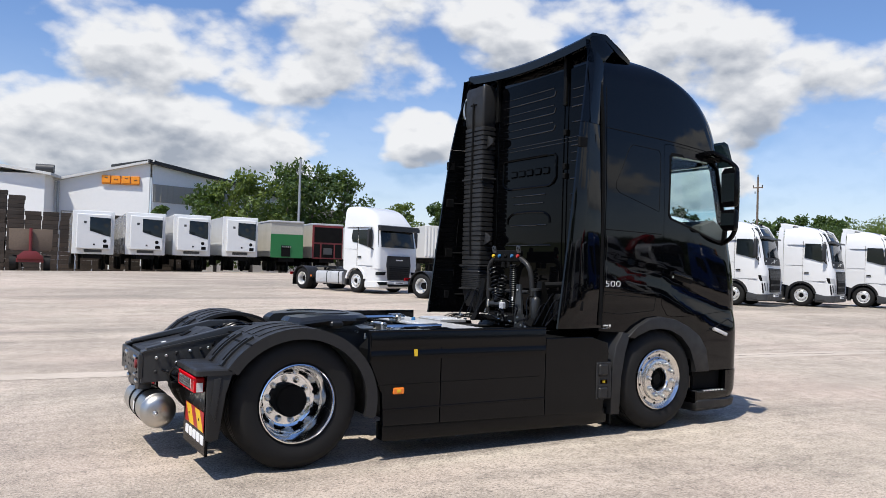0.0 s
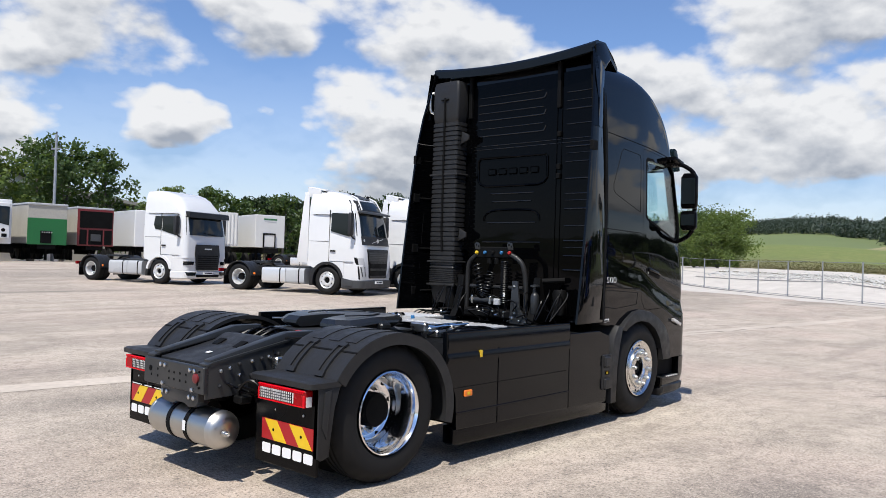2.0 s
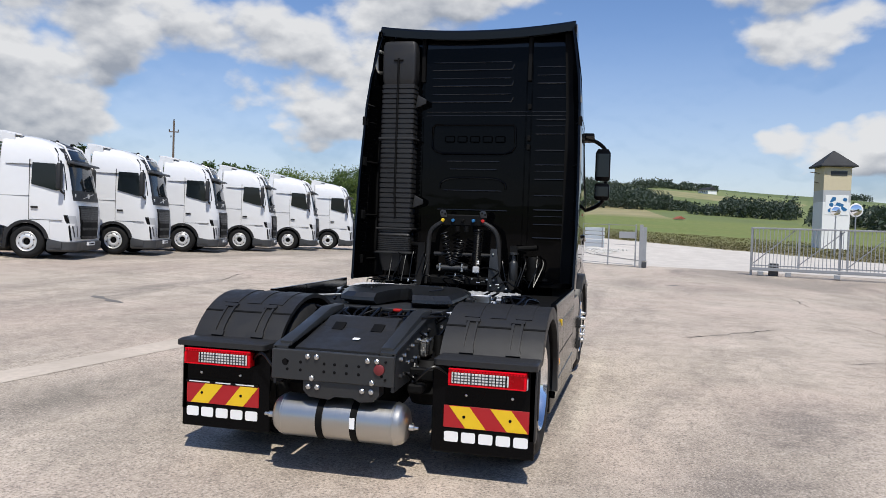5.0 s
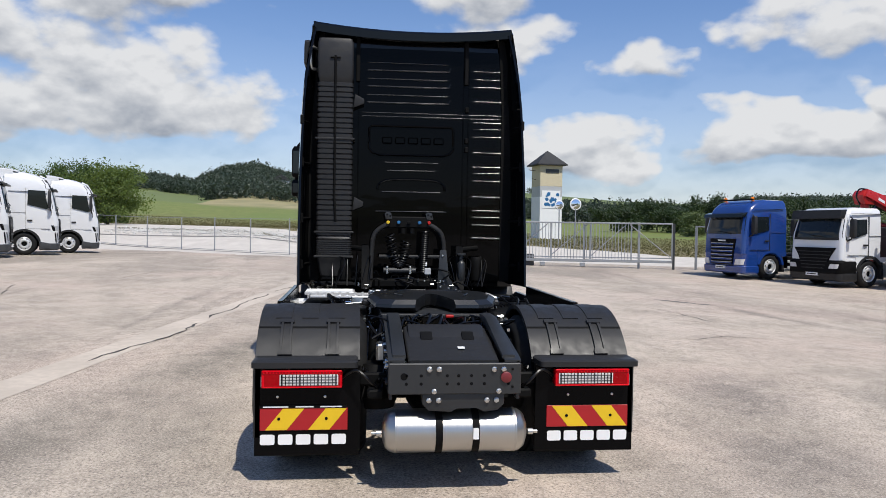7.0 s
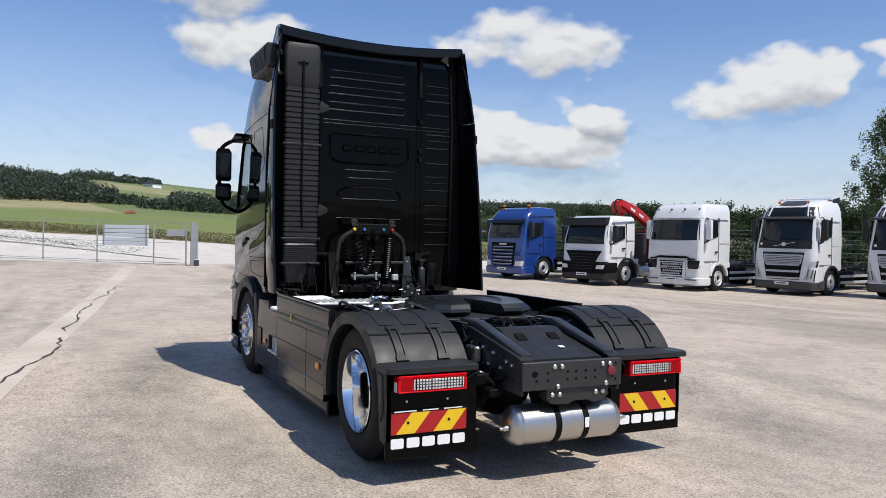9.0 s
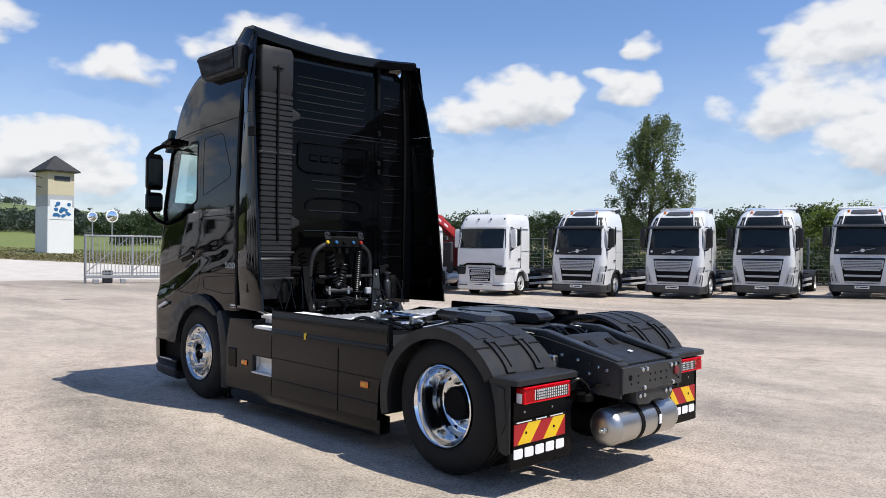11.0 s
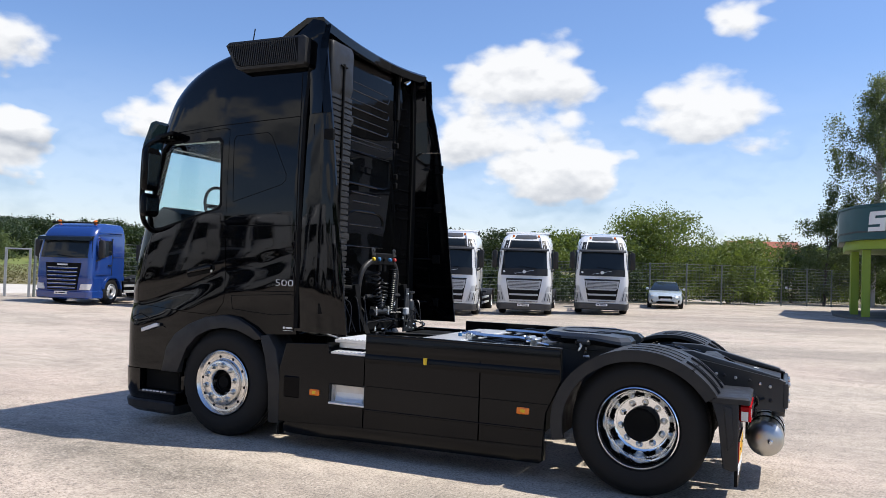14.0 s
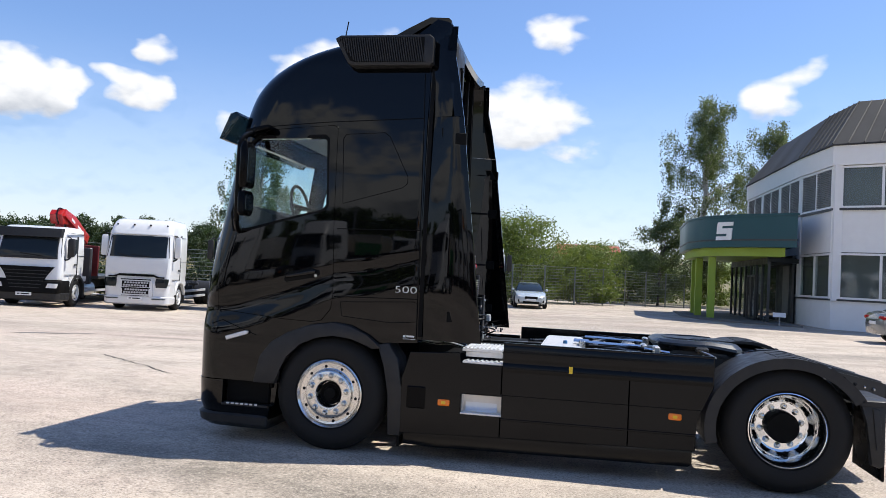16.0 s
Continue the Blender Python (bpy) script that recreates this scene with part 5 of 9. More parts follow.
        for k in range(5):
            y0 = s * (0.43 + 0.025 * k)
            pts = [(-0.85 + 0.1 * k, y0, 0.70 - 0.02 * k), (-0.55, y0 + s * 0.03, 0.60 + 0.03 * k), (-0.2, y0, 0.78 - 0.03 * k), (0.3, y0 - s * 0.02, 0.86)]
            part("air_line", T(curve_pts(pts, 5), 0.009 + 0.002 * (k % 2), 6), HOSE, tr)
    # rear cross member with plate, bolts, red cap, and dark discs for the shaded holes
    cm = part("cross_member", B(-1.022, -0.985, -0.41, 0.41, 0.635, 0.825, 0.006), FRAME, tr, "dark grey bolted rear cross member")
    bolts(cm, [(-1.022, y, 0.79) for y in (0.10, 0.16, -0.24, -0.30)] + [(-1.022, y, 0.655) for y in (0.13, -0.27)], 0.017, 0.016)
    bolts(cm, [(-1.022, y, z) for y in (0.30, 0.21, 0.05, -0.02, -0.10, -0.18, -0.33) for z in (0.70, 0.75)], 0.010, 0.002, material=DARK)
    bolts(cm, [(-1.022, -0.335 - 0.02 + 0.04 * k, z) for k in (0,) for z in (0.79, 0.68)], 0.008, 0.01, material=DARK)
    part("red_cap", LA([(0.034, 0), (0.034, -0.012), (0.028, -0.016), (0.0, -0.016)], (-1.022, -0.315, 0.74), 20, "x"), DARKRED, cm, "round red cap")
    part("hole_disc", LA([(0.022, 0), (0.022, -0.002), (0, -0.002)], (-1.022, 0.315, 0.745), 14, "x"), DARK, cm)
    # plastic cover between the rails
    cov = part("frame_cover", P([(-0.965, 0.80), (-0.965, 0.835), (-0.62, 0.905), (-0.40, 0.965), (-0.34, 0.965), (-0.34, 0.80)], "y", -0.285, 0.285, 0.02), SATIN, tr, "black plastic cover between the rails")
    part("cover_step", P([(-0.60, 0.90), (-0.44, 0.985), (-0.36, 0.985), (-0.36, 0.90)], "y", -0.26, 0.26, 0.014), SATIN, cov)
    for y in (0.14, -0.14):
        part("cover_latch", P([(-0.60, 0.915), (-0.52, 0.955), (-0.50, 0.945), (-0.58, 0.90)], "y", y - 0.04, y + 0.04, 0.004), DARK, cov)
    part("warning_label", P([(-0.79, 0.8795), (-0.755, 0.8865), (-0.755, 0.8885), (-0.79, 0.8815)], "y", -0.09, -0.045), LETTER, cov, smooth=0)
    for s in (-1, 1):
        part("side_channel", P([(-0.96, 0.842), (-0.28, 0.975), (-0.05, 0.985), (-0.05, 1.03), (-0.30, 1.03), (-0.96, 0.868)], "y", *sorted((s * 0.30, s * 0.385)), 0.008), FRAME, tr)
    # air tank across the rear
    tank = part("air_tank", LA([(0.0, 0.440), (0.06, 0.436), (0.105, 0.42), (0.128, 0.39), (0.135, 0.365), (0.138, 0.362), (0.138, 0.352), (0.136, 0.350), (0.136, -0.385), (0.138, -0.387), (0.138, -0.397), (0.135, -0.40), (0.128, -0.425), (0.105, -0.455), (0.06, -0.472), (0.0, -0.476)], (-0.86, 0.0, 0.375), 56), TANKSTEEL, tr, "brushed steel air tank", 40)
    for y in (0.09, -0.14):
        part("tank_strap", LA([(0.137, y - 0.022), (0.141, y - 0.022), (0.141, y + 0.022), (0.137, y + 0.022)], (-0.86, 0, 0.375), 40), DARK, tank)
    part("tank_label", B(-1.003, -0.998, -0.155, -0.120, 0.35, 0.42), LETTER, tank, smooth=0)
    for s, y in ((1, 0.445), (-1, -0.485)):
        part("drain_valve", LA([(0.02, 0), (0.02, s * 0.03), (0.012, s * 0.035), (0.012, s * 0.06), (0, s * 0.06)], (-0.90, y, 0.37), 12), STEEL, tank)
    hang = part("tank_bracket", P([(0.20, 0.64), (0.20, 0.57), (0.16, 0.53), (0.02, 0.52), (-0.02, 0.55), (-0.14, 0.55), (-0.18, 0.52), (-0.27, 0.53), (-0.31, 0.57), (-0.31, 0.64)], "x", -1.0, -0.90, 0.006), FRAME, tr)
    bolts(hang, [(-1.0, y, 0.595) for y in (0.16, 0.10, -0.20, -0.26)], 0.017, 0.016)
    # rear mudguards, lamps, flaps
    for s in (-1, 1):
        ya, yb = sorted((s * 0.58, s * 1.258))
        guard = part("rear_mudguard", band(bmesh.new(), 0.0, 0.50, (0.62, 0.555), (0.645, 0.585), 152, -14, ya, yb, 30), SATIN, tr, "satin black plastic mudguard", 40)
        la, lb = sorted((s * 1.222, s * 1.260))
        part("guard_edge", band(bmesh.new(), 0.0, 0.50, (0.555, 0.50), (0.640, 0.580), 150, -14, la, lb, 30), SATIN, guard)
        part("guard_seam", band(bmesh.new(), 0.0, 0.50, (0.64, 0.58), (0.648, 0.588), 128, 126.6, ya - 0.001, yb + 0.001, 2), DARK, guard)
        for y in (0.74, 0.92, 1.10):
            part("guard_ridge", band(bmesh.new(), 0.0, 0.50, (0.64, 0.58), (0.6505, 0.5905), 118, 82, *sorted((s * (y - 0.055), s * (y + 0.055))), 8), SATIN, guard)
        for y in (0.76, 1.07):
            strap = part("guard_strap", band(bmesh.new(), 0.0, 0.50, (0.64, 0.58), (0.650, 0.590), 148, 122, *sorted((s * (y - 0.036), s * (y + 0.036))), 8), SATIN, guard)
            for e in (-0.030, 0.030):
                part("strap_edge", band(bmesh.new(), 0.0, 0.50, (0.645, 0.585), (0.662, 0.602), 149, 121, *sorted((s * (y + e - 0.008), s * (y + e + 0.008))), 8), SATIN, strap)
            for a in (149, 124):
                part("strap_end", band(bmesh.new(), 0.0, 0.50, (0.645, 0.585), (0.664, 0.604), a, a - 3.5, *sorted((s * (y - 0.046), s * (y + 0.046))), 2), SATIN, strap)
        part("lamp_shelf", loft(bmesh.new(), [[(x, s * 0.925 + y, z) for x, y in rounded(-0.775, -0.50, 0.335, .03, .03, 3)] for z in (0.755, 0.79)] + [[(x, s * 0.925 + y, 0.80) for x, y in rounded(-0.76, -0.50, 0.32, .03, .03, 3)]]), SATIN, tr)
        part("flap", B(-0.70, -0.678, *sorted((s * 0.575, s * 1.245)), 0.18, 0.76, 0.004), PANEL, tr, "black rubber mud flap")
        part("guard_side", P([(-0.50, 0.80), (-0.70, 0.77), (-0.70, 0.30), (-0.665, 0.28), (-0.60, 0.30), (-0.575, 0.62)], "y", *sorted((s * 1.20, s * 1.252)), 0.01), SATIN, tr)
        part("guard_side_rib", P([(-0.60, 0.74), (-0.655, 0.73), (-0.675, 0.50), (-0.635, 0.42)], "y", *sorted((s * 1.245, s * 1.262)), 0.006), SATIN, tr)
        lamp = part("tail_lamp", B(-0.775, -0.70, *sorted((s * 0.69, s * 1.195)), 0.630, 0.742, 0.010), LENS_RED, tr, "red tail lamp")
        # clear reversing section with its grid
        y_in, y_out = 0.712, 1.085
        for z0, z1 in ((0.730, 0.7415), (0.6305, 0.640)):
            part("lamp_edge", B(-0.7775, -0.76, *sorted((s * 0.693, s * 1.192)), z0, z1, 0.003), LENS_BRIGHT, lamp)
        for y0, y1 in ((0.693, 0.707), (1.176, 1.1925)):
            part("lamp_edge", B(-0.7775, -0.76, *sorted((s * y0, s * y1)), 0.640, 0.712, 0.003), LENS_BRIGHT, lamp)
        part("lamp_window", B(-0.7775, -0.76, *sorted((s * y_in, s * y_out)), 0.643, 0.719, 0.006), LENS_CLEAR, lamp)
        for k in range(16):
            y = s * (y_in + 0.018 + (y_out - y_in - 0.036) * k / 15)
            h = 0.0026 if k % 5 else 0.005
            part("lamp_bar", B(-0.7795, -0.775, y - h, y + h, 0.646, 0.716), GREYPLAST if k < 11 else DARK, lamp, smooth=0)
        for z in (0.664, 0.682, 0.700):
            part("lamp_bar", B(-0.7795, -0.775, *sorted((s * (y_in + 0.01), s * (y_out - 0.01))), z - 0.0026, z + 0.0026), GREYPLAST, lamp, smooth=0)
        for k in range(24):
            y = s * (0.73 + 0.0195 * k)
            part("lamp_rib", B(-0.7795, -0.772, y - 0.004, y + 0.004, 0.721, 0.731), LENS_BRIGHT, lamp, smooth=0)
        part("side_reflector", B(-0.76, -0.715, *sorted((s * 1.194, s * 1.199)), 0.635, 0.70), LENS_CLEAR, lamp, smooth=0)
        # chevron plate
        plate = part("warning_plate", B(-0.706, -0.70, *sorted((s * 0.655, s * 1.21)), 0.345, 0.488, 0.002), REFL_RED, tr, "red and yellow striped warning plate")
        for k in range(2):
            o = 0.03 + 0.27 * k
            base = 1.205 - o if s > 0 else -0.660 - o
            if s > 0:
                poly = [(base, 0.348), (base - 0.135, 0.348), (base - 0.135 - 0.11, 0.485), (base - 0.11, 0.485)]
            else:
                poly = [(base, 0.485), (base - 0.135, 0.485), (base - 0.135 - 0.11, 0.348), (base - 0.11, 0.348)]
            part("yellow_stripe", P(poly, "x", -0.7085, -0.7055), REFL_YEL, plate, smooth=0)
        bolts(plate, [(-0.7085, s * y, 0.42) for y in (0.79, 1.09)], 0.010, 0.004, material=DARK)
        # five equal white blocks stand for the maker's mark on the flap
        for k in range(5):
            y = s * 0.935 + 0.227 - 0.113 * k
            part("white_mark", P([(y + a, 0.285 + b) for a, b in rounded(-0.046, 0.046, 0.033, .012, .012, 3)], "x", -0.7035, -0.699), LETTER, tr, smooth=0)
        bolts(tr, [(-0.70, s * y, 0.56) for y in (0.80, 1.10)], 0.009, 0.006)
        if s > 0:
            nb = part("name_strip", B(-0.709, -0.705, 0.66, 1.215, 0.488, 0.507), DARK, tr, smooth=0)
            for y0, y1 in ((1.19, 1.03), (0.985, 0.87), (0.83, 0.69)):
                part("name_bar", B(-0.7105, -0.7085, y1, y0, 0.493, 0.501), LETTER, nb, smooth=0)
        # cable to the lamp
        part("lamp_cable", T(curve_pts([(-0.72, s * 0.70, 0.68), (-0.78, s * 0.60, 0.74), (-0.80, s * 0.50, 0.66), (-0.70, s * 0.44, 0.60), (-0.6, s * 0.42, 0.72)]), 0.010, 6), HOSE, tr)
        part("connector", B(-0.80, -0.70, *sorted((s * 0.43, s * 0.53)), 0.56, 0.62, 0.012), DARK, tr)
        part("light_bracket", B(-0.66, -0.60, *sorted((s * 0.40, s * 0.60)), 0.62, 0.70, 0.01), DARK, tr)
    # fifth wheel
    horn = [(0.20, 0.20), (0.20, 0.34), (0.27, 0.46), (0.50, 0.52), (0.78, 0.50), (0.95, 0.38), (1.00, 0.22), (1.00, -0.22), (0.95, -0.38), (0.78, -0.50), (0.50, -0.52), (0.27, -0.46), (0.20, -0.34), (0.20, -0.20)]
    rings = [[(0.6 + (x - 0.6) * k, y * k, z if x > 0.3 else z - drop) for x, y in horn] for z, k, drop in ((1.03, 0.90, 0.02), (1.075, 1.0, 0.035), (1.095, 0.99, 0.03), (1.122, 0.90, 0.022))]
    fw = part("fifth_wheel", cut(loft(bmesh.new(), rings), [P([(0.0, 0.21), (0.30, 0.13), (0.56, 0.05), (0.62, 0.0), (0.56, -0.05), (0.30, -0.13), (0.0, -0.21)], "z", 0.9, 1.3)]), GREASED, tr, "dark greased fifth wheel plate", 20)
    for s in (-1, 1):
        part("grease_groove", T(curve_pts([(0.40, s * 0.24, 1.121), (0.60, s * 0.30, 1.124), (0.82, s * 0.22, 1.124), (0.88, 0.02 * s, 1.124)]), 0.006, 6), GREASED, fw)
        part("pivot_pin", B(0.52, 0.64, *sorted((s * 0.49, s * 0.56)), 1.02, 1.075, 0.015), GREASED, fw)
    part("release_handle", T([(0.62, 0.48, 1.045), (0.55, 0.72, 1.03), (0.52, 0.92, 1.02)], 0.009, 6), STEEL, fw)
    for s in (-1, 1):
        part("fifth_wheel_stand", P([(0.30, 0.985), (0.90, 0.985), (0.76, 1.05), (0.42, 1.05)], "y", *sorted((s * 0.36, s * 0.42)), 0.006), FRAME, fw)
    part("mounting_plate", B(0.12, 1.08, -0.42, 0.42, 0.975, 0.998, 0.004), FRAME, tr)
    part("cross_beam", B(-0.2, -0.1, -0.38, 0.38, 0.72, 0.92, 0.01), FRAME, tr)
    rng = random.Random(11)
    for k in range(8):
        y = -0.32 + 0.09 * k
        pts = [(-0.30, y, 0.93), (-0.12, y + rng.uniform(-.06, .06), 0.98 + rng.uniform(0, .05)), (0.1, y + rng.uniform(-.08, .08), 0.94), (0.3, y, 0.93)]
        part("air_line", T(curve_pts(pts, 5), 0.010, 6), HOSE, tr)
    # aluminium deck and cross rods behind the cab
    deck = part("deck_plate", B(1.64, 2.02, -0.74, 1.04, 0.985, 1.005, 0.004), ALU, tr, "ribbed aluminium deck plate")
    for k in range(24):
        y = -0.70 + 0.073 * k
        part("deck_rib", B(1.655, 2.005, y - 0.014, y + 0.014, 1.0, 1.013, 0.005), ALU, deck)
    side_deck = part("side_deck", B(2.32, 2.66, 0.62, 1.13, 0.955, 0.985, 0.004), ALU, tr)
    for k in range(9):
        part("deck_rib", B(2.34 + 0.035 * k, 2.36 + 0.035 * k, 0.64, 1.12, 0.983, 0.995, 0.004), ALU, side_deck)
    for y in (0.36, 0.44):
        part("bright_rod", T([(1.08, y, 1.035), (1.60, y, 1.045)], 0.014, 8), CHROME, tr)
        part("rod_sleeve", T([(1.58, y, 1.045), (1.72, y, 1.047)], 0.026, 10), CHROME, tr)
    for y in (-0.50, -0.58):
        part("bright_rod", T([(1.0, y, 1.02), (1.62, y, 1.03)], 0.013, 8), CHROME, tr)
    for x, y in ((1.08, 0.40), (1.64, 0.40), (1.0, -0.54), (0.98, 0.56)):
        part("rod_clamp", B(x - 0.03, x + 0.03, y - 0.09, y + 0.09, 0.985, 1.065, 0.012), STEEL, tr)
    part("bright_rod", T([(0.86, 0.58, 1.01), (1.08, 0.52, 1.03)], 0.012, 8), CHROME, tr)
    part("bright_rod", T([(1.08, 0.30, 1.0), (1.20, 0.70, 0.99)], 0.010, 8), CHROME, tr)
    part("blue_cap", LA([(0.0, 0.03), (0.018, 0.03), (0.022, 0), (0, 0)], (1.80, 0.30, 1.013), 10, "z"), BLUECAP, tr)
    for s in (-1, 1):
        for x in (1.1, 1.4, 1.75):
            part("valve_block", B(x, x + 0.14, *sorted((s * 0.46, s * 0.66)), 0.93, 1.0, 0.015), STEEL, tr)
    rng = random.Random(21)
    for k in range(16):
        s = -1 if k % 2 else 1
        x, y = rng.uniform(0.9, 1.2), s * rng.uniform(0.42, 0.95)
        pts = [(x, y, 0.96), (x + 0.25, y + rng.uniform(-.1, .1), 1.0 + rng.uniform(0, .04)), (x + 0.6, y + rng.uniform(-.12, .12), 0.97), (x + 1.0, s * 0.4, 0.97)]
        part("air_line", T(curve_pts(pts, 5), rng.uniform(0.008, 0.014), 6), HOSE, tr)
    # tanks and boxes behind the skirts
    for s in (-1, 1):
        part("side_tank", B(0.78, 2.9, *sorted((s * 0.50, s * 1.16)), 0.28, 0.93, 0.08), DARK, tr)
    # side skirts
    for s in (-1, 1):
        ya, yb = sorted((s * 1.185, s * 1.232))
        skirts = [[(0.575, 1.055), (0.575, 0.80), (0.70, 0.55), (0.705, 0.285), (1.235, 0.275), (1.235, 1.055)],
                  [(1.243, 1.055), (1.243, 0.275), (2.29, 0.255), (2.29, 1.06)]]
        if s < 0:
            skirts[1] = [(1.243, 1.055), (1.243, 0.275), (2.345, 0.255), (2.345, 1.055)]
            skirts.append([(2.353, 0.955), (2.353, 0.255), (3.06, 0.235), (3.06, 0.32), (3.12, 0.80), (3.10, 0.90), (2.95, 0.93), (2.90, 0.955)])
        else:
            skirts.append([(2.298, 0.86), (2.298, 0.255), (3.165, 0.225), (3.165, 0.70), (3.10, 0.93), (2.66, 0.95), (2.66, 0.86)])
        for poly in skirts:
            part("side_skirt", cut(P(poly, "y", ya, yb, 0.006), [P([(2.285, 0.435), (2.64, 0.435), (2.64, 0.605), (2.285, 0.605)], "y", 1.0, 1.4)]) if s > 0 and poly[0][0] > 2.2 else P(poly, "y", ya, yb, 0.006), SKIRT, tr, "satin black side skirt panel", 20)
        x1 = 2.29 if s > 0 else 2.345
        part("skirt_shoulder", P([(s * y, z) for y, z in ((1.226, 0.90), (1.234, 0.885), (1.242, 0.855), (1.243, 0.83), (1.238, 0.815), (1.226, 0.812))], "x", 0.585, x1), GLOSSPANEL, tr, "", 50)
        part("skirt_top", P([(s * y, z) for y, z in ((1.185, 1.052), (1.229, 1.046), (1.2355, 1.03), (1.240, 0.93), (1.2325, 0.905), (1.229, 0.91))], "x", 0.585, x1 - 0.004), SKIRT, tr, "", 50)
        part("skirt_lip", P([(s * y, z) for y, z in ((1.228, 0.425), (1.238, 0.417), (1.238, 0.405), (1.228, 0.40))], "x", 0.705, x1), GLOSSPANEL, tr, "", 50)
        part("skirt_line", B(0.66, 2.29, *sorted((s * 1.2305, s * 1.2345)), 0.612, 0.618), DARK, tr, smooth=0)
        part("lower_sill", P([(0.72, 0.30), (3.14, 0.27), (3.14, 0.125), (2.9, 0.12), (0.75, 0.145), (0.72, 0.165)], "y", *sorted((s * 1.08, s * 1.195)), 0.015), SKIRT, tr)
        part("yellow_tag", B(*( (1.705, 1.735) if s > 0 else (0.975, 1.005)), *sorted((s * 1.23, s * 1.2455)), 0.838, 0.895), YELLOW, tr, smooth=0)
        ambers = ((0.87, 0.55), (2.785, 0.515)) if s > 0 else ((0.84, 0.562), (3.05, 0.526))
        for x, z in ambers:
            mk = part("marker_lamp", B(x - 0.052, x + 0.052, *sorted((s * 1.23, s * 1.246)), z - 0.027, z + 0.027, 0.008), LENS_AMBER, tr, "amber side marker lamp")
            part("lamp_centre", B(x - 0.018, x + 0.018, *sorted((s * 1.244, s * 1.2485)), z - 0.012, z + 0.012, 0.003), REFL_YEL, mk)
    # left: steps and small hatch
    part("step_tread", B(2.29, 2.64, 1.04, 1.225, 0.86, 0.885, 0.006), ALU, tr, "aluminium step")
    part("step_riser", B(2.31, 2.63, 1.085, 1.10, 0.885, 0.958, 0.003), ALU, tr)
    for k in range(8):
        part("tread_rib", B(2.305 + 0.041 * k, 2.325 + 0.041 * k, 1.06, 1.22, 0.884, 0.893, 0.003), ALU, tr)
    for k in range(6):
        z, y = 0.97 + 0.012 * (k % 3), 0.84 + 0.05 * k
        part("steel_line", T(curve_pts([(2.66, y, z), (2.78, y + 0.03, z + 0.03), (2.92, y - 0.02, z + 0.02), (3.05, y, z + 0.04)], 5), 0.008, 6), STEEL if k % 2 else HOSE, tr)
    st = part("step_pocket", cut(B(2.285, 2.64, 1.06, 1.195, 0.435, 0.605, 0.004), [B(2.31, 2.615, 1.168, 1.3, 0.455, 0.59)]), DULLALU, tr, "aluminium step recess")
    part("step_curb", P([(1.166, 0.454), (1.194, 0.454), (1.190, 0.464), (1.176, 0.478), (1.171, 0.50), (1.166, 0.55)], "x", 2.33, 2.60, 0.003), ALU, st)
    part("step_sill", B(2.285, 2.64, 1.12, 1.243, 0.430, 0.448, 0.004), ALU, st)
    part("step_rim", cut(B(2.275, 2.65, 1.10, 1.232, 0.425, 0.615, 0.006), [B(2.290, 2.635, 1.0, 1.3, 0.44, 0.600)]), SATIN, st)
    part("fuel_hatch", B(2.945, 3.115, 1.22, 1.242, 0.445, 0.64, 0.012), PANEL, tr)
    # right: steps with lamp
    rb = part("step_box", B(2.96, 3.15, -1.246, -1.22, 0.36, 0.71, 0.008), SATIN, tr)
    for z in (0.42, 0.64):
        part("step_block", B(2.975, 3.10, -1.268, -1.235, z - 0.06, z + 0.06, 0.02), SATIN, rb)
    # dryer canister, crossways cylinder, corner bracket and control box behind the cab
    part("dryer_canister", LA([(0.0, 1.07), (0.035, 1.07), (0.045, 1.09), (0.045, 1.27), (0.038, 1.285), (0.024, 1.30), (0.024, 1.36), (0.05, 1.365), (0.05, 1.385), (0.0, 1.39)], (2.75, -0.545, 0), 18, "z"), FRAME, tr, "dark grey air dryer canister")
    cyl = part("cross_cylinder", T([(2.75, 0.31, 1.19), (2.75, -0.04, 1.19)], 0.032, 14), FRAME, tr)
    for y in (0.27, 0.02):
        part("clamp", B(2.71, 2.79, y - 0.014, y + 0.014, 1.15, 1.24, 0.006), STEEL, cyl)
    br = part("corner_bracket", P([(-0.30, 1.42), (-0.37, 1.42), (-0.40, 1.12), (-0.47, 1.02), (-0.55, 0.99), (-0.55, 0.965), (-0.27, 0.965)], "x", 2.68, 2.70, 0.003), FRAME, tr, "dark steel corner bracket")
    bolts(br, [(2.68, y, z) for y, z in ((-0.31, 1.02), (-0.34, 1.08), (-0.40, 1.0), (-0.48, 0.99), (-0.33, 1.36))], 0.012, 0.014)
    part("control_box", B(2.585, 2.63, -0.195, -0.125, 1.155, 1.225, 0.008), LIGHTGREY, tr)
    rng = random.Random(31)
    for k in range(12):
        s = -1 if k % 3 == 0 else 1
        x, y, z = rng.uniform(2.62, 2.82), rng.uniform(-0.5, 0.4), rng.uniform(0.98, 1.12)
        pts = [(x, y, z), (x + rng.uniform(-.1, .12), y + rng.uniform(-.12, .12), z + rng.uniform(.02, .16)), (x + rng.uniform(-.1, .15), y + s * rng.uniform(.05, .22), z + rng.uniform(-.02, .12)), (x + 0.1, y + s * rng.uniform(.1, .3), 0.97)]
        part("air_line", T(curve_pts(pts, 5), rng.uniform(0.006, 0.011), 6), HOSE, tr)
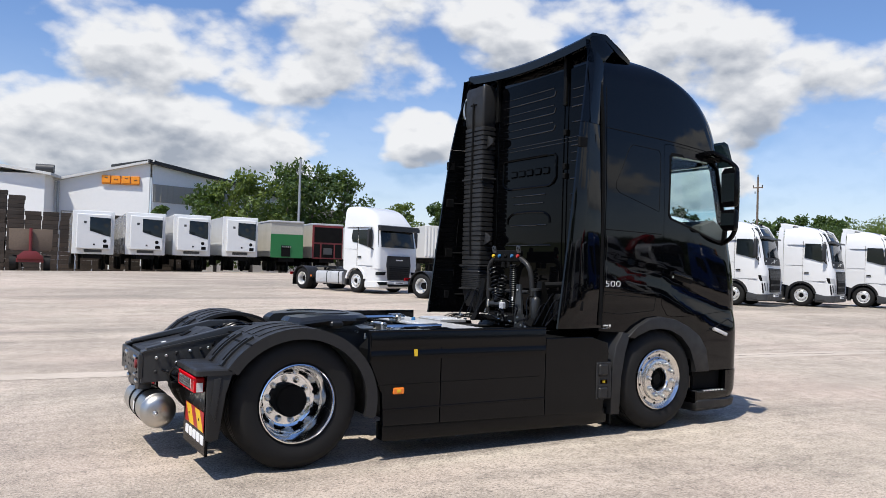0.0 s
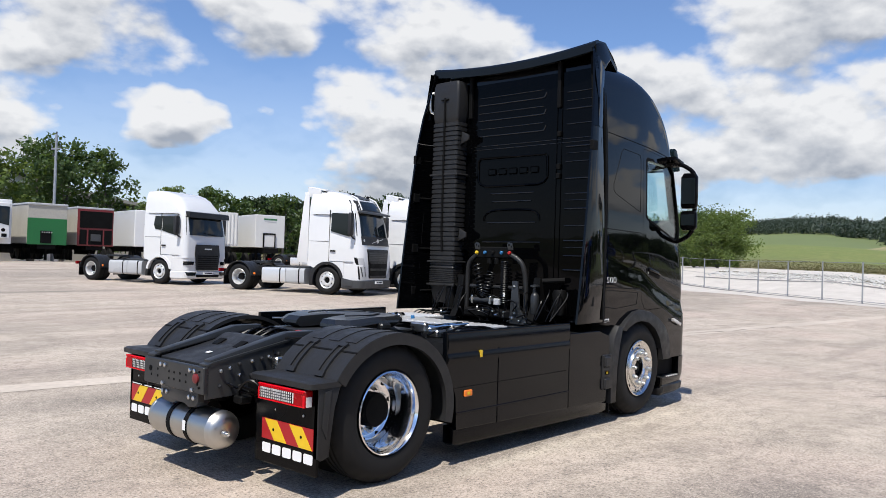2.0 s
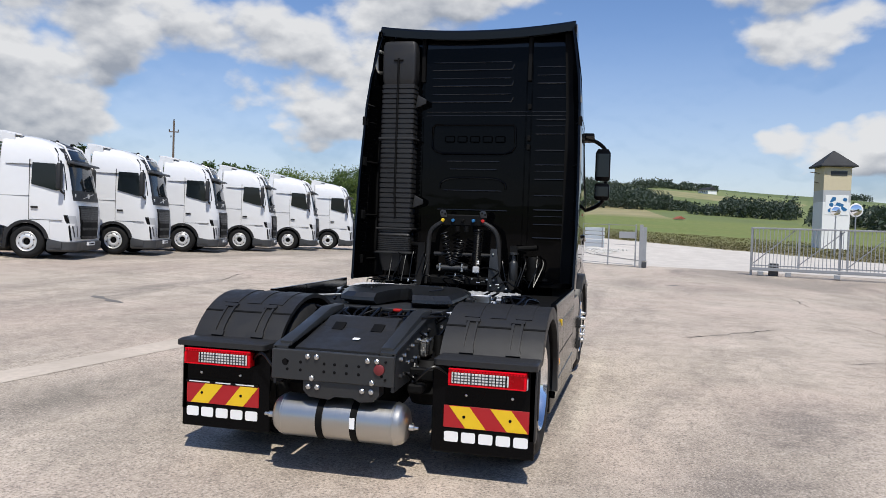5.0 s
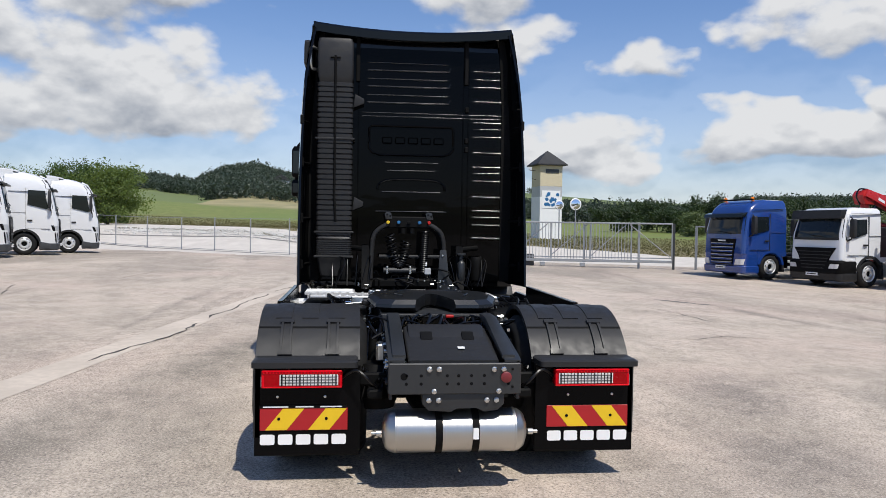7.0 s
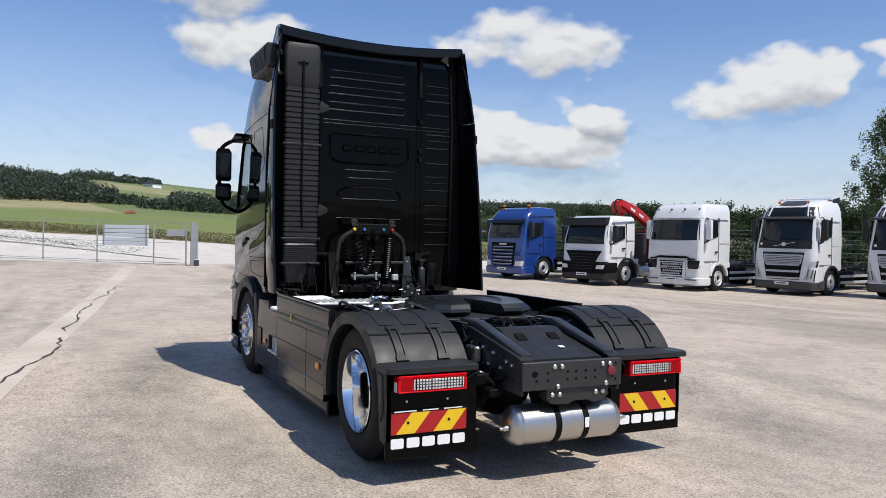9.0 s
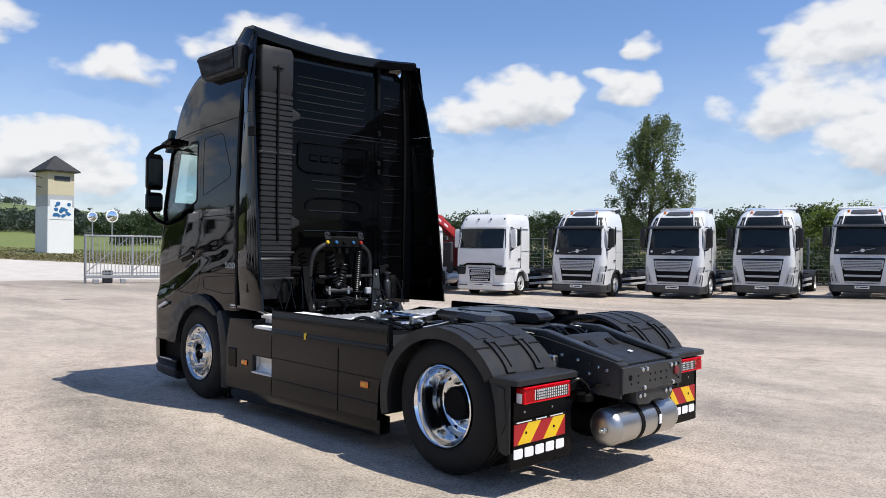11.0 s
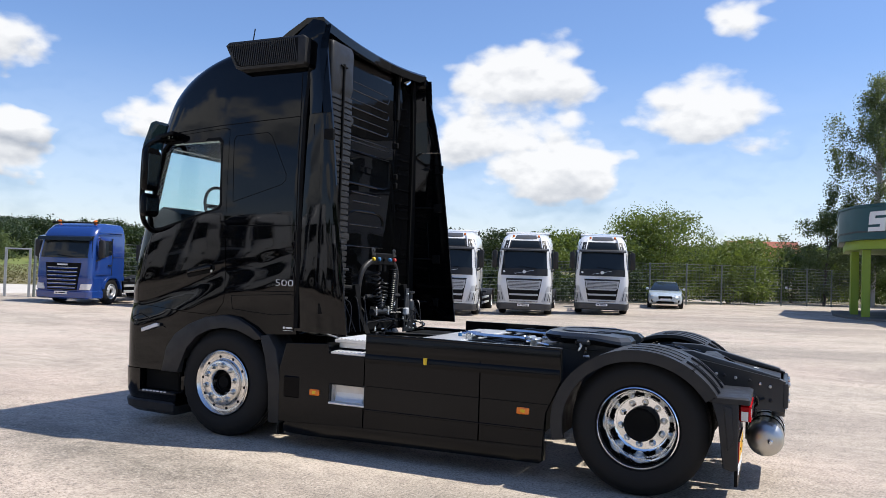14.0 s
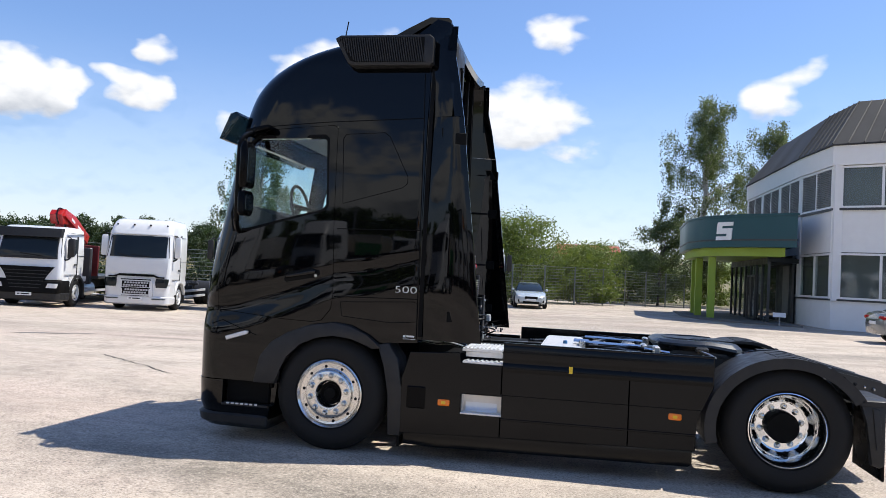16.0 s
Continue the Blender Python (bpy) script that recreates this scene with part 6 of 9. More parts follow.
    for k in range(14):
        x, y, z = rng.uniform(2.46, 2.62), rng.uniform(-0.62, 0.72), rng.uniform(1.0, 1.12)
        part("pipe_fitting", LA([(0.010, 0), (0.010, 0.018), (0.007, 0.022), (0.007, 0.04), (0, 0.04)], (x, y, z), 6, "xyz"[k % 3]), STEEL if k % 2 else FRAME, tr, smooth=0)
    for k in range(18):
        x, s = rng.uniform(-0.25, 1.15), -1 if k % 2 else 1
        part("pipe_fitting", LA([(0.013, 0), (0.013, 0.022), (0.009, 0.026), (0.009, 0.05), (0, 0.05)], (x, s * rng.uniform(0.42, 0.60), rng.uniform(0.84, 0.99)), 6, "xyz"[k % 3]), STEEL, tr, smooth=0)
    for k in range(14):
        s = -1 if k % 2 else 1
        x, y = rng.uniform(-0.15, 0.25), s * rng.uniform(0.05, 0.5)
        pts = [(x, y, 0.93), (x - 0.12, y + rng.uniform(-.1, .1), 0.99 + rng.uniform(-.02, .03)), (x - 0.25, y + rng.uniform(-.14, .14), 0.97), (x - 0.35, y + rng.uniform(-.05, .05), 0.88)]
        part("air_line", T(curve_pts(pts, 5), rng.uniform(0.006, 0.012), 6), HOSE, tr)
    part("drain_tag", B(0.02, 0.07, -0.12, -0.06, 0.985, 1.005, 0.004), RED, tr)
    # coupling stand with lines
    stand = part("coupling_bracket", B(2.78, 2.83, -0.215, 0.29, 1.655, 1.78, 0.012), DARK, tr, "black coupling bracket with line sockets")
    for y in (0.26, -0.19):
        part("bracket_ear", P([(y - 0.04, 1.75), (y + 0.03, 1.75), (y + 0.045, 1.81), (y + 0.02, 1.83), (y - 0.025, 1.82)], "x", 2.775, 2.785, 0.003), FRAME, stand)
        # uncut ears: dark discs give the shade of their holes
        for dy, z in ((-0.018, 1.785), (0.016, 1.80)):
            part("ear_hole_disc", LA([(0.011, 0), (0.011, -0.002), (0, -0.002)], (2.775, y + dy, z), 12, "x"), DARK, stand)
    for y, mt in ((0.265, YELLOW), (0.15, BLUECAP), (0.04, DARK), (-0.08, BLUECAP), (-0.185, RED)):
        part("coupling", LA([(0.019, 0), (0.019, -0.018), (0.014, -0.024), (0.0, -0.024)], (2.78, y, 1.715), 16, "x"), mt, stand)
    for y in (0.10, 0.0):
        part("bottom_socket", LA([(0.028, 0.0), (0.028, -0.06), (0.0, -0.06)], (2.80, y, 1.655), 14, "z"), DARK, stand)
    for s in (-1, 1):
        c = 0.04
        part("stand_tube", T(curve_pts([(2.80, c + s * 0.22, 1.70), (2.82, c + s * 0.36, 1.60), (2.84, c + s * 0.40, 1.40), (2.84, c + s * 0.41, 1.0)]), 0.028, 12), SATIN, stand)
    for (a, b, sag) in (((2.76, 0.24, 1.58), (2.76, 0.05, 1.50), 0.30), ((2.76, -0.14, 1.62), (2.78, -0.12, 1.16), 0.0)):
        part("coiled_line", T(coil(a, b, 21, 0.040, sag, 12), 0.010, 6), HOSE, stand)
    part("stand_foot", B(2.74, 2.9, -0.40, 0.42, 1.0, 1.10, 0.02), DARK, tr)
    part("cross_tube", T([(2.80, -0.36, 1.34), (2.80, 0.36, 1.34)], 0.022, 10), SATIN, stand)
    part("white_tag", B(2.735, 2.745, -0.165, -0.135, 1.24, 1.285, 0.004), LETTER, stand)
    for s in (-1, 1):
        leg = part("cab_suspension", P([(2.66, 0.99), (2.98, 0.99), (2.93, 1.12), (2.86, 1.40), (2.84, 1.46), (2.80, 1.46), (2.78, 1.20)], "y", *sorted((s * 0.52 - 0.05, s * 0.52 + 0.03)), 0.012), DARK, tr)
        part("air_spring", LA([(0, 1.08), (0.075, 1.08), (0.08, 1.16), (0.07, 1.22), (0.078, 1.30), (0.06, 1.34), (0, 1.34)], (2.92, s * 0.74, 0), 18, "z"), DARK, tr)
        part("suspension_arm", T([(2.85, s * 0.52, 1.42), (3.0, s * 0.75, 1.44)], 0.03, 10), DARK, leg)
        rng2 = random.Random(31 + s)
        for k in range(7):
            y0 = s * rng2.uniform(0.45, 0.95)
            pts = [(2.70, y0, 1.02), (2.80 + rng2.uniform(-.06, .1), y0 + rng2.uniform(-.1, .1), 1.15 + rng2.uniform(0, .2)), (2.95, y0 + rng2.uniform(-.1, .1), 1.10 + rng2.uniform(0, .25)), (3.02, y0, 1.05)]
            part("air_line", T(curve_pts(pts, 5), rng2.uniform(0.005, 0.0075), 6), HOSE, tr)
    part("gearbox", B(2.2, 3.1, -0.3, 0.3, 0.45, 0.93, 0.06), DARK, tr)
    # wheels
    for s in (-1, 1):
        wheel(tr, 3.828, s * 1.205, 0.505, s, False)
        wheel(tr, 0.0, s * 1.205, 0.505, s, True)
    return tr


build_tractor()

# ---- parked lorries ----
def front_x(rows, z, y):
    """How far forward the cab's skin lies at height z and offset y."""
    zs = [r[0] for r in rows]
    x1, w, rf, tp = (float(np.interp(z, zs, [r[i] for r in rows])) for i in (2, 3, 4, 6))
    flat_w = w - tp - rf
    a = abs(y) - flat_w
    if a <= 0:
        return x1 + 0.05 * (1 - (abs(y) / max(flat_w, 0.01)) ** 2)
    return x1 - rf + math.sqrt(max(0.0, rf * rf - min(a, rf) ** 2))


def front_patch(rows, edges, lift=0.006, n=14, m=5, depth=0.03):
    """A panel that follows the cab's front. edges: (z, y from, y to) from bottom to top."""
    bm = bmesh.new()
    zs = [e[0] for e in edges]
    grid = []
    for j in range(m + 1):
        z = zs[0] + (zs[-1] - zs[0]) * j / m
        a, b = float(np.interp(z, zs, [e[1] for e in edges])), float(np.interp(z, zs, [e[2] for e in edges]))
        grid.append([(a + (b - a) * i / n, z) for i in range(n + 1)])
    outer = [[bm.verts.new((front_x(rows, z, y) + lift, y, z)) for y, z in row] for row in grid]
    back = [[bm.verts.new((front_x(rows, z, y) - depth, y, z)) for y, z in row] for row in grid]
    for g, flip in ((outer, False), (back, True)):
        for r0, r1 in zip(g, g[1:]):
            for i in range(n):
                f = (r0[i], r0[i + 1], r1[i + 1], r1[i])
                bm.faces.new(f[::-1] if flip else f)
    rim_o = outer[0] + [r[-1] for r in outer[1:-1]] + outer[-1][::-1] + [r[0] for r in outer[-2:0:-1]]
    rim_b = back[0] + [r[-1] for r in back[1:-1]] + back[-1][::-1] + [r[0] for r in back[-2:0:-1]]
    for i in range(len(rim_o)):
        k = (i + 1) % len(rim_o)
        bm.faces.new((rim_o[i], rim_b[i], rim_b[k], rim_o[k]))
    return bm


# cab outlines (z, back, front, half-width, front radius, rear radius, taper), from the front axle
HIGH_CAB = [(1.05, -0.80, 1.36, 1.22, .26, .04, .03), (1.5, -0.80, 1.35, 1.23, .28, .04, .03), (2.0, -0.80, 1.25, 1.23, .30, .04, .04), (2.6, -0.80, 1.14, 1.21, .32, .04, .05), (2.9, -0.80, 1.08, 1.20, .34, .04, .06),
            (3.15, -0.80, 0.98, 1.17, .38, .05, .07), (3.35, -0.80, 0.82, 1.13, .42, .06, .08), (3.5, -0.80, 0.58, 1.07, .44, .08, .08), (3.6, -0.80, 0.30, 0.99, .4, .1, .06), (3.66, -0.78, 0.0, 0.86, .3, .1, .04), (3.68, -0.74, -0.3, 0.6, .1, .1, 0)]
CURVED_CAB = [(1.05, -0.85, 1.36, 1.22, .18, .04, .02), (2.0, -0.85, 1.32, 1.23, .20, .04, .03), (2.75, -0.85, 1.20, 1.21, .24, .04, .05), (2.95, -0.85, 1.10, 1.20, .30, .05, .06), (3.2, -0.85, 0.90, 1.18, .36, .06, .08),
           (3.42, -0.85, 0.70, 1.16, .38, .06, .07), (3.58, -0.85, 0.42, 1.12, .36, .07, .06), (3.68, -0.85, 0.10, 1.05, .3, .08, .04), (3.73, -0.82, -0.2, 0.92, .2, .1, .02), (3.745, -0.78, -0.4, 0.8, .1, .1, 0)]
FLAT_CAB = [(1.0, -0.80, 1.36, 1.21, .14, .04, .02), (1.9, -0.80, 1.34, 1.22, .15, .04, .02), (2.72, -0.80, 1.18, 1.21, .18, .04, .04), (2.86, -0.80, 1.16, 1.20, .20, .05, .04), (3.12, -0.80, 1.04, 1.18, .22, .05, .05),
           (3.30, -0.80, 0.92, 1.15, .24, .06, .06), (3.40, -0.79, 0.74, 1.09, .22, .08, .05), (3.44, -0.76, 0.5, 1.0, .2, .1, .03), (3.455, -0.7, 0.2, 0.8, .1, .1, 0)]
DAY_CAB = [(1.0, -0.55, 1.30, 1.20, .16, .04, .02), (1.9, -0.55, 1.26, 1.21, .18, .04, .03), (2.6, -0.55, 1.06, 1.18, .2, .04, .05), (2.78, -0.55, 0.95, 1.15, .24, .06, .06), (2.86, -0.52, 0.75, 1.08, .2, .1, .05), (2.89, -0.45, 0.4, 0.9, .1, .1, 0)]
LONG_CAB = [(1.0, -0.80, 1.34, 1.21, .20, .04, .02), (1.9, -0.80, 1.30, 1.22, .22, .04, .03), (2.62, -0.80, 1.14, 1.20, .24, .04, .05), (2.85, -0.80, 1.02, 1.17, .3, .05, .06), (3.05, -0.80, 0.80, 1.12, .34, .08, .06), (3.16, -0.78, 0.45, 1.02, .3, .1, .04), (3.19, -0.7, 0.1, 0.8, .1, .1, 0)]


def lorry(name, label, style, paint, base, load="tractor", group=""):
    """A parked lorry; its origin lies on the ground under the front axle, +x ahead."""
    lo = thing(name, base, label, "lorry", group)
    rows = {"high": HIGH_CAB, "curved": CURVED_CAB, "flat": FLAT_CAB, "day": DAY_CAB, "long": LONG_CAB}[style]
    w0 = 1.228
    roof = rows[-1][0]
    cab = part("cab", loft(bmesh.new(), cab_rings(rows)), paint, lo, smooth=30)
    zb = rows[0][0]
    # nose below the cab, round the arch
    nose = [(0.30, 0.62, 1.24, 1.15, .2, .02, .03), (0.36, 0.60, 1.33, 1.20, .22, .02, .03), (zb + 0.02, 0.56, rows[0][2] + 0.005, 1.22, .24, .02, .03)]
    part("nose", loft(bmesh.new(), cab_rings(nose)), paint, lo, smooth=30)
    bump_mat = SATIN if style == "day" else GREYPLAST if style == "high" else paint
    low = [(0.22, 0.60, 1.30, 1.18, .22, .02, .03), (0.27, 0.58, 1.38, 1.225, .24, .02, .03), (0.50, 0.58, 1.40, 1.23, .24, .02, .03), (0.53, 0.60, 1.36, 1.20, .24, .02, .03)]
    part("bumper", loft(bmesh.new(), cab_rings(low)), bump_mat, lo, smooth=30)
    fr = [(0.3, 0, 1.345, 1.21, .24, .02, .03)] + rows
    wz0, wz1 = {"high": (2.06, 2.86), "curved": (1.96, 2.70), "flat": (1.98, 2.78), "day": (1.78, 2.46), "long": (1.80, 2.50)}[style]
    hw = 1.14
    if style == "day":
        part("screen_frame", front_patch(fr, [(1.70, -1.19, 1.19), (2.70, -1.10, 1.10)], 0.004), SATIN, lo)
    part("windscreen", front_patch(fr, [(wz0, -hw, hw), (wz1, -hw + 0.07, hw - 0.07)], 0.008), SCREEN, lo, "dark windscreen")
    part("wiper", T([(front_x(fr, wz0, 0.2) + 0.02, 0.5, wz0 + 0.02), (front_x(fr, wz0 + 0.12, -0.2) + 0.02, -0.25, wz0 + 0.10)], 0.012, 5), DARK, lo)
    pl = front_patch(fr, [(0.40, -0.26, 0.26), (0.51, -0.26, 0.26)], 0.065)
    part("number_plate", pl, LETTER, lo)
    for a, b in ((-0.2, -0.12), (-0.08, 0.2)):
        part("plate_bar", front_patch(fr, [(0.435, a, b), (0.475, a, b)], 0.068, 2, 1), DARK, lo, smooth=0)
    if style == "high":
        part("brow", front_patch(fr, [(1.76, -1.19, 1.19), (2.07, -1.17, 1.17)], 0.010), SATIN, lo)
        hood = LIGHTGREY if load == "chassis" else SATIN
        part("screen_top", front_patch(fr, [(2.86, -1.13, 1.13), (3.06, -1.08, 1.08), (3.33, -0.98, 0.98)], 0.008), SATIN, lo)
        gx = front_x(fr, 1.92, 0) + 0.012
        part("round_badge", LA([(0.075, 0), (0.075, 0.016), (0.045, 0.016), (0.045, 0.006), (0, 0.006)], (gx, 0, 1.92), 20, "x"), ALU, lo)
        part("badge_bar", T([(gx + 0.004, -0.42, 1.84), (gx + 0.004, 0.42, 2.00)], 0.010, 5), ALU, lo)
        part("round_badge", LA([(0.05, 0), (0.05, 0.012), (0, 0.012)], (front_x(fr, 1.92, -0.9) + 0.006, -0.9, 1.92), 14, "x"), ALU, lo)
        g = part("grille", front_patch(fr, [(0.60, -0.62, 0.62), (1.62, -0.80, 0.80)], 0.010), DARK, lo, "grey front grille")
        part("grille_frame", front_patch(fr, [(1.55, -0.79, 0.79), (1.60, -0.80, 0.80)], 0.018), SATIN, g)
        part("grille_mesh", front_patch(fr, [(1.19, -0.70, 0.70), (1.54, -0.76, 0.76)], 0.018), hood, g)
        for k in range(5):
            z = 1.215 + 0.062 * k
            part("mesh_bar", front_patch(fr, [(z, -0.68, 0.68), (z + 0.022, -0.68, 0.68)], 0.026, 8, 1), GREYPLAST, g, smooth=0)
        for z0, z1 in ((0.97, 1.11), (0.71, 0.85)):
            part("air_slot", front_patch(fr, [(z0, -0.60, 0.60), (z1, -0.64, 0.64)], 0.020), DARK, g)
        for z0, z1 in ((0.87, 0.95), (1.12, 1.18), (0.62, 0.69)):
            part("grille_bar", front_patch(fr, [(z0, -0.62, 0.62), (z1, -0.66, 0.66)], 0.030, 10, 1), hood, g)
        for s in (-1, 1):
            a = [(0.60, s * 0.78, s * 1.12), (0.82, s * 0.88, s * 1.15), (1.30, s * 1.03, s * 1.19)]
            a = [(z, *sorted(v)) for z, *v in a]
            hl = part("headlamp", front_patch(fr, a, 0.012, 6, 4), LIGHTGREY, lo, "clear swept headlamp")
            for u in (0.90, 1.04):
                b = [(0.66, s * u, s * (u + 0.035)), (1.00, s * (u + 0.07), s * (u + 0.095))]
                part("lamp_strip", front_patch(fr, [(z, *sorted(v)) for z, *v in b], 0.020, 3, 4), GREYPLAST, hl)
            part("lamp_edge", front_patch(fr, [(z, *sorted(v)) for z, *v in [(0.56, s * 1.12, s * 1.145), (1.32, s * 1.185, s * 1.205)]], 0.014, 2, 4), DARK, hl)
        part("visor", P([(front_x(fr, 2.9, 0) + 0.0, 2.87), (front_x(fr, 2.9, 0) + 0.16, 2.86), (front_x(fr, 2.9, 0) + 0.15, 2.92), (front_x(fr, 2.9, 0) - 0.1, 2.98)], "y", -1.06, 1.06, 0.012), GREYPLAST, lo)
        part("upper_glass", front_patch(fr, [(3.02, -0.66, 0.66), (3.30, -0.60, 0.60)], 0.014), SCREEN, lo)
        part("roof_hatch", front_patch(fr, [(3.42, -0.50, 0.50), (3.60, -0.44, 0.44)], 0.012), GREYPLAST, lo)
        for s in (-1, 1):
            part("roof_lamp_arm", T([(front_x(fr, 3.0, s * 0.76) + 0.03, s * 0.76, 2.98), (front_x(fr, 3.36, s * 0.68) + 0.04, s * 0.68, 3.40), (front_x(fr, 3.5, s * 0.6), s * 0.62, 3.52)], 0.03, 8), paint, lo)
            part("roof_beacon", LA([(0.05, 0), (0.05, 0.07), (0.03, 0.09), (0, 0.09)], (front_x(fr, 3.5, 0) - 0.05, s * 0.56, 3.50), 10, "z"), LENS_AMBER if load == "chassis" else DARK, lo)
        # rear roof wing
        part("roof_wing", P([(-0.25, 3.70), (-0.78, 3.80), (-1.02, 3.80), (-1.02, 3.76), (-0.78, 3.74), (-0.25, 3.64)], "y", -1.0, 1.0, 0.01), paint, lo)
        for s in (-1, 1):
            part("wing_cheek", P([(-0.45, 3.45), (-0.45, 3.68), (-0.98, 3.77), (-0.98, 3.45)], "y", *sorted((s * 1.0, s * 1.03))), SATIN if load == "chassis" else paint, lo)
    elif style == "curved":
        part("grille", front_patch(fr, [(0.58, -0.62, 0.62), (1.22, -0.72, 0.72), (1.60, -0.66, 0.66)], 0.012), SATIN, lo, "black front grille")
        for k in range(7):
            z = 0.62 + 0.085 * k
            part("grille_bar", front_patch(fr, [(z, -0.58, 0.58), (z + 0.03, -0.58, 0.58)], 0.03, 8, 1), DARK, lo, smooth=0)
        part("name_bar", front_patch(fr, [(1.40, -0.2, 0.2), (1.45, -0.2, 0.2)], 0.02, 4, 1), ALU, lo, smooth=0)
        part("visor", P([(front_x(fr, 2.7, 0) + 0.02, 2.66), (front_x(fr, 2.7, 0) + 0.20, 2.66), (front_x(fr, 2.7, 0) + 0.17, 2.86), (front_x(fr, 2.8, 0), 2.90)], "y", -1.16, 1.16, 0.015), SATIN, lo, "black sun visor")
        for s in (-1, 1):
            part("headlamp", front_patch(fr, [(z, *sorted(v)) for z, *v in [(0.78, s * 0.80, s * 1.18), (0.92, s * 0.76, s * 1.18)]], 0.012, 6, 2), SCREEN, lo)
            part("fog_lamp", front_patch(fr, [(z, *sorted(v)) for z, *v in [(0.36, s * 0.74, s * 1.10), (0.50, s * 0.70, s * 1.16)]], 0.07, 6, 2), SCREEN, lo)
        part("low_grille", front_patch(fr, [(0.30, -0.62, 0.62), (0.40, -0.66, 0.66)], 0.062, 8, 2), DARK, lo)
    elif style == "flat":
        part("brow", front_patch(fr, [(1.37, -1.10, 1.10), (1.94, -1.12, 1.12)], 0.018), paint, lo)
        part("brow_line", front_patch(fr, [(1.27, -0.82, 0.82), (1.35, -0.62, 0.62)], 0.026, 10, 2), DARK, lo)
        for a, b in ((0.70, 1.02), (-1.02, -0.70)):
            part("brow_line", front_patch(fr, [(1.22, a, b), (1.27, a, b)], 0.022, 4, 1), DARK, lo)
        g = part("grille", front_patch(fr, [(0.52, -0.62, 0.62), (1.20, -0.60, 0.60)], 0.016), paint, lo, "pale honeycomb grille in a dark outline")
        for z0, z1, w in ((1.13, 1.17, 0.55), (0.82, 0.85, 0.53), (0.54, 0.56, 0.50)):
            part("grille_line", front_patch(fr, [(z0, -w, w), (z1, -w, w)], 0.026, 8, 1), DARK, g)
        for z0, w in ((0.87, 0.50), (0.61, 0.48)):
            part("air_slot", front_patch(fr, [(z0, -w, w), (z0 + 0.22, -w, w)], 0.024, 8, 1), DARK, g)
            for k in range(9):
                for q, (dz, dy) in enumerate(((0.06, 0.0), (0.16, 0.05))):
                    y = -w + 0.08 + dy + (2 * w - 0.2) * k / 8
                    part("grille_cell", front_patch(fr, [(z0 + dz - 0.036, y - 0.022, y + 0.022), (z0 + dz, y - 0.044, y + 0.044), (z0 + dz + 0.036, y - 0.022, y + 0.022)], 0.034, 2, 2), LIGHTGREY, g, smooth=0)
        for s in (-1, 1):
            part("headlamp", front_patch(fr, [(z, *sorted(v)) for z, *v in [(0.86, s * 0.74, s * 1.10), (1.02, s * 0.70, s * 1.16), (1.20, s * 0.72, s * 1.17)]], 0.018, 6, 3), SCREEN, lo)
            part("lamp_strip", front_patch(fr, [(z, *sorted(v)) for z, *v in [(0.84, s * 0.74, s * 1.10), (0.87, s * 0.74, s * 1.10)]], 0.024, 4, 1), LENS_CLEAR, lo)
            part("fog_slot", front_patch(fr, [(z, *sorted(v)) for z, *v in [(0.42, s * 0.62, s * 1.06), (0.46, s * 0.62, s * 1.10)]], 0.07, 4, 1), GREYPLAST, lo)
            for y in (0.30, 0.92):
                part("roof_marker", B(front_x(fr, 3.2, s * y) - 0.04, front_x(fr, 3.2, s * y) + 0.03, s * y - 0.03, s * y + 0.03, 3.17, 3.23, 0.01), DARK, lo)
        part("roof_brow", front_patch(fr, [(2.83, -1.16, 1.16), (2.95, -1.12, 1.12)], 0.05), paint, lo)
        part("wiper", T([(front_x(fr, 2.0, -0.3) + 0.03, -0.3, 2.0), (front_x(fr, 2.1, -0.7) + 0.03, -0.75, 2.10)], 0.014, 5), DARK, lo)
    elif style == "day":
        part("grille", front_patch(fr, [(0.52, -0.50, 0.50), (1.02, -0.66, 0.66), (1.24, -0.80, 0.80), (1.42, -0.95, 0.95)], 0.035, 14, 8), DARK, lo, "black shield-shaped grille")
        part("name_bar", front_patch(fr, [(1.36, -0.28, 0.28), (1.41, -0.28, 0.28)], 0.02, 4, 1), ALU, lo, smooth=0)
        part("visor", P([(front_x(fr, 2.5, 0) + 0.0, 2.46), (front_x(fr, 2.5, 0) + 0.2, 2.48), (front_x(fr, 2.5, 0) + 0.14, 2.78), (front_x(fr, 2.6, 0) - 0.1, 2.80)], "y", -1.12, 1.12, 0.015), SATIN, lo)
        part("low_guard", loft(bmesh.new(), cab_rings([(0.42, 0.66, 1.36, 1.18, .2, .02, .03), (0.52, 0.62, 1.42, 1.22, .22, .02, .03), (0.90, 0.62, 1.38, 1.235, .2, .02, .03), (0.98, 0.66, 1.30, 1.2, .2, .02, .03)])), DARK, lo)
        for k in range(6):
            z = 0.66 + 0.12 * k
            w = 0.50 + 0.055 * k
            part("grille_bar", front_patch(fr, [(z, -w, w), (z + 0.03, -w, w)], 0.05, 8, 1), SATIN, lo, smooth=0)
        for s in (-1, 1):
            part("headlamp", front_patch(fr, [(z, *sorted(v)) for z, *v in [(0.68, s * 0.74, s * 1.14), (0.84, s * 0.80, s * 1.17)]], 0.09, 6, 3), LENS_CLEAR, lo)
    else:
        g = part("grille", front_patch(fr, [(0.56, -0.60, 0.60), (1.60, -0.74, 0.74)], 0.012), DARK, lo, "black grille with blue bars")
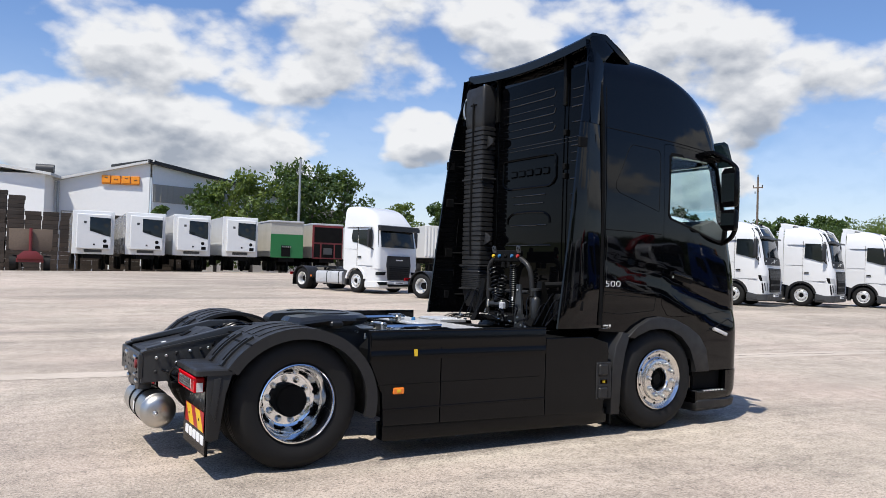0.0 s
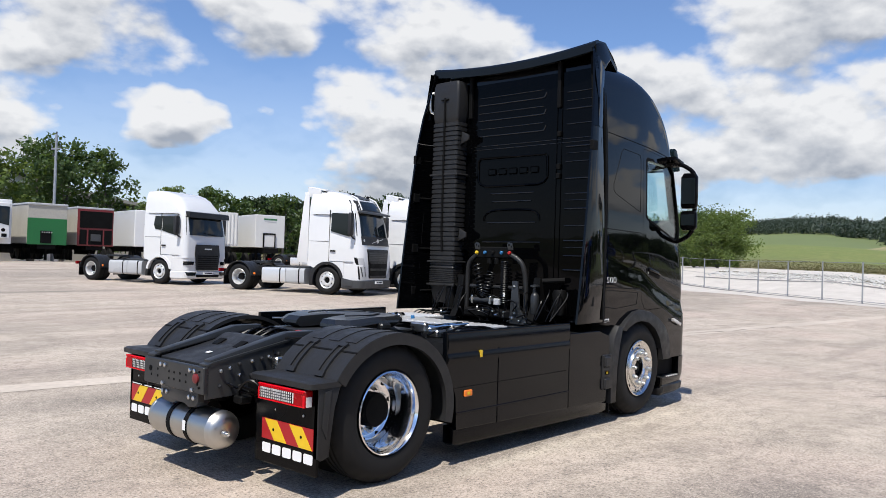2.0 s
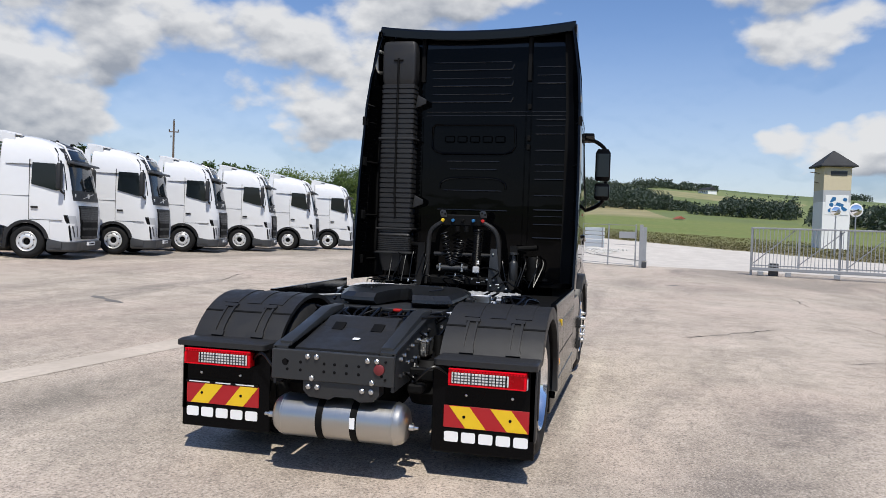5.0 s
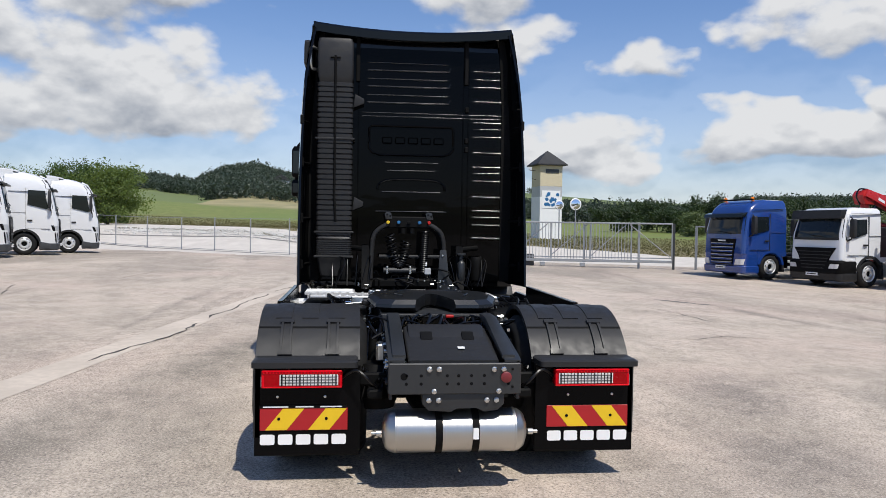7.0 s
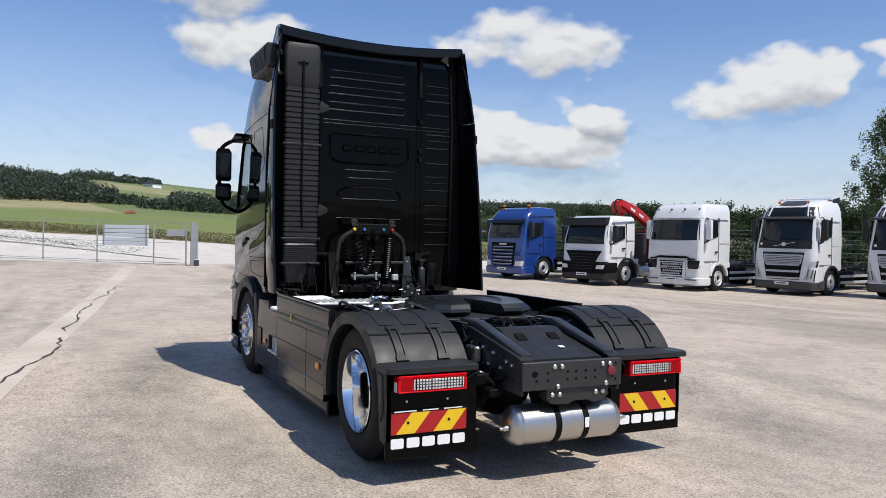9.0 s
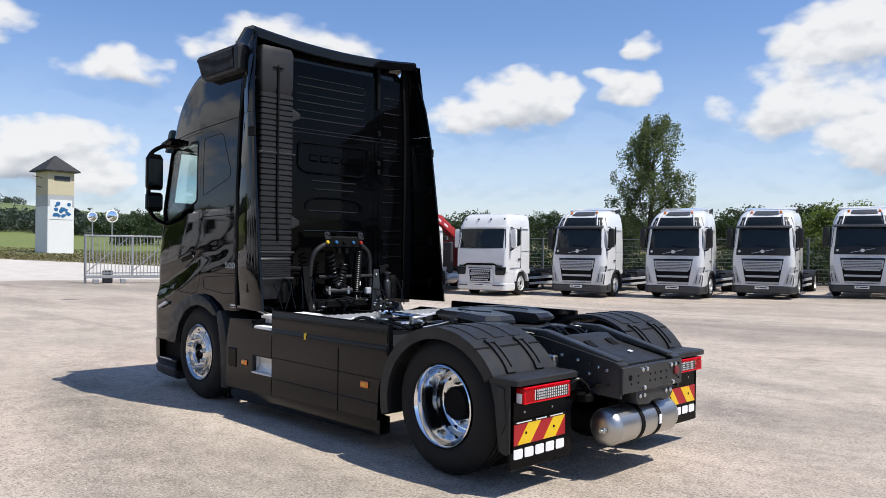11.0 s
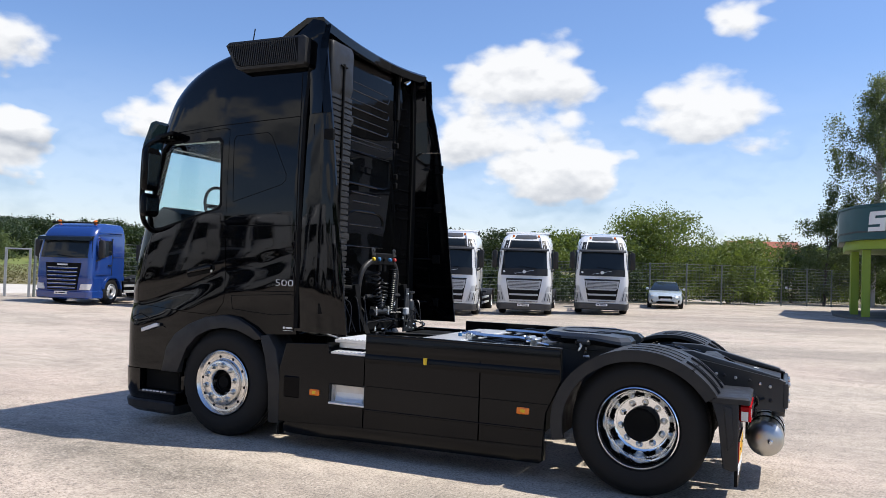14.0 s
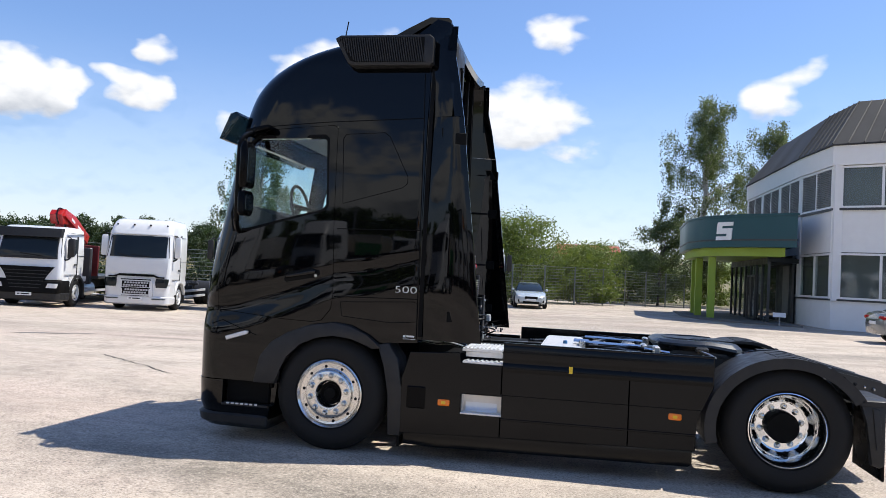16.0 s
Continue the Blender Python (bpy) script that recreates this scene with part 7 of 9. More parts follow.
        for k in range(6):
            z = 0.66 + 0.15 * k
            part("grille_bar", front_patch(fr, [(z, -0.58 - 0.01 * k, 0.58 + 0.01 * k), (z + 0.022, -0.58 - 0.01 * k, 0.58 + 0.01 * k)], 0.045, 10, 1), LIGHTGREY, g)
            part("grille_blade", front_patch(fr, [(z - 0.05, -0.57 - 0.01 * k, 0.57 + 0.01 * k), (z - 0.008, -0.57 - 0.01 * k, 0.57 + 0.01 * k)], 0.035, 10, 1), BLUE, g)
        part("name_bar", front_patch(fr, [(1.50, -0.22, 0.22), (1.56, -0.22, 0.22)], 0.03, 4, 1), ALU, g, smooth=0)
        part("visor", P([(front_x(fr, 2.5, 0) + 0.0, 2.48), (front_x(fr, 2.5, 0) + 0.2, 2.46), (front_x(fr, 2.5, 0) + 0.12, 2.60), (front_x(fr, 2.6, 0) - 0.1, 2.66)], "y", -1.12, 1.12, 0.015), SCREEN, lo)
        part("lamp_bar", T([(0.72, -1.0, 3.18), (0.72, 1.0, 3.18)], 0.03, 8), DARK, lo)
        for y in (-0.8, 0.75):
            part("roof_beacon", LA([(0.07, 0), (0.07, 0.12), (0.04, 0.15), (0, 0.15)], (0.55, y, 3.14), 12, "z"), LENS_AMBER, lo, "amber roof beacon")
        for s in (-1, 1):
            part("headlamp", front_patch(fr, [(z, *sorted(v)) for z, *v in [(0.58, s * 0.74, s * 1.12), (0.80, s * 0.80, s * 1.16)]], 0.014, 6, 3), LENS_CLEAR, lo)
    for s in (-1, 1):
        ya, yb = sorted((s * (w0 - 0.04), s * (w0 + 0.004)))
        wx0, wx1 = (0.15, 0.92)
        if style == "day":
            wx0, wx1 = 0.18, 0.86
        part("side_window", P([(wx1 - 0.12, wz1 - 0.02), (wx0, wz1 + 0.0), (wx0 - 0.03, wz0 + 0.16), (wx1 - 0.08, wz0 - 0.02), (wx1 + 0.02, wz0 + 0.0)], "y", ya, yb + 0), SCREEN, lo, "dark side window")
        if style == "curved":
            part("sleeper_window", P([(0.10, wz1), (-0.25, wz1), (-0.32, wz0 + 0.4), (-0.25, wz0 + 0.22), (0.07, wz0 + 0.18)], "y", ya, yb), SCREEN, lo)
        for x0, x1, z0, z1 in ((0.055, 0.063, 1.1, wz1 + 0.1), (-0.76, 0.05, 1.86, 1.868), (-0.62, 0.9, 2.80 if style != "day" else 2.66, 2.808 if style != "day" else 2.668), (0.08, 1.02, 1.16, 1.168)):
            part("panel_seam", B(x0, x1, *sorted((s * (w0 - 0.06), s * (w0 + 0.002))), z0, z1), GREYPLAST, lo, smooth=0)
        part("door_handle", B(0.12, 0.32, *sorted((s * (w0 - 0.02), s * (w0 + 0.03))), 1.50, 1.56, 0.01), SATIN, lo)
        # arch and mudguard
        part("arch_flare", band(bmesh.new(), 0, 0.5, (0.56, 0.56), (0.66, 0.65), 172, 10, *sorted((s * 1.12, s * 1.255)), 16), SATIN if style in ("high", "day") else paint, lo)
        poly = [(-0.80, zb + 0.1), (-0.80, zb - 0.06), (-0.62, zb - 0.10)] + arc(0, 0.5, 0.60, 0.60, 140, 20, 10) + [(0.66, 0.60), (0.66, zb + 0.1)]
        part("arch_panel", P(poly, "y", *sorted((s * 1.08, s * 1.222))), paint, lo)
        part("rear_guard", P([(-0.52, 0.92), (-0.62, 0.92), (-0.70, 0.30), (-0.58, 0.30)], "y", *sorted((s * 0.9, s * 1.24)), 0.01), SATIN, lo)
        if style == "high":
            part("skirt_corner", P([(0.60, 0.60), (0.60, 0.32), (1.02, 0.32), (1.02, 0.52)], "y", *sorted((s * 1.19, s * 1.235)), 0.008), GREYPLAST, lo)
        # mirrors
        mm = SATIN if style != "flat" else WHITE
        mir = part("mirror", loft(bmesh.new(), [[(0.98 + x, s * 1.36 + y2, z) for x, y2 in rounded(-0.06 * k2, 0.07 * k2, 0.12 * k2, .05 * k2, .02 * k2, 3)] for z, k2 in ((wz0 + 0.02, .7), (wz0 + 0.06, 1), (wz1 - 0.06, 1.0), (wz1, .7))]), mm, lo, "side mirror")
        part("mirror_arm", T(curve_pts([(0.92, s * 1.18, wz1 + 0.06), (1.0, s * 1.3, wz1 + 0.05), (1.0, s * 1.36, wz1 - 0.04)]), 0.022, 6), SATIN, mir)
        part("mirror_arm", T(curve_pts([(1.0, s * 1.36, wz0 + 0.05), (1.02, s * 1.3, wz0 - 0.05), (1.05, s * 1.18, wz0 - 0.1)]), 0.03, 6), SATIN, mir)
        wheel(lo, 0.0, s * 1.20, 0.50, s, False, ALU, DARK, 28, False, 0.50)
    # chassis
    long = 3.75 if load == "tractor" else 5.2
    tail = long + (0.95 if load == "tractor" else 2.0)
    for s in (-1, 1):
        part("chassis_rail", B(-tail, 0.6, *sorted((s * 0.37, s * 0.44)), 0.62, 0.90, 0.006), FRAME if load != "chassis" else GREYPLAST, lo)
        wheel(lo, -long, s * 1.20, 0.50, s, True, ALU, DARK, 28, False, 0.50)
        part("rear_mudguard", band(bmesh.new(), -long, 0.5, (0.57, 0.55), (0.60, 0.58), 178, 5, *sorted((s * 0.58, s * 1.25)), 14), SATIN, lo)
    part("engine", B(-1.0, 0.9, -0.36, 0.36, 0.36, 1.05, 0.05), DARK, lo)
    part("axle", T([(-long, -0.6, 0.5), (-long, 0.6, 0.5)], 0.12, 10), DARK, lo)
    if load == "tractor":
        part("fifth_wheel", loft(bmesh.new(), [[(-long + 0.35 + x, y, z) for x, y in rounded(-0.45, 0.45, 0.46, .2, .2, 3)] for z in (1.02, 1.10)]), FRAME, lo)
        part("deck", B(-2.6, -1.0, -0.42, 0.42, 0.90, 0.95, 0.01), GREYPLAST, lo)
        for s in (-1, 1):
            for x0, x1, mt in ((-2.75, -1.75, ALU if style != "curved" else LIGHTGREY), (-1.73, -0.95, LIGHTGREY)):
                tk = part("fuel_tank", loft(bmesh.new(), [[(x, s * 0.82 + y, 0.60 + z) for y, z in rounded(-0.36, 0.36, 0.28, .10, .10, 3)] for x in (x0, x1)]), mt, lo)
                part("tank_strap", loft(bmesh.new(), [[(x, s * 0.82 + y, 0.60 + z) for y, z in rounded(-0.365, 0.365, 0.285, .10, .10, 3)] for x in (x1 - 0.25, x1 - 0.20)]), DARK, tk)
            part("tail_lamp", B(-tail - 0.02, -tail + 0.05, *sorted((s * 0.65, s * 1.15)), 0.66, 0.78, 0.01), LENS_RED, lo)
            part("flap", B(-long - 0.66, -long - 0.63, *sorted((s * 0.6, s * 1.22)), 0.2, 0.75), DARK, lo)
            part("marker_lamp", B(-long + 0.68, -long + 0.75, *sorted((s * 1.2, s * 1.25)), 0.60, 0.68, 0.01), LENS_AMBER, lo)
        # side air deflectors
        if style == "high":
            for s in (-1, 1):
                part("side_deflector", P([(-0.80, 1.08), (-1.26, 1.10), (-1.06, 2.9), (-0.98, 3.6), (-0.80, 3.6)], "y", *sorted((s * 1.19, s * 1.225)), 0.01), paint, lo)
    elif load == "chassis":
        for s in (-1, 1):
            part("side_guard", B(-long + 0.9, -0.95, *sorted((s * 1.12, s * 1.17)), 0.42, 0.52, 0.01), ALU, lo)
            part("side_guard", B(-long + 0.9, -0.95, *sorted((s * 1.12, s * 1.17)), 0.66, 0.76, 0.01), ALU, lo)
            part("locker", B(-2.3, -1.0, *sorted((s * 0.5, s * 1.1)), 0.42, 0.92, 0.04), DARK, lo)
        for x in (-1.4, -3.0, -long, -tail + 0.2):
            part("cross_bar", B(x - 0.08, x + 0.08, -1.18, 1.18, 0.92, 1.02, 0.02), FRAME, lo)
        part("roof_beam", B(-tail, -1.0, -0.5, 0.5, 0.90, 0.96, 0.02), DARK, lo)
    elif load == "crane":
        part("flatbed", B(-tail, -2.0, -1.22, 1.22, 1.0, 1.12, 0.02), GREYPLAST, lo)
        part("crane_base", B(-1.5, -0.75, -0.55, 0.55, 0.9, 1.7, 0.06), DARKRED, lo)
        part("crane_post", T([(-1.1, 0, 1.6), (-1.1, 0, 3.2)], 0.16, 12), RED, lo, "red crane column")
        part("crane_arm", P([(-1.35, 3.05), (-1.15, 3.50), (-0.85, 3.58), (-0.70, 3.40), (-0.85, 3.05)], "y", -0.24, 0.24, 0.03), RED, lo, "red crane arm")
        part("crane_boom", P([(-0.95, 3.62), (-0.78, 3.36), (-1.9, 2.95), (-3.1, 2.35), (-3.3, 2.70), (-1.9, 3.38)], "y", -0.02, 0.30, 0.03), RED, lo, "red folded crane boom")
        part("crane_boom", P([(-1.3, 2.6), (-1.3, 2.3), (-3.2, 1.9), (-3.2, 2.2)], "y", -0.45, -0.15, 0.03), DARKRED, lo)
        part("crane_hose", T(curve_pts([(-0.75, 0.1, 3.05), (-0.55, 0.1, 3.35), (-0.7, 0.1, 3.62), (-1.1, 0.1, 3.62)]), 0.03, 8), HOSE, lo)
        for x, z in ((-1.45, 3.33), (-2.05, 3.09)):
            part("crane_mark", P([(x, z), (x - 0.32, z - 0.14), (x - 0.30, z - 0.24), (x + 0.02, z - 0.10)], "y", 0.295, 0.306), LETTER, lo, smooth=0)
        part("crane_cylinder", T([(-1.15, -0.12, 2.3), (-1.9, -0.12, 3.05)], 0.06, 10), GREYPLAST, lo)
        part("headboard", B(-2.05, -1.95, -1.2, 1.2, 1.1, 2.3, 0.02), DARKRED, lo)
        for s in (-1, 1):
            part("outrigger", B(-1.4, -1.2, *sorted((s * 0.6, s * 1.2)), 0.8, 2.2, 0.03), GREYPLAST, lo)
            part("side_guard", B(-long + 0.9, -0.95, *sorted((s * 1.12, s * 1.17)), 0.5, 0.6, 0.01), ALU, lo)
            part("fuel_tank", T([(-1.0, s * 0.85, 0.62), (-2.0, s * 0.85, 0.62)], 0.28, 16), ALU, lo)
    return lo


def standing(x, y, heading):
    """A pose on the ground, turned so that +x points along the heading."""
    return pose(x, y, ground_z(x, y), 0, 0, heading)


def from_front(fx, fy, heading, overhang=1.40):
    a = radians(heading)
    return standing(fx - overhang * math.cos(a), fy - overhang * math.sin(a), heading)


def from_wheel(wx, wy, heading):
    """From the right front wheel's outer side."""
    a = radians(heading)
    return standing(wx - 1.15 * math.sin(a), wy + 1.15 * math.cos(a), heading)


ROW_A = "white tractor units in a row"
first = lorry("parked_tractor", "white tractor unit with a high-roof sleeper cab", "high", WHITE, from_wheel(15.9, 22.6, -71), "tractor", ROW_A)
for wx, wy in ((19.7, 22.5), (23.95, 22.55), (27.8, 22.15), (32.1, 21.85), (36.4, 21.5)):
    copy_thing(first, from_wheel(wx, wy, -71))
lorry("parked_tractor", "white tractor unit with a black grille and black sun visor", "curved", WHITE, from_wheel(13.85, 30.4, -73), "tractor")
lorry("parked_tractor", "black tractor unit standing beside a container trailer", "high", PANEL, from_wheel(33.6, 44.0, -72), "tractor")
ROW_B = "white swap-body lorries in a row"
second = lorry("parked_lorry", "white swap-body lorry with a grey front grille", "high", WHITE, from_front(17.40, -14.38, 104), "chassis", ROW_B)
for fx, fy in ((14.25, -16.6), (11.6, -18.95), (8.65, -21.4)):
    copy_thing(second, from_front(fx, fy, 104))
lorry("parked_lorry", "white flat-fronted lorry with a pale honeycomb grille", "flat", WHITE, from_front(20.2, -11.5, 104), "chassis")
lorry("crane_lorry", "white lorry with a black grille and a red loading crane", "day", WHITE, from_front(23.1, -9.3, 104), "crane")
lorry("parked_lorry", "bright blue lorry with amber roof beacons", "long", BLUE, from_front(26.4, -7.4, 104), "chassis")

# ---- trailers, containers, buildings, fences ----
def reefer(base):
    tr = thing("refrigerated_trailer", base, "white refrigerated semi-trailer with a dark cooling unit", "trailer", "white refrigerated trailers")
    part("body", B(-13.4, 0, -1.28, 1.28, 1.20, 4.05, 0.03), WHITE, tr)
    part("front_frame", B(-0.02, 0.06, -1.30, 1.30, 1.15, 4.08, 0.03), WHITE, tr)
    part("cooling_unit", B(0.0, 0.46, -1.05, 1.10, 1.50, 3.85, 0.05), WHITE, tr)
    part("dark_panel", P([(-0.25, 3.65), (1.05, 3.60), (1.05, 2.35), (0.75, 2.42), (-0.25, 2.72)], "x", 0.45, 0.475, 0.008), SCREEN, tr, "dark cooling unit panel")
    part("vent_panel", B(0.45, 0.475, 0.60, 0.92, 1.60, 1.82, 0.01), DARK, tr)
    part("unit_mark", LA([(0.12, 0), (0.12, 0.01), (0.07, 0.01), (0, 0.008)], (0.462, 0.70, 2.05), 16, "x"), DARK, tr)
    part("unit_label", B(0.455, 0.468, -0.02, 0.10, 1.75, 1.86), DARK, tr, smooth=0)
    part("small_window", B(0.0, 0.47, -0.62, -0.45, 3.2, 3.36, 0.01), GREYPLAST, tr)
    part("connector_strip", B(0.0, 0.14, -0.55, 0.55, 1.28, 1.46, 0.02), GREYPLAST, tr)
    part("chassis", B(-13.2, -0.1, -0.6, 0.6, 0.85, 1.2, 0.02), DARK, tr)
    for s in (-1, 1):
        part("landing_leg", B(-2.7, -2.5, s * 0.75 - 0.08, s * 0.75 + 0.08, 0.05, 1.2, 0.01), DARK, tr)
        part("side_box", B(-5.5, -3.4, s * 1.15 - 0.1, s * 1.15 + 0.1, 0.45, 1.15, 0.03), DARK, tr)
        for x in (-8.5, -9.8, -11.1):
            part("tyre", T([(x, s * 0.95, 0.5), (x, s * 1.25, 0.5)], 0.5, 20), RUBBER, tr)
    return tr


def curtain_trailer(base, style):
    green = style == "green"
    tr = thing("curtain_trailer", base, "grey curtain-sided trailer with a green front wall" if green else "grey trailer with a red-framed dark front wall", "trailer")
    part("tarpaulin", B(-13.4, -0.02, -1.27, 1.27, 1.20, 3.85, 0.04), TARP, tr)
    if green:
        part("front_wall", B(-0.02, 0.05, -1.27, 1.27, 1.15, 2.95, 0.02), GREEN, tr, "green front wall")
        part("upper_wall", B(-0.02, 0.03, -1.27, 1.27, 2.95, 3.95, 0.02), TARP, tr)
        part("bracket", B(0.0, 0.12, -0.45, 0.25, 1.25, 2.1, 0.02), DARK, tr)
        for k in range(5):
            part("line_socket", B(0.1, 0.16, -0.4 + 0.15 * k, -0.32 + 0.15 * k, 1.95, 2.05, 0.01), STEEL, tr)
        part("roof_frame", B(-13.4, 0.1, -1.3, 1.3, 3.85, 4.0, 0.03), LIGHTGREY, tr)
    else:
        part("front_wall", B(-0.02, 0.05, -1.27, 1.27, 1.15, 3.8, 0.02), DARKRED, tr, "red front frame")
        part("dark_panel", B(0.04, 0.08, -1.12, 1.18, 2.45, 3.65, 0.01), DARK, tr)
        for y0, y1 in ((-1.12, -0.62), (-0.5, 0.5), (0.62, 1.16)):
            part("dark_panel", B(0.04, 0.08, y0, y1, 1.25, 2.32, 0.01), DARK, tr)
        part("bracket", B(0.06, 0.16, -0.35, 0.35, 1.5, 2.0, 0.02), GREYPLAST, tr)
        part("roof_frame", B(-13.4, 0.05, -1.29, 1.29, 3.8, 3.95, 0.03), LIGHTGREY, tr)
    part("chassis", B(-13.2, -0.1, -0.6, 0.6, 0.85, 1.2, 0.02), DARK, tr)
    for s in (-1, 1):
        part("landing_leg", B(-2.7, -2.5, s * 0.75 - 0.08, s * 0.75 + 0.08, 0.05, 1.2, 0.01), DARK, tr)
        part("side_guard", B(-7.5, -3.2, s * 1.2 - 0.02, s * 1.2 + 0.02, 0.5, 1.1, 0.01), DARK, tr)
        for x in (-8.5, -9.8, -11.1):
            part("tyre", T([(x, s * 0.95, 0.5), (x, s * 1.25, 0.5)], 0.5, 20), RUBBER, tr)
    return tr


HEAD_T = -94
for k, x in enumerate((6.4, 9.75, 12.9, 16.4)):
    if k == 0:
        r0 = reefer(standing(x, 57.0, HEAD_T))
    else:
        copy_thing(r0, standing(x, 57.0, HEAD_T))
curtain_trailer(standing(20.1, 57.2, HEAD_T), "green")
curtain_trailer(standing(23.6, 57.6, HEAD_T), "red")


def container_trailer(base, mark):
    tr = thing("container_trailer", base, "cream box container on a dark trailer chassis" if mark else "white corrugated container on a dark trailer chassis", "trailer")
    paint = PALECLAD
    part("box", B(-7.4, 0, -1.25, 1.25, 1.45, 4.1, 0.03), paint, tr)
    if mark:
        for k, (a, b) in enumerate(((-0.55, -0.38), (-0.36, -0.2), (-0.18, 0.0), (0.03, 0.2), (0.22, 0.38), (0.41, 0.56))):
            part("name_bar", B(0.0, 0.012, a, b, 3.68, 3.82), GREEN, tr, smooth=0)
        part("sub_bar", B(0.0, 0.012, -0.5, 0.5, 3.54, 3.60), LIGHTGREY, tr, smooth=0)
        part("hatch", B(0.0, 0.10, -0.55, 0.35, 1.5, 2.55, 0.02), PALECLAD, tr)
        part("hatch_frame", cut(B(0.02, 0.14, -0.62, 0.42, 1.46, 2.62), [B(-1, 1, -0.53, 0.33, 1.4, 2.5)]), DARK, tr)
    else:
        for k in range(9):
            y = -1.12 + 0.28 * k
            part("corrugation", P([(y - 0.09, 0), (y - 0.05, 0.05), (y + 0.05, 0.05), (y + 0.09, 0)], "z", 1.6, 3.95), paint, tr).matrix_local = Matrix(((0, 1, 0, 0), (1, 0, 0, 0), (0, 0, 1, 0), (0, 0, 0, 1)))
        part("bracket", B(0.02, 0.12, -0.4, 0.2, 1.5, 2.2, 0.02), GREYPLAST, tr)
    part("chassis", B(-9.0, 0.3, -0.6, 0.6, 1.0, 1.42, 0.02), DARK, tr)
    for s in (-1, 1):
        part("landing_leg", B(-1.2, -1.0, s * 0.75 - 0.08, s * 0.75 + 0.08, 0.05, 1.1, 0.01), DARK, tr)
        for x in (-2.6, -5.4, -6.7):
            part("tyre", T([(x, s * 0.95, 0.5), (x, s * 1.25, 0.5)], 0.5, 20), RUBBER, tr)
    return tr


container_trailer(standing(36.0, 53.6, -104), True)
container_trailer(standing(32.2, 54.6, -104), False)


def white_box(base):
    tr = thing("box_trailer", base, "white box trailer with a red fire extinguisher box", "trailer")
    part("body", B(-9, 0, -1.27, 1.27, 1.2, 3.95, 0.04), WHITE, tr)
    part("extinguisher_box", B(0, 0.25, -0.2, 0.2, 1.9, 2.7, 0.04), RED, tr, "red extinguisher box")
    part("chassis", B(-9, 0.2, -0.6, 0.6, 0.8, 1.2, 0.02), DARK, tr)
    for s in (-1, 1):
        part("landing_leg", B(-1.2, -1.0, s * 0.75 - 0.08, s * 0.75 + 0.08, 0.05, 1.1, 0.01), DARK, tr)
        for x in (-6, -7.3):
            part("tyre", T([(x, s * 0.95, 0.5), (x, s * 1.25, 0.5)], 0.5, 20), RUBBER, tr)


white_box(standing(27.6, 57.0, -98))


def tipper(base):
    tr = thing("tipper_trailer", base, "brown tipper trailer with a dark red drawbar frame", "trailer")
    part("skip", P([(-1.25, 1.45), (-1.1, 1.3), (1.1, 1.3), (1.25, 1.45), (1.28, 2.75), (-1.28, 2.75)], "x", -6, 0, 0.02), TIMBER, tr)
    part("tipping_ram", T([(0.15, 0, 0.9), (0.15, 0, 2.8)], 0.10, 12), DARKRED, tr, "dark red tipping ram")
    part("front_frame", P([(-0.75, 0.95), (-0.35, 1.3), (0.35, 1.3), (0.75, 0.95), (0.75, 0.75), (-0.75, 0.75)], "x", 0.0, 0.35, 0.02), DARKRED, tr)
    part("axle_beam", B(-1.0, 0.2, -0.8, 0.8, 0.55, 0.8, 0.02), DARKRED, tr)
    for s in (-1, 1):
        for x in (-0.4, -4.5):
            part("tyre", T([(x, s * 0.8, 0.5), (x, s * 1.2, 0.5)], 0.5, 20), RUBBER, tr)


tipper(standing(2.7, 57.5, -94))
dark_tail = thing("dark_trailer", standing(-0.9, 57.6, -94), "dark grey trailer parked at the end of the row", "trailer")
part("body", B(-8, 0, -1.2, 1.2, 1.1, 3.0, 0.04), DARK, dark_tail)
part("chassis", B(-8, 0, -0.6, 0.6, 0.7, 1.1, 0.03), DARK, dark_tail)
for s in (-1, 1):
    part("tyre", T([(-0.6, s * 0.85, 0.5), (-0.6, s * 1.2, 0.5)], 0.5, 20), RUBBER, dark_tail)


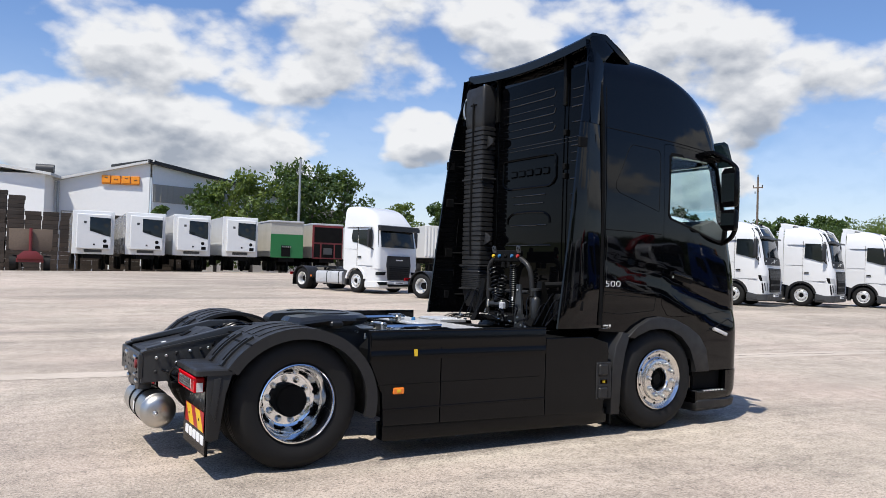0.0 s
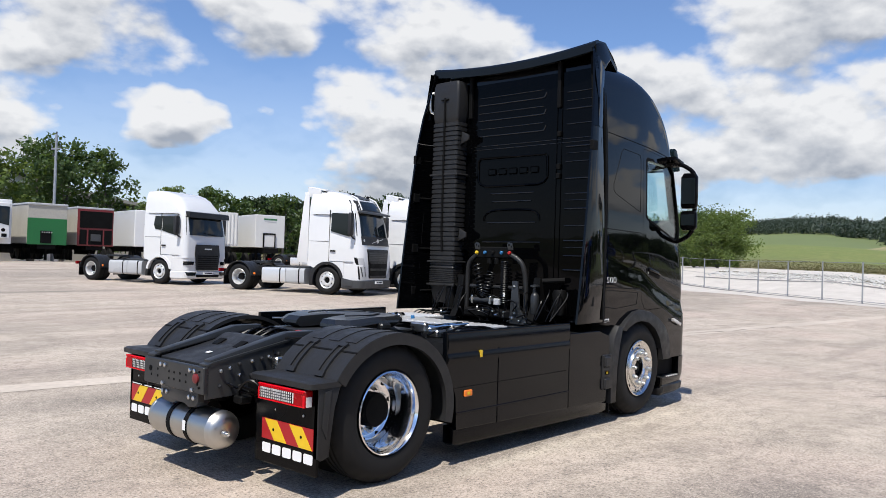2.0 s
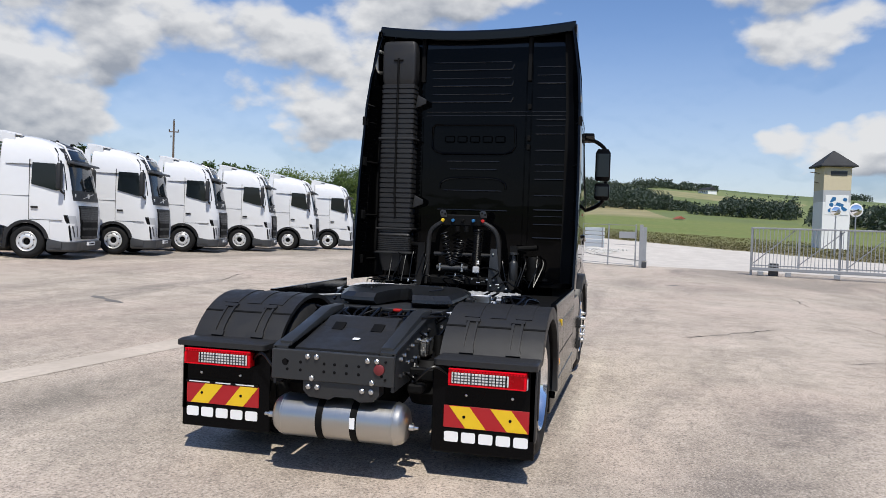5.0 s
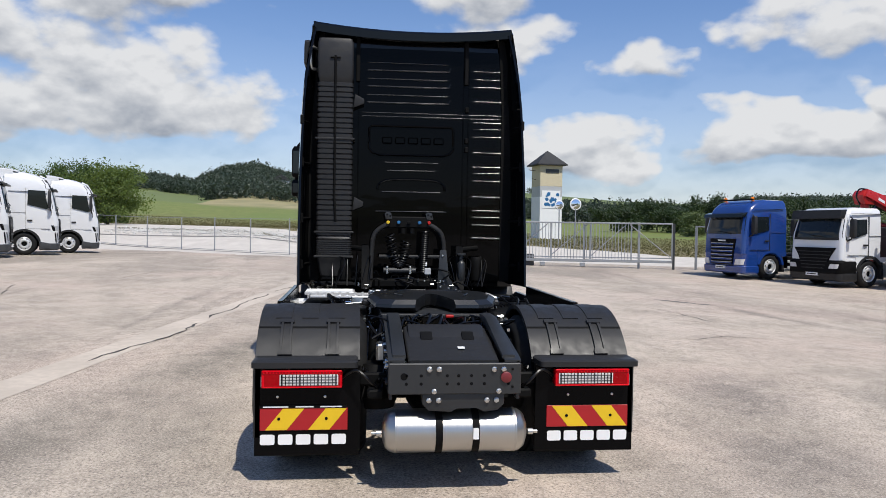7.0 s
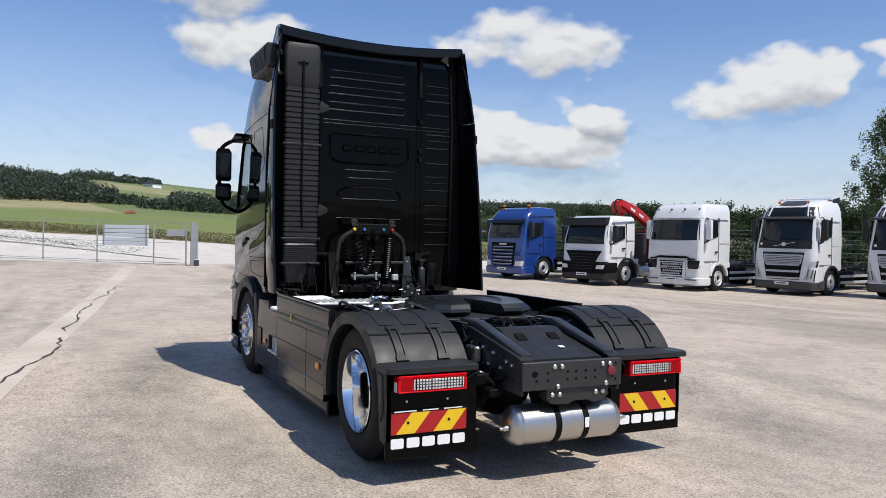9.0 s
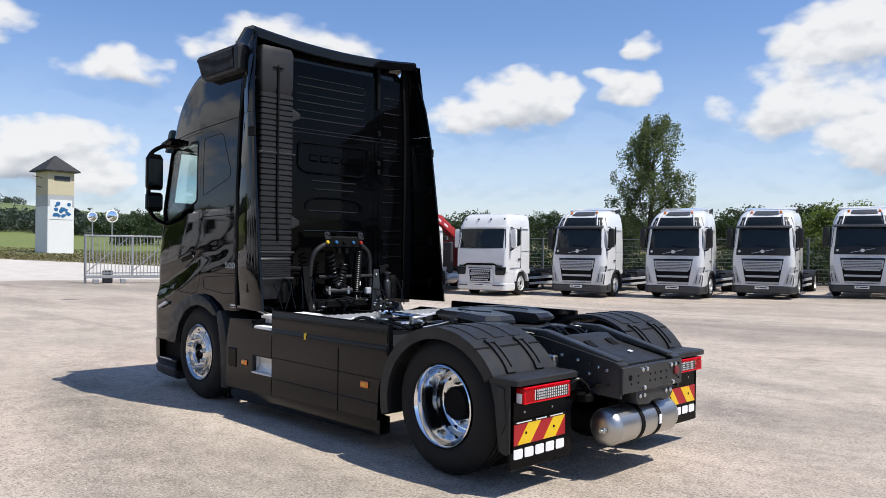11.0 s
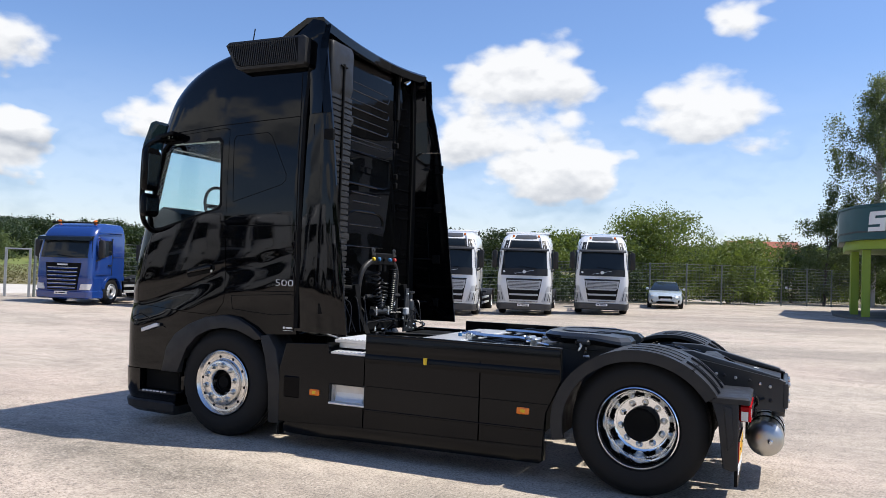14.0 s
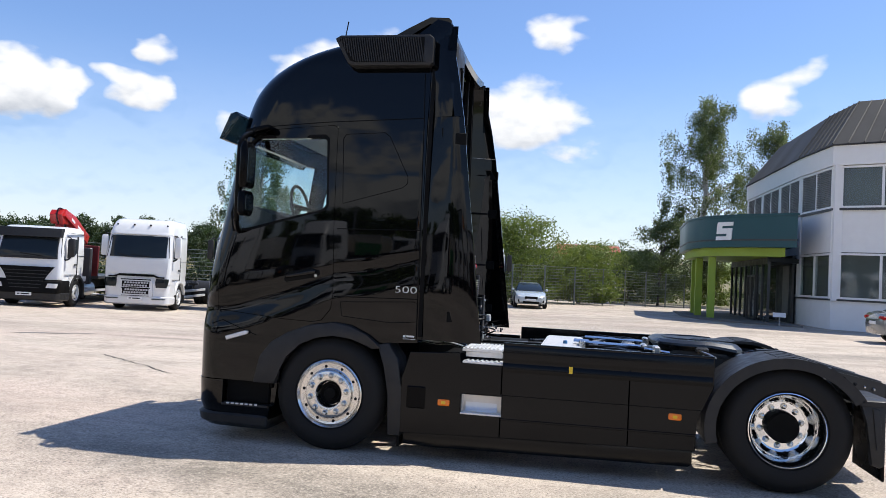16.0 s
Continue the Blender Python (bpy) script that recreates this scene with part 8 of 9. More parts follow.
def hall():
    """The white factory hall behind the trailers."""
    base = pose(14.9, 86.0, ground_z(14.9, 86.0) + 1.2, 0, 0, -20)
    h = thing("factory_hall", base, "white plastered factory hall with orange sign and low gable roof", "building")
    # gable front faces -y; the long side runs back along +x
    part("gable_wall", P([(-9.3, -2), (0.0, -2), (0.0, 10.4), (-9.3, 8.0)], "y", 0, 0.4), PLASTERW, h)
    part("side_wall", P([(0.4, -2), (31.7, -2), (31.7, 5.7), (13.0, 8.75), (0.4, 10.3)], "x", -0.3, 0), PLASTERW, h).matrix_local = pose(0, 0, 0, 0, 0, -52)
    sw = part("cladding_band", B(0.0, 0.06, 0.4, 10.5, 6.3, 8.2), GREYCLAD, h, "brown-grey cladding band")
    sw.matrix_local = pose(0, 0, 0, 0, 0, -52)
    for k in range(14):
        part("cladding_rib", B(0.05, 0.10, 0.6 + 0.7 * k, 0.68 + 0.7 * k, 6.3, 8.2), GREYCLAD, sw, smooth=0)
    part("roof_edge", P([(-9.6, 7.95), (0.5, 10.5), (0.5, 10.75), (-9.6, 8.2)], "y", -0.5, 0.6), PALECLAD, h)
    rf = part("roof", P([(-0.4, 10.35), (13.0, 8.75), (32.3, 5.6), (32.3, 5.9), (13.0, 9.1), (-0.4, 10.7)], "x", -8, 0.6), ROOFDARK, h)
    rf.matrix_local = pose(0, 0, 0, 0, 0, -52)
    part("large_door", cut(B(-8.6, -4.6, -0.06, 0.05, 0, 5.0), [B(-8.5, -4.7, -0.2, 0.2, 0, 4.9)]), GREYCLAD, h)
    sign = part("orange_sign", B(-4.7, -1.0, -0.22, 0.0, 7.95, 8.06, 0.02), ORANGE, h, "orange letter blocks")
    for k, (a, b) in enumerate(((-4.7, -3.85), (-3.75, -2.85), (-2.75, -1.9), (-1.8, -0.95))):
        part("letter_block", cut(B(a, b, -0.3, 0.0, 8.06, 8.85, 0.03), [B(a + 0.3, b - 0.22, -1, 1, 8.36 if k % 2 else 8.54, 8.50 if k % 2 else 8.66)]), ORANGE, sign)
    # lower wing to the west
    part("wing", B(-40, -9.3, -3.2, 12, -2, 8.4), PLASTERW, h)
    part("wing_roof", P([(-41, 9.9), (-14.5, 9.0), (-8.6, 8.25), (-8.6, 8.5), (-14.5, 9.3), (-41, 10.2)], "y", -3.8, 12), PALECLAD, h)
    part("wing_window", B(-22, -13.5, -3.26, -3.19, 5.4, 7.2, 0.02), GREYCLAD, h)
    part("downpipe", T([(-8.9, -0.2, 0), (-8.9, -0.2, 8.0)], 0.14, 10), GALV, h)
    part("fan_housing", T([(-10.2, -3.0, 8.95), (-8.6, -2.8, 8.95)], 0.45, 18), GREYPLAST, h, "round roof fan housing")
    part("vent_cap", LA([(0.3, 0), (0.5, 0.3), (0.5, 0.6), (0.2, 0.9), (0, 0.9)], (-24, -2, 9.1), 14, "z"), ROOFDARK, h)
    return h


hall()


def pallet_stack(base, cols, rows_):
    st = thing("timber_stack", base, "stack of weathered brown timber pallets", "stack")
    rng = random.Random(4)
    for c in range(cols):
        for r in range(rows_ - (1 if c > cols - 2 else 0)):
            z = 0.36 * r
            o = rng.uniform(-.05, .05)
            part("pallet", B(1.3 * c + o, 1.3 * c + 1.22 + o, 0, 1.0, z, z + 0.35, 0.02), TIMBER_DARK, st)
    return st


pallet_stack(standing(-3.5, 74.6, -4), 5, 19)
pallet_stack(standing(-1.0, 72.4, -4), 14, 14)
low_hall = thing("grey_shed", standing(40.0, 92.0, -8), "grey shed roof behind the trailers", "building")
part("wall", B(-9, 9, 0, 10, -1, 6.2), GREYCLAD, low_hall)
part("roof", P([(-9.5, 6.0), (-2, 8.2), (9.5, 6.6), (9.5, 6.2), (-2, 7.8), (-9.5, 5.6)], "y", -0.4, 10.4), GREYCLAD, low_hall)


def pole(x, y, h, mat_, label):
    p = thing("power_pole", standing(x, y, 20), label, "pole")
    part("post", LA([(0.17, -0.5), (0.16, 0), (0.10, h), (0.0, h)], (0, 0, 0), 12, "z"), mat_, p)
    part("cross_arm", B(-0.05, 0.05, -0.55, 0.55, h - 1.3, h - 1.18, 0.01), mat_, p)
    for yy, zz in ((-0.5, h - 1.18), (0.5, h - 1.18), (0.0, h), (0.3, h - 1.9)):
        part("insulator", LA([(0.03, 0), (0.07, 0.06), (0.05, 0.12), (0.07, 0.18), (0.03, 0.25), (0, 0.25)], (0, yy, zz), 8, "z"), GREYPLAST, p)


pole(26.0, 70.9, 11.2, GALV, "grey concrete power pole behind the trailers")
pole(75.4, 57.0, 11.5, TIMBER, "brown timber power pole with insulators")


# ---- fences and gates ----
def fence_run(name, pts, height, gap, mat_, label, wires, upright_gap=0.0, post=0.04, group=""):
    """Posts with horizontal wires between them; a thing with posts and mesh panels as parts."""
    x0, y0 = pts[0]
    f = thing(name, pose(x0, y0, ground_z(x0, y0)), label, "fence")
    z00 = ground_z(x0, y0)
    line = []
    for (ax, ay), (bx, by) in zip(pts, pts[1:]):
        n = max(1, round(math.hypot(bx - ax, by - ay) / gap))
        line += [(ax + (bx - ax) * k / n, ay + (by - ay) * k / n) for k in range(n)]
    line.append(pts[-1])
    at = [Vector((x - x0, y - y0, ground_z(x, y) - z00)) for x, y in line]
    for p in at:
        part("post", B(p.x - post, p.x + post, p.y - post, p.y + post, p.z - 0.2, p.z + height + 0.05, 0.008), mat_, f)
    for a, b in zip(at, at[1:]):
        bm = bmesh.new()
        for z in wires:
            tube(bm, [a + Vector((0, 0, z * height)), b + Vector((0, 0, z * height))], 0.011 if z not in (0.05, 1.0) else 0.016, 4)
        if upright_gap:
            n = int((b - a).length / upright_gap)
            for k in range(1, n):
                p = a.lerp(b, k / n)
                tube(bm, [p + Vector((0, 0, 0.05 * height)), p + Vector((0, 0, height))], 0.006, 3)
        part("mesh_panel", bm, mat_, f, smooth=0)
    return f


GATE_A, GATE_B = (34.0, 4.75), (30.85, -7.2)
fence_run("field_fence", [(34.3, 5.0), (35.48, 6.30), (39.78, 11.05), (46.17, 18.22), (53.5, 26.3)], 1.98, 3.2, GALV, "galvanised wire fence between yard and road", (0.05, 0.52, 1.0), 0.0, 0.032)
fence_run("boundary_fence", [(53.5, 26.3), (62, 38), (74, 50)], 2.0, 2.6, GALV, "galvanised mesh fence running on behind the lorries", (0.05, 0.2, 0.4, 0.6, 0.8, 1.0), 0.12, 0.035)
fence_run("rear_fence", [(30.4, -9.4), (22.5, -18.5), (15.0, -26.6), (8.3, -33.0), (2.7, -39.2), (-3.5, -46.5)], 2.45, 2.55, FENCEG, "grey-green wire mesh fence behind the parked lorries", (0.05, 0.13, 0.21, 0.29, 0.37, 0.45, 0.53, 0.61, 0.69, 0.77, 0.85, 0.93, 1.0), 0.25, 0.045)


def sign_board():
    x, y = 36.55, 7.49
    a = math.degrees(math.atan2(7.4, 6.7))
    s = thing("slatted_board", pose(x, y, ground_z(x, y), 0, 0, a), "pale slatted metal board fixed to the fence", "board")
    for k in range(5):
        z = 0.84 + 0.20 * k
        part("slat", B(-1.3, 1.3, -0.03, 0.0, z, z + 0.17, 0.01), PALEBOARD, s)
    for x_ in (-1.2, 1.2):
        part("upright", B(x_ - 0.02, x_ + 0.02, 0.0, 0.03, 0.82, 1.84), GALV, s)

    plate = part("mesh_plate", B(-3.36, -2.3, -0.02, 0.0, 1.33, 1.64, 0.004), LIGHTGREY, s)
    for k in range(4):
        part("plate_rib", B(-3.34, -2.32, -0.03, -0.015, 1.36 + 0.075 * k, 1.385 + 0.075 * k), LIGHTGREY, plate)


sign_board()
gp = thing("gate_post", pose(*GATE_A, ground_z(*GATE_A)), "galvanised sliding gate post with lock box", "post")
part("post", B(-0.10, 0.10, -0.08, 0.08, -0.2, 2.02, 0.01), GALV, gp)
part("guide", B(0.05, 0.14, -0.25, 0.0, 0.3, 1.9, 0.01), GALV, gp)
part("lock_box", B(-0.16, 0.0, -0.28, -0.06, 0.0, 0.28, 0.02), GREYPLAST, gp)


def sliding_gate():
    a, b = Vector((32.4, 0.1, 0)), Vector((*GATE_B, 0))
    d = b - a
    g = thing("sliding_gate", pose(a.x, a.y, ground_z(a.x, a.y), 0, 0, math.degrees(math.atan2(d.y, d.x))), "galvanised sliding gate with vertical bars standing open", "gate")
    L = d.length
    for nm, z in (("bottom_beam", 0.22), ("top_rail", 2.02)):
        part(nm, B(0, L, -0.05, 0.05, z, z + (0.14 if z < 1 else 0.07), 0.01), GALV, g)
    part("lower_rail", B(0, L, -0.03, 0.03, 0.42, 0.47), GALV, g)
    for k in range(5):
        x = L * k / 4
        part("stile", B(x - 0.03, x + 0.03, -0.04, 0.04, 0.22, 2.05, 0.006), GALV, g)
    n = 38
    for k in range(1, n):
        x = L * 0.75 * k / n
        part("bar", B(x - 0.014, x + 0.014, -0.014, 0.014, 0.36, 2.02), GALV, g, smooth=0)
    for x0, x1, z0, z1 in ((0.05, L * 0.23, 0.5, 2.0), (L * 0.25, L * 0.48, 0.5, 2.0), (L * 0.5, L * 0.72, 0.5, 2.0), (L * 0.99, L * 0.74, 0.5, 2.0)):
        part("brace", T([(x0, 0.04, z0), (x1, 0.04, z1)], 0.025, 6), GALV, g)
    part("drive_box", B(0.7, 1.1, 0.1, 0.4, 0.0, 0.55, 0.03), GREYPLAST, g)
    for x in (0.4, 1.5, L * 0.45):
        part("roller_stand", B(x - 0.12, x + 0.12, -0.1, 0.1, 0.0, 0.2, 0.02), GALV, g)
    for x in (0.0, L * 0.46, L * 0.80):
        part("guide_post", B(x - 0.05, x + 0.05, 0.1, 0.2, -0.1, 2.1, 0.01), GALV, g)
    part("end_post", B(L + 0.02, L + 0.12, -0.06, 0.06, -0.1, 2.05, 0.01), SLATE, g)


sliding_gate()
wk = thing("wicket_frame", standing(30.2, -9.0, 45), "small galvanised gate frame", "gate")
for x in (0.0, 0.9):
    part("post", B(x - 0.05, x + 0.05, -0.05, 0.05, 0, 2.0, 0.01), GALV, wk)
part("top_bar", B(-0.05, 0.95, -0.04, 0.04, 2.0, 2.06, 0.01), GALV, wk)


def tower():
    x, y = 84.0, -14.5
    z = ground_z(x, y)
    t = thing("transformer_tower", pose(x, y, z, 0, 0, 188), "cream and grey transformer tower with a dark pyramid roof", "tower")
    top = 9.0 - z + 0.2
    w = 1.35
    part("lower_wall", B(-w, w, -w, w, -1, top - 3.6, 0.02), PLASTERW, t)
    part("grey_band", B(-w, w, -w, w, top - 3.6, top - 2.4, 0.02), LIGHTGREY, t)
    part("upper_wall", B(-w, w, -w, w, top - 2.4, top, 0.02), CREAM, t)
    rw = w + 0.45
    bm = loft(bmesh.new(), [[(-rw, -rw, top), (rw, -rw, top), (rw, rw, top), (-rw, rw, top)], [(-rw, -rw, top + 0.12), (rw, -rw, top + 0.12), (rw, rw, top + 0.12), (-rw, rw, top + 0.12)], [(-.05, -.05, top + 1.75), (.05, -.05, top + 1.75), (.05, .05, top + 1.75), (-.05, .05, top + 1.75)]])
    part("roof", bm, ROOFDARK, t, "dark pyramid roof", 0)
    part("louvre", B(w - 0.02, w + 0.05, -0.7, 0.9, top - 0.9, top - 0.45, 0.01), SLATE, t)
    m = part("mural_panel", B(w, w + 0.04, -1.12, 1.12, top - 4.9, top - 2.9, 0.01), LETTER, t, "white panel with a blue map shape")
    rng = random.Random(9)
    for k in range(22):
        a, b = rng.uniform(-0.7, 0.8), top - 3.9 + rng.uniform(-0.65, 0.65)
        r = rng.uniform(0.08, 0.26)
        part("blue_patch", P([(a + r * rng.uniform(.7, 1.1) * math.cos(q), b + r * rng.uniform(.7, 1.1) * math.sin(q)) for q in [math.tau * i / 7 for i in range(7)]], "x", w + 0.04, w + 0.05 + 0.0007 * k), BLUECAP, m, smooth=0)
    part("bracket_arm", T([(0, -w, top - 0.6), (0, -w - 0.9, top - 0.5)], 0.04, 6), TIMBER, t)
    part("bracket_arm", T([(0, -w, top - 1.6), (0, -w - 0.5, top - 1.5)], 0.04, 6), TIMBER, t)


tower()


def road_mirror(x, y, r, h):
    m = thing("traffic_mirror", standing(x, y, 185), "round convex traffic mirror on a post", "mirror")
    part("post", T([(0, 0, 0), (0, 0, h)], 0.05, 8), GALV, m)
    part("frame", LA([(r, -0.05), (r * 1.08, 0), (r, 0.03), (r * 0.86, 0.03), (0, 0.03)], (0, 0, h), 24, "x"), LETTER, m)
    part("glass", LA([(r * 0.86, 0.03), (r * 0.5, 0.07), (0, 0.09)], (0, 0, h), 24, "x"), CHROME, m)


road_mirror(56.0, -9.85, 0.45, 3.3)
road_mirror(57.0, -8.8, 0.36, 3.2)


def house(x, y, heading, l, w, h, label, wall=None, red=True):
    b = thing("farmhouse", standing(x, y, heading), label, "house")
    part("wall", B(-l / 2, l / 2, -w / 2, w / 2, -2, h, 0.02), wall or PLASTERW, b)
    part("roof", P([(-w / 2 - 0.5, h - 0.1), (0, h + w * 0.32), (w / 2 + 0.5, h - 0.1)], "x", -l / 2 - 0.5, l / 2 + 0.5), ROOFRED if red else ROOFDARK, b, "tiled gable roof")
    for k in range(int(l / 3)):
        part("window", B(-l / 2 + 1 + 3 * k, -l / 2 + 2 + 3 * k, -w / 2 - 0.03, w / 2 + 0.03, h - 1.8, h - 0.7), SCREEN, b)


house(330, -12, 20, 3.4, 3, 0.5, "low farm building with a red roof", CREAM)
house(648, -49, 30, 13, 8, 2.4, "white farmhouse on the far hillside", None, False)
house(560, 62, 10, 26, 13, 5, "farmstead below the wooded hill", None, False)
house(470, 210, 60, 18, 10, 5, "white farmhouse with a red roof on the slope")
house(4.0, -112, 10, 9, 8, 4.4, "house with a red roof behind the trees")


# ---- the office building with its entrance canopy ----
def office():
    b = thing("office_building", pose(0, 0, 0), "white two-storey office with dark window bands and a teal canopy", "building")
    z0 = 0.05
    front = [(-6.2, -25.0), (-6.6, -21.3), (-9.8, -19.6), (-26.0, -16.4), (-30, -40), (-10.0, -46), (-5.9, -36.0)]

    def scaled(k):
        cx_, cy_ = -15.0, -30.0
        return [(cx_ + (x - cx_) * k, cy_ + (y - cy_) * k) for x, y in front]
    part("plinth_wall", P(scaled(1.0), "z", z0 - 0.6, z0 + 1.35), PLASTERW, b)
    part("lower_band", P(scaled(0.985), "z", z0 + 1.35, z0 + 3.40), SLATE, b)
    part("middle_wall", P(scaled(1.0), "z", z0 + 3.40, z0 + 5.25), PLASTERW, b)
    part("upper_band", P(scaled(0.985), "z", z0 + 5.25, z0 + 7.15), SLATE, b)
    part("parapet", P(scaled(1.012), "z", z0 + 7.15, z0 + 8.0), PLASTERW, b)
    part("sill", P(scaled(1.008), "z", z0 + 5.20, z0 + 5.30), SLATE, b)
    part("sill", P(scaled(1.008), "z", z0 + 1.30, z0 + 1.38), SLATE, b)
    rings = [[(x, y, z) for x, y in scaled(k)] for k, z in ((1.02, z0 + 8.0), (1.02, z0 + 8.06), (0.84, z0 + 10.3), (0.5, z0 + 10.5))]
    part("roof", loft(bmesh.new(), rings), ROOFDARK, b, "dark standing-seam mansard roof", 0)
    for (ax, ay), (bx, by), (cx_, cy_), (dx, dy) in zip(scaled(1.021)[:3], scaled(1.021)[1:4], scaled(0.842)[:3], scaled(0.842)[1:4]):
        n = int(math.hypot(bx - ax, by - ay) / 0.6)
        for k in range(n):
            u = k / n
            part("roof_seam", T([(ax + (bx - ax) * u, ay + (by - ay) * u, z0 + 8.08), (cx_ + (dx - cx_) * u, cy_ + (dy - cy_) * u, z0 + 10.31)], 0.03, 4), ROOFDARK, b, smooth=0)
    # pillars, windows and blinds along the faces that show
    for i, (p, q) in enumerate(((0, 1), (1, 2), (2, 3), (6, 0))):
        (ax, ay), (bx, by) = front[p], front[q]
        L = math.hypot(bx - ax, by - ay)
        ang = math.degrees(math.atan2(by - ay, bx - ax))
        n = max(1, round(L / 3.6))
        for k in range(n):
            for lvl, (za, zb_) in enumerate(((1.38, 3.36), (5.30, 7.12))):
                x0, x1 = L * k / n + 0.22, L * (k + 1) / n - 0.06
                m = pose(ax, ay, z0, 0, 0, ang)
                wd = part("window", cut(B(x0, x1, -0.06, 0.10, za, zb_), [B(x0 + 0.09, (x0 + x1) / 2 - 0.05, -1, 1, za + 0.09, zb_ - 0.09), B((x0 + x1) / 2 + 0.05, x1 - 0.09, -1, 1, za + 0.09, zb_ - 0.09)]), LETTER, b, "white window frame")
                wd.matrix_local = m
                part("pane", B(x0 + 0.05, x1 - 0.05, -0.01, 0.0, za + 0.05, zb_ - 0.05), PANE, wd)
                if lvl == 1 and p in (0, 6):
                    for j in range(20):
                        z = za + 0.08 + (zb_ - za - 0.16) * j / 20
                        part("blind_slat", B(x0 + 0.06, x1 - 0.06, -0.045, 0.0, z, z + 0.05), BLIND, wd, smooth=0)
                else:
                    part("curtain", B(x0 + 0.1, x1 - 0.1, 0.12, 0.14, za + 0.1, zb_ - 0.1), INTERIOR_PALE, wd)
        for k in range(n + 1):
            pl = part("pillar", B(L * k / n - 0.06, L * k / n + 0.22, -0.05, 0.3, 1.3, 7.2), PLASTERW, b)
            pl.matrix_local = pose(ax, ay, z0, 0, 0, ang)
    # entrance: glazing, canopy, posts, terrace
    can = [(-5.35, -22.0), (-3.2, -23.4), (-1.85, -25.2), (-1.35, -27.6), (-1.6, -33.5), (-5.0, -34.0), (-5.4, -24.0)]
    part("canopy", P(can, "z", 3.62, 5.10, 0.0), TEAL, b, "dark teal entrance canopy")
    part("canopy_edge", P([(-3.3 + (x + 3.3) * 1.03, -28 + (y + 28) * 1.015) for x, y in can], "z", 5.06, 5.16), TEAL, b)
    part("canopy_groove", P([(-3.3 + (x + 3.3) * 1.01, -28 + (y + 28) * 1.005) for x, y in can], "z", 3.92, 4.0), SLATE, b)
    part("lime_soffit", P([(-3.3 + (x + 3.3) * 0.86, -28 + (y + 28) * 0.86) for x, y in can], "z", 3.22, 3.64), LIME, b, "lime green soffit")
    for x, y in ((-2.35, -25.9), (-2.1, -28.6), (-2.3, -31.8)):
        part("lime_post", B(x - 0.17, x + 0.17, y - 0.17, y + 0.17, 0.0, 3.2, 0.01), LIME, b, "lime green post")
    ax, ay, bx, by = -3.2, -23.4, -1.85, -25.2
    ang = math.degrees(math.atan2(by - ay, bx - ax))
    for i, poly in enumerate(([(0.55, 1.05), (1.35, 1.05), (1.33, 0.86), (0.78, 0.86), (0.74, 0.62), (1.28, 0.62), (1.25, 0.40), (0.50, 0.40), (0.44, 0.66)],)):
        lg = part("white_mark", P([(0.58, 1.12), (1.52, 1.12), (1.50, 0.94), (0.84, 0.94), (0.82, 0.82), (1.46, 0.82), (1.42, 0.26), (0.46, 0.26), (0.48, 0.44), (1.12, 0.44), (1.14, 0.56), (0.50, 0.56), (0.54, 1.0)], "y", -0.04, 0.04), LETTER, b, "white arrow-shaped mark")
        lg.matrix_local = pose(ax, ay, 3.70, 0, 0, ang) @ Matrix.Diagonal((-1, 1, 1, 1)) @ Matrix.Translation((-1.95, 0, 0))
    gl = part("entrance_frame", cut(B(-4.62, -4.5, -33.0, -23.6, 0.1, 3.0), [B(-5, -4, -33.0 + 1.35 * k + 0.06, -33.0 + 1.35 * (k + 1) - 0.06, 0.2, 2.9) for k in range(7)]), SLATE, b, "dark glazed entrance")
    part("entrance_glass", B(-4.57, -4.55, -33.0, -23.6, 0.12, 2.98), PANE, gl)
    part("entrance_inner", P([(-5.92, -30.0), (-6.04, -25.3), (-6.14, -25.3), (-6.02, -30.0)], "z", 0.12, 3.1), SCREEN, gl, "dark entrance glass")
    part("entrance_back", B(-6.06, -5.96, -33.0, -25.2, 0.1, 3.4), SLATE, gl)
    part("entrance_curtain", B(-5.95, -5.93, -26.9, -25.7, 0.5, 2.9), INTERIOR_PALE, gl)
    part("entrance_ceiling", P([(-4.5, -33.0), (-4.5, -23.6), (-6.1, -24.6), (-6.1, -33.0)], "z", 3.0, 3.2), SLATE, gl)
    part("door_leaf", cut(B(-4.45, -4.35, -27.6, -25.6, 0.12, 2.4), [B(-5, -4, -27.5, -26.7, 0.3, 2.3), B(-5, -4, -26.5, -25.7, 0.3, 2.3)]), SLATE, gl)
    part("terrace", P([(-3.3 + (x + 3.3) * 1.12, -28 + (y + 28) * 1.08) for x, y in can], "z", -0.3, 0.17), TARM, b, "dark stone terrace step")
    # small plate on a stand by the entrance
    pt = thing("small_sign", standing(-4.55, -21.3, 100), "small white sign on a stand", "sign")
    part("stand", T([(0, 0, 0), (0, 0, 0.5)], 0.02, 6), GALV, pt)
    part("plate", B(-0.02, 0.02, -0.28, 0.28, 0.42, 0.62, 0.005), LETTER, pt)
    return b


office()


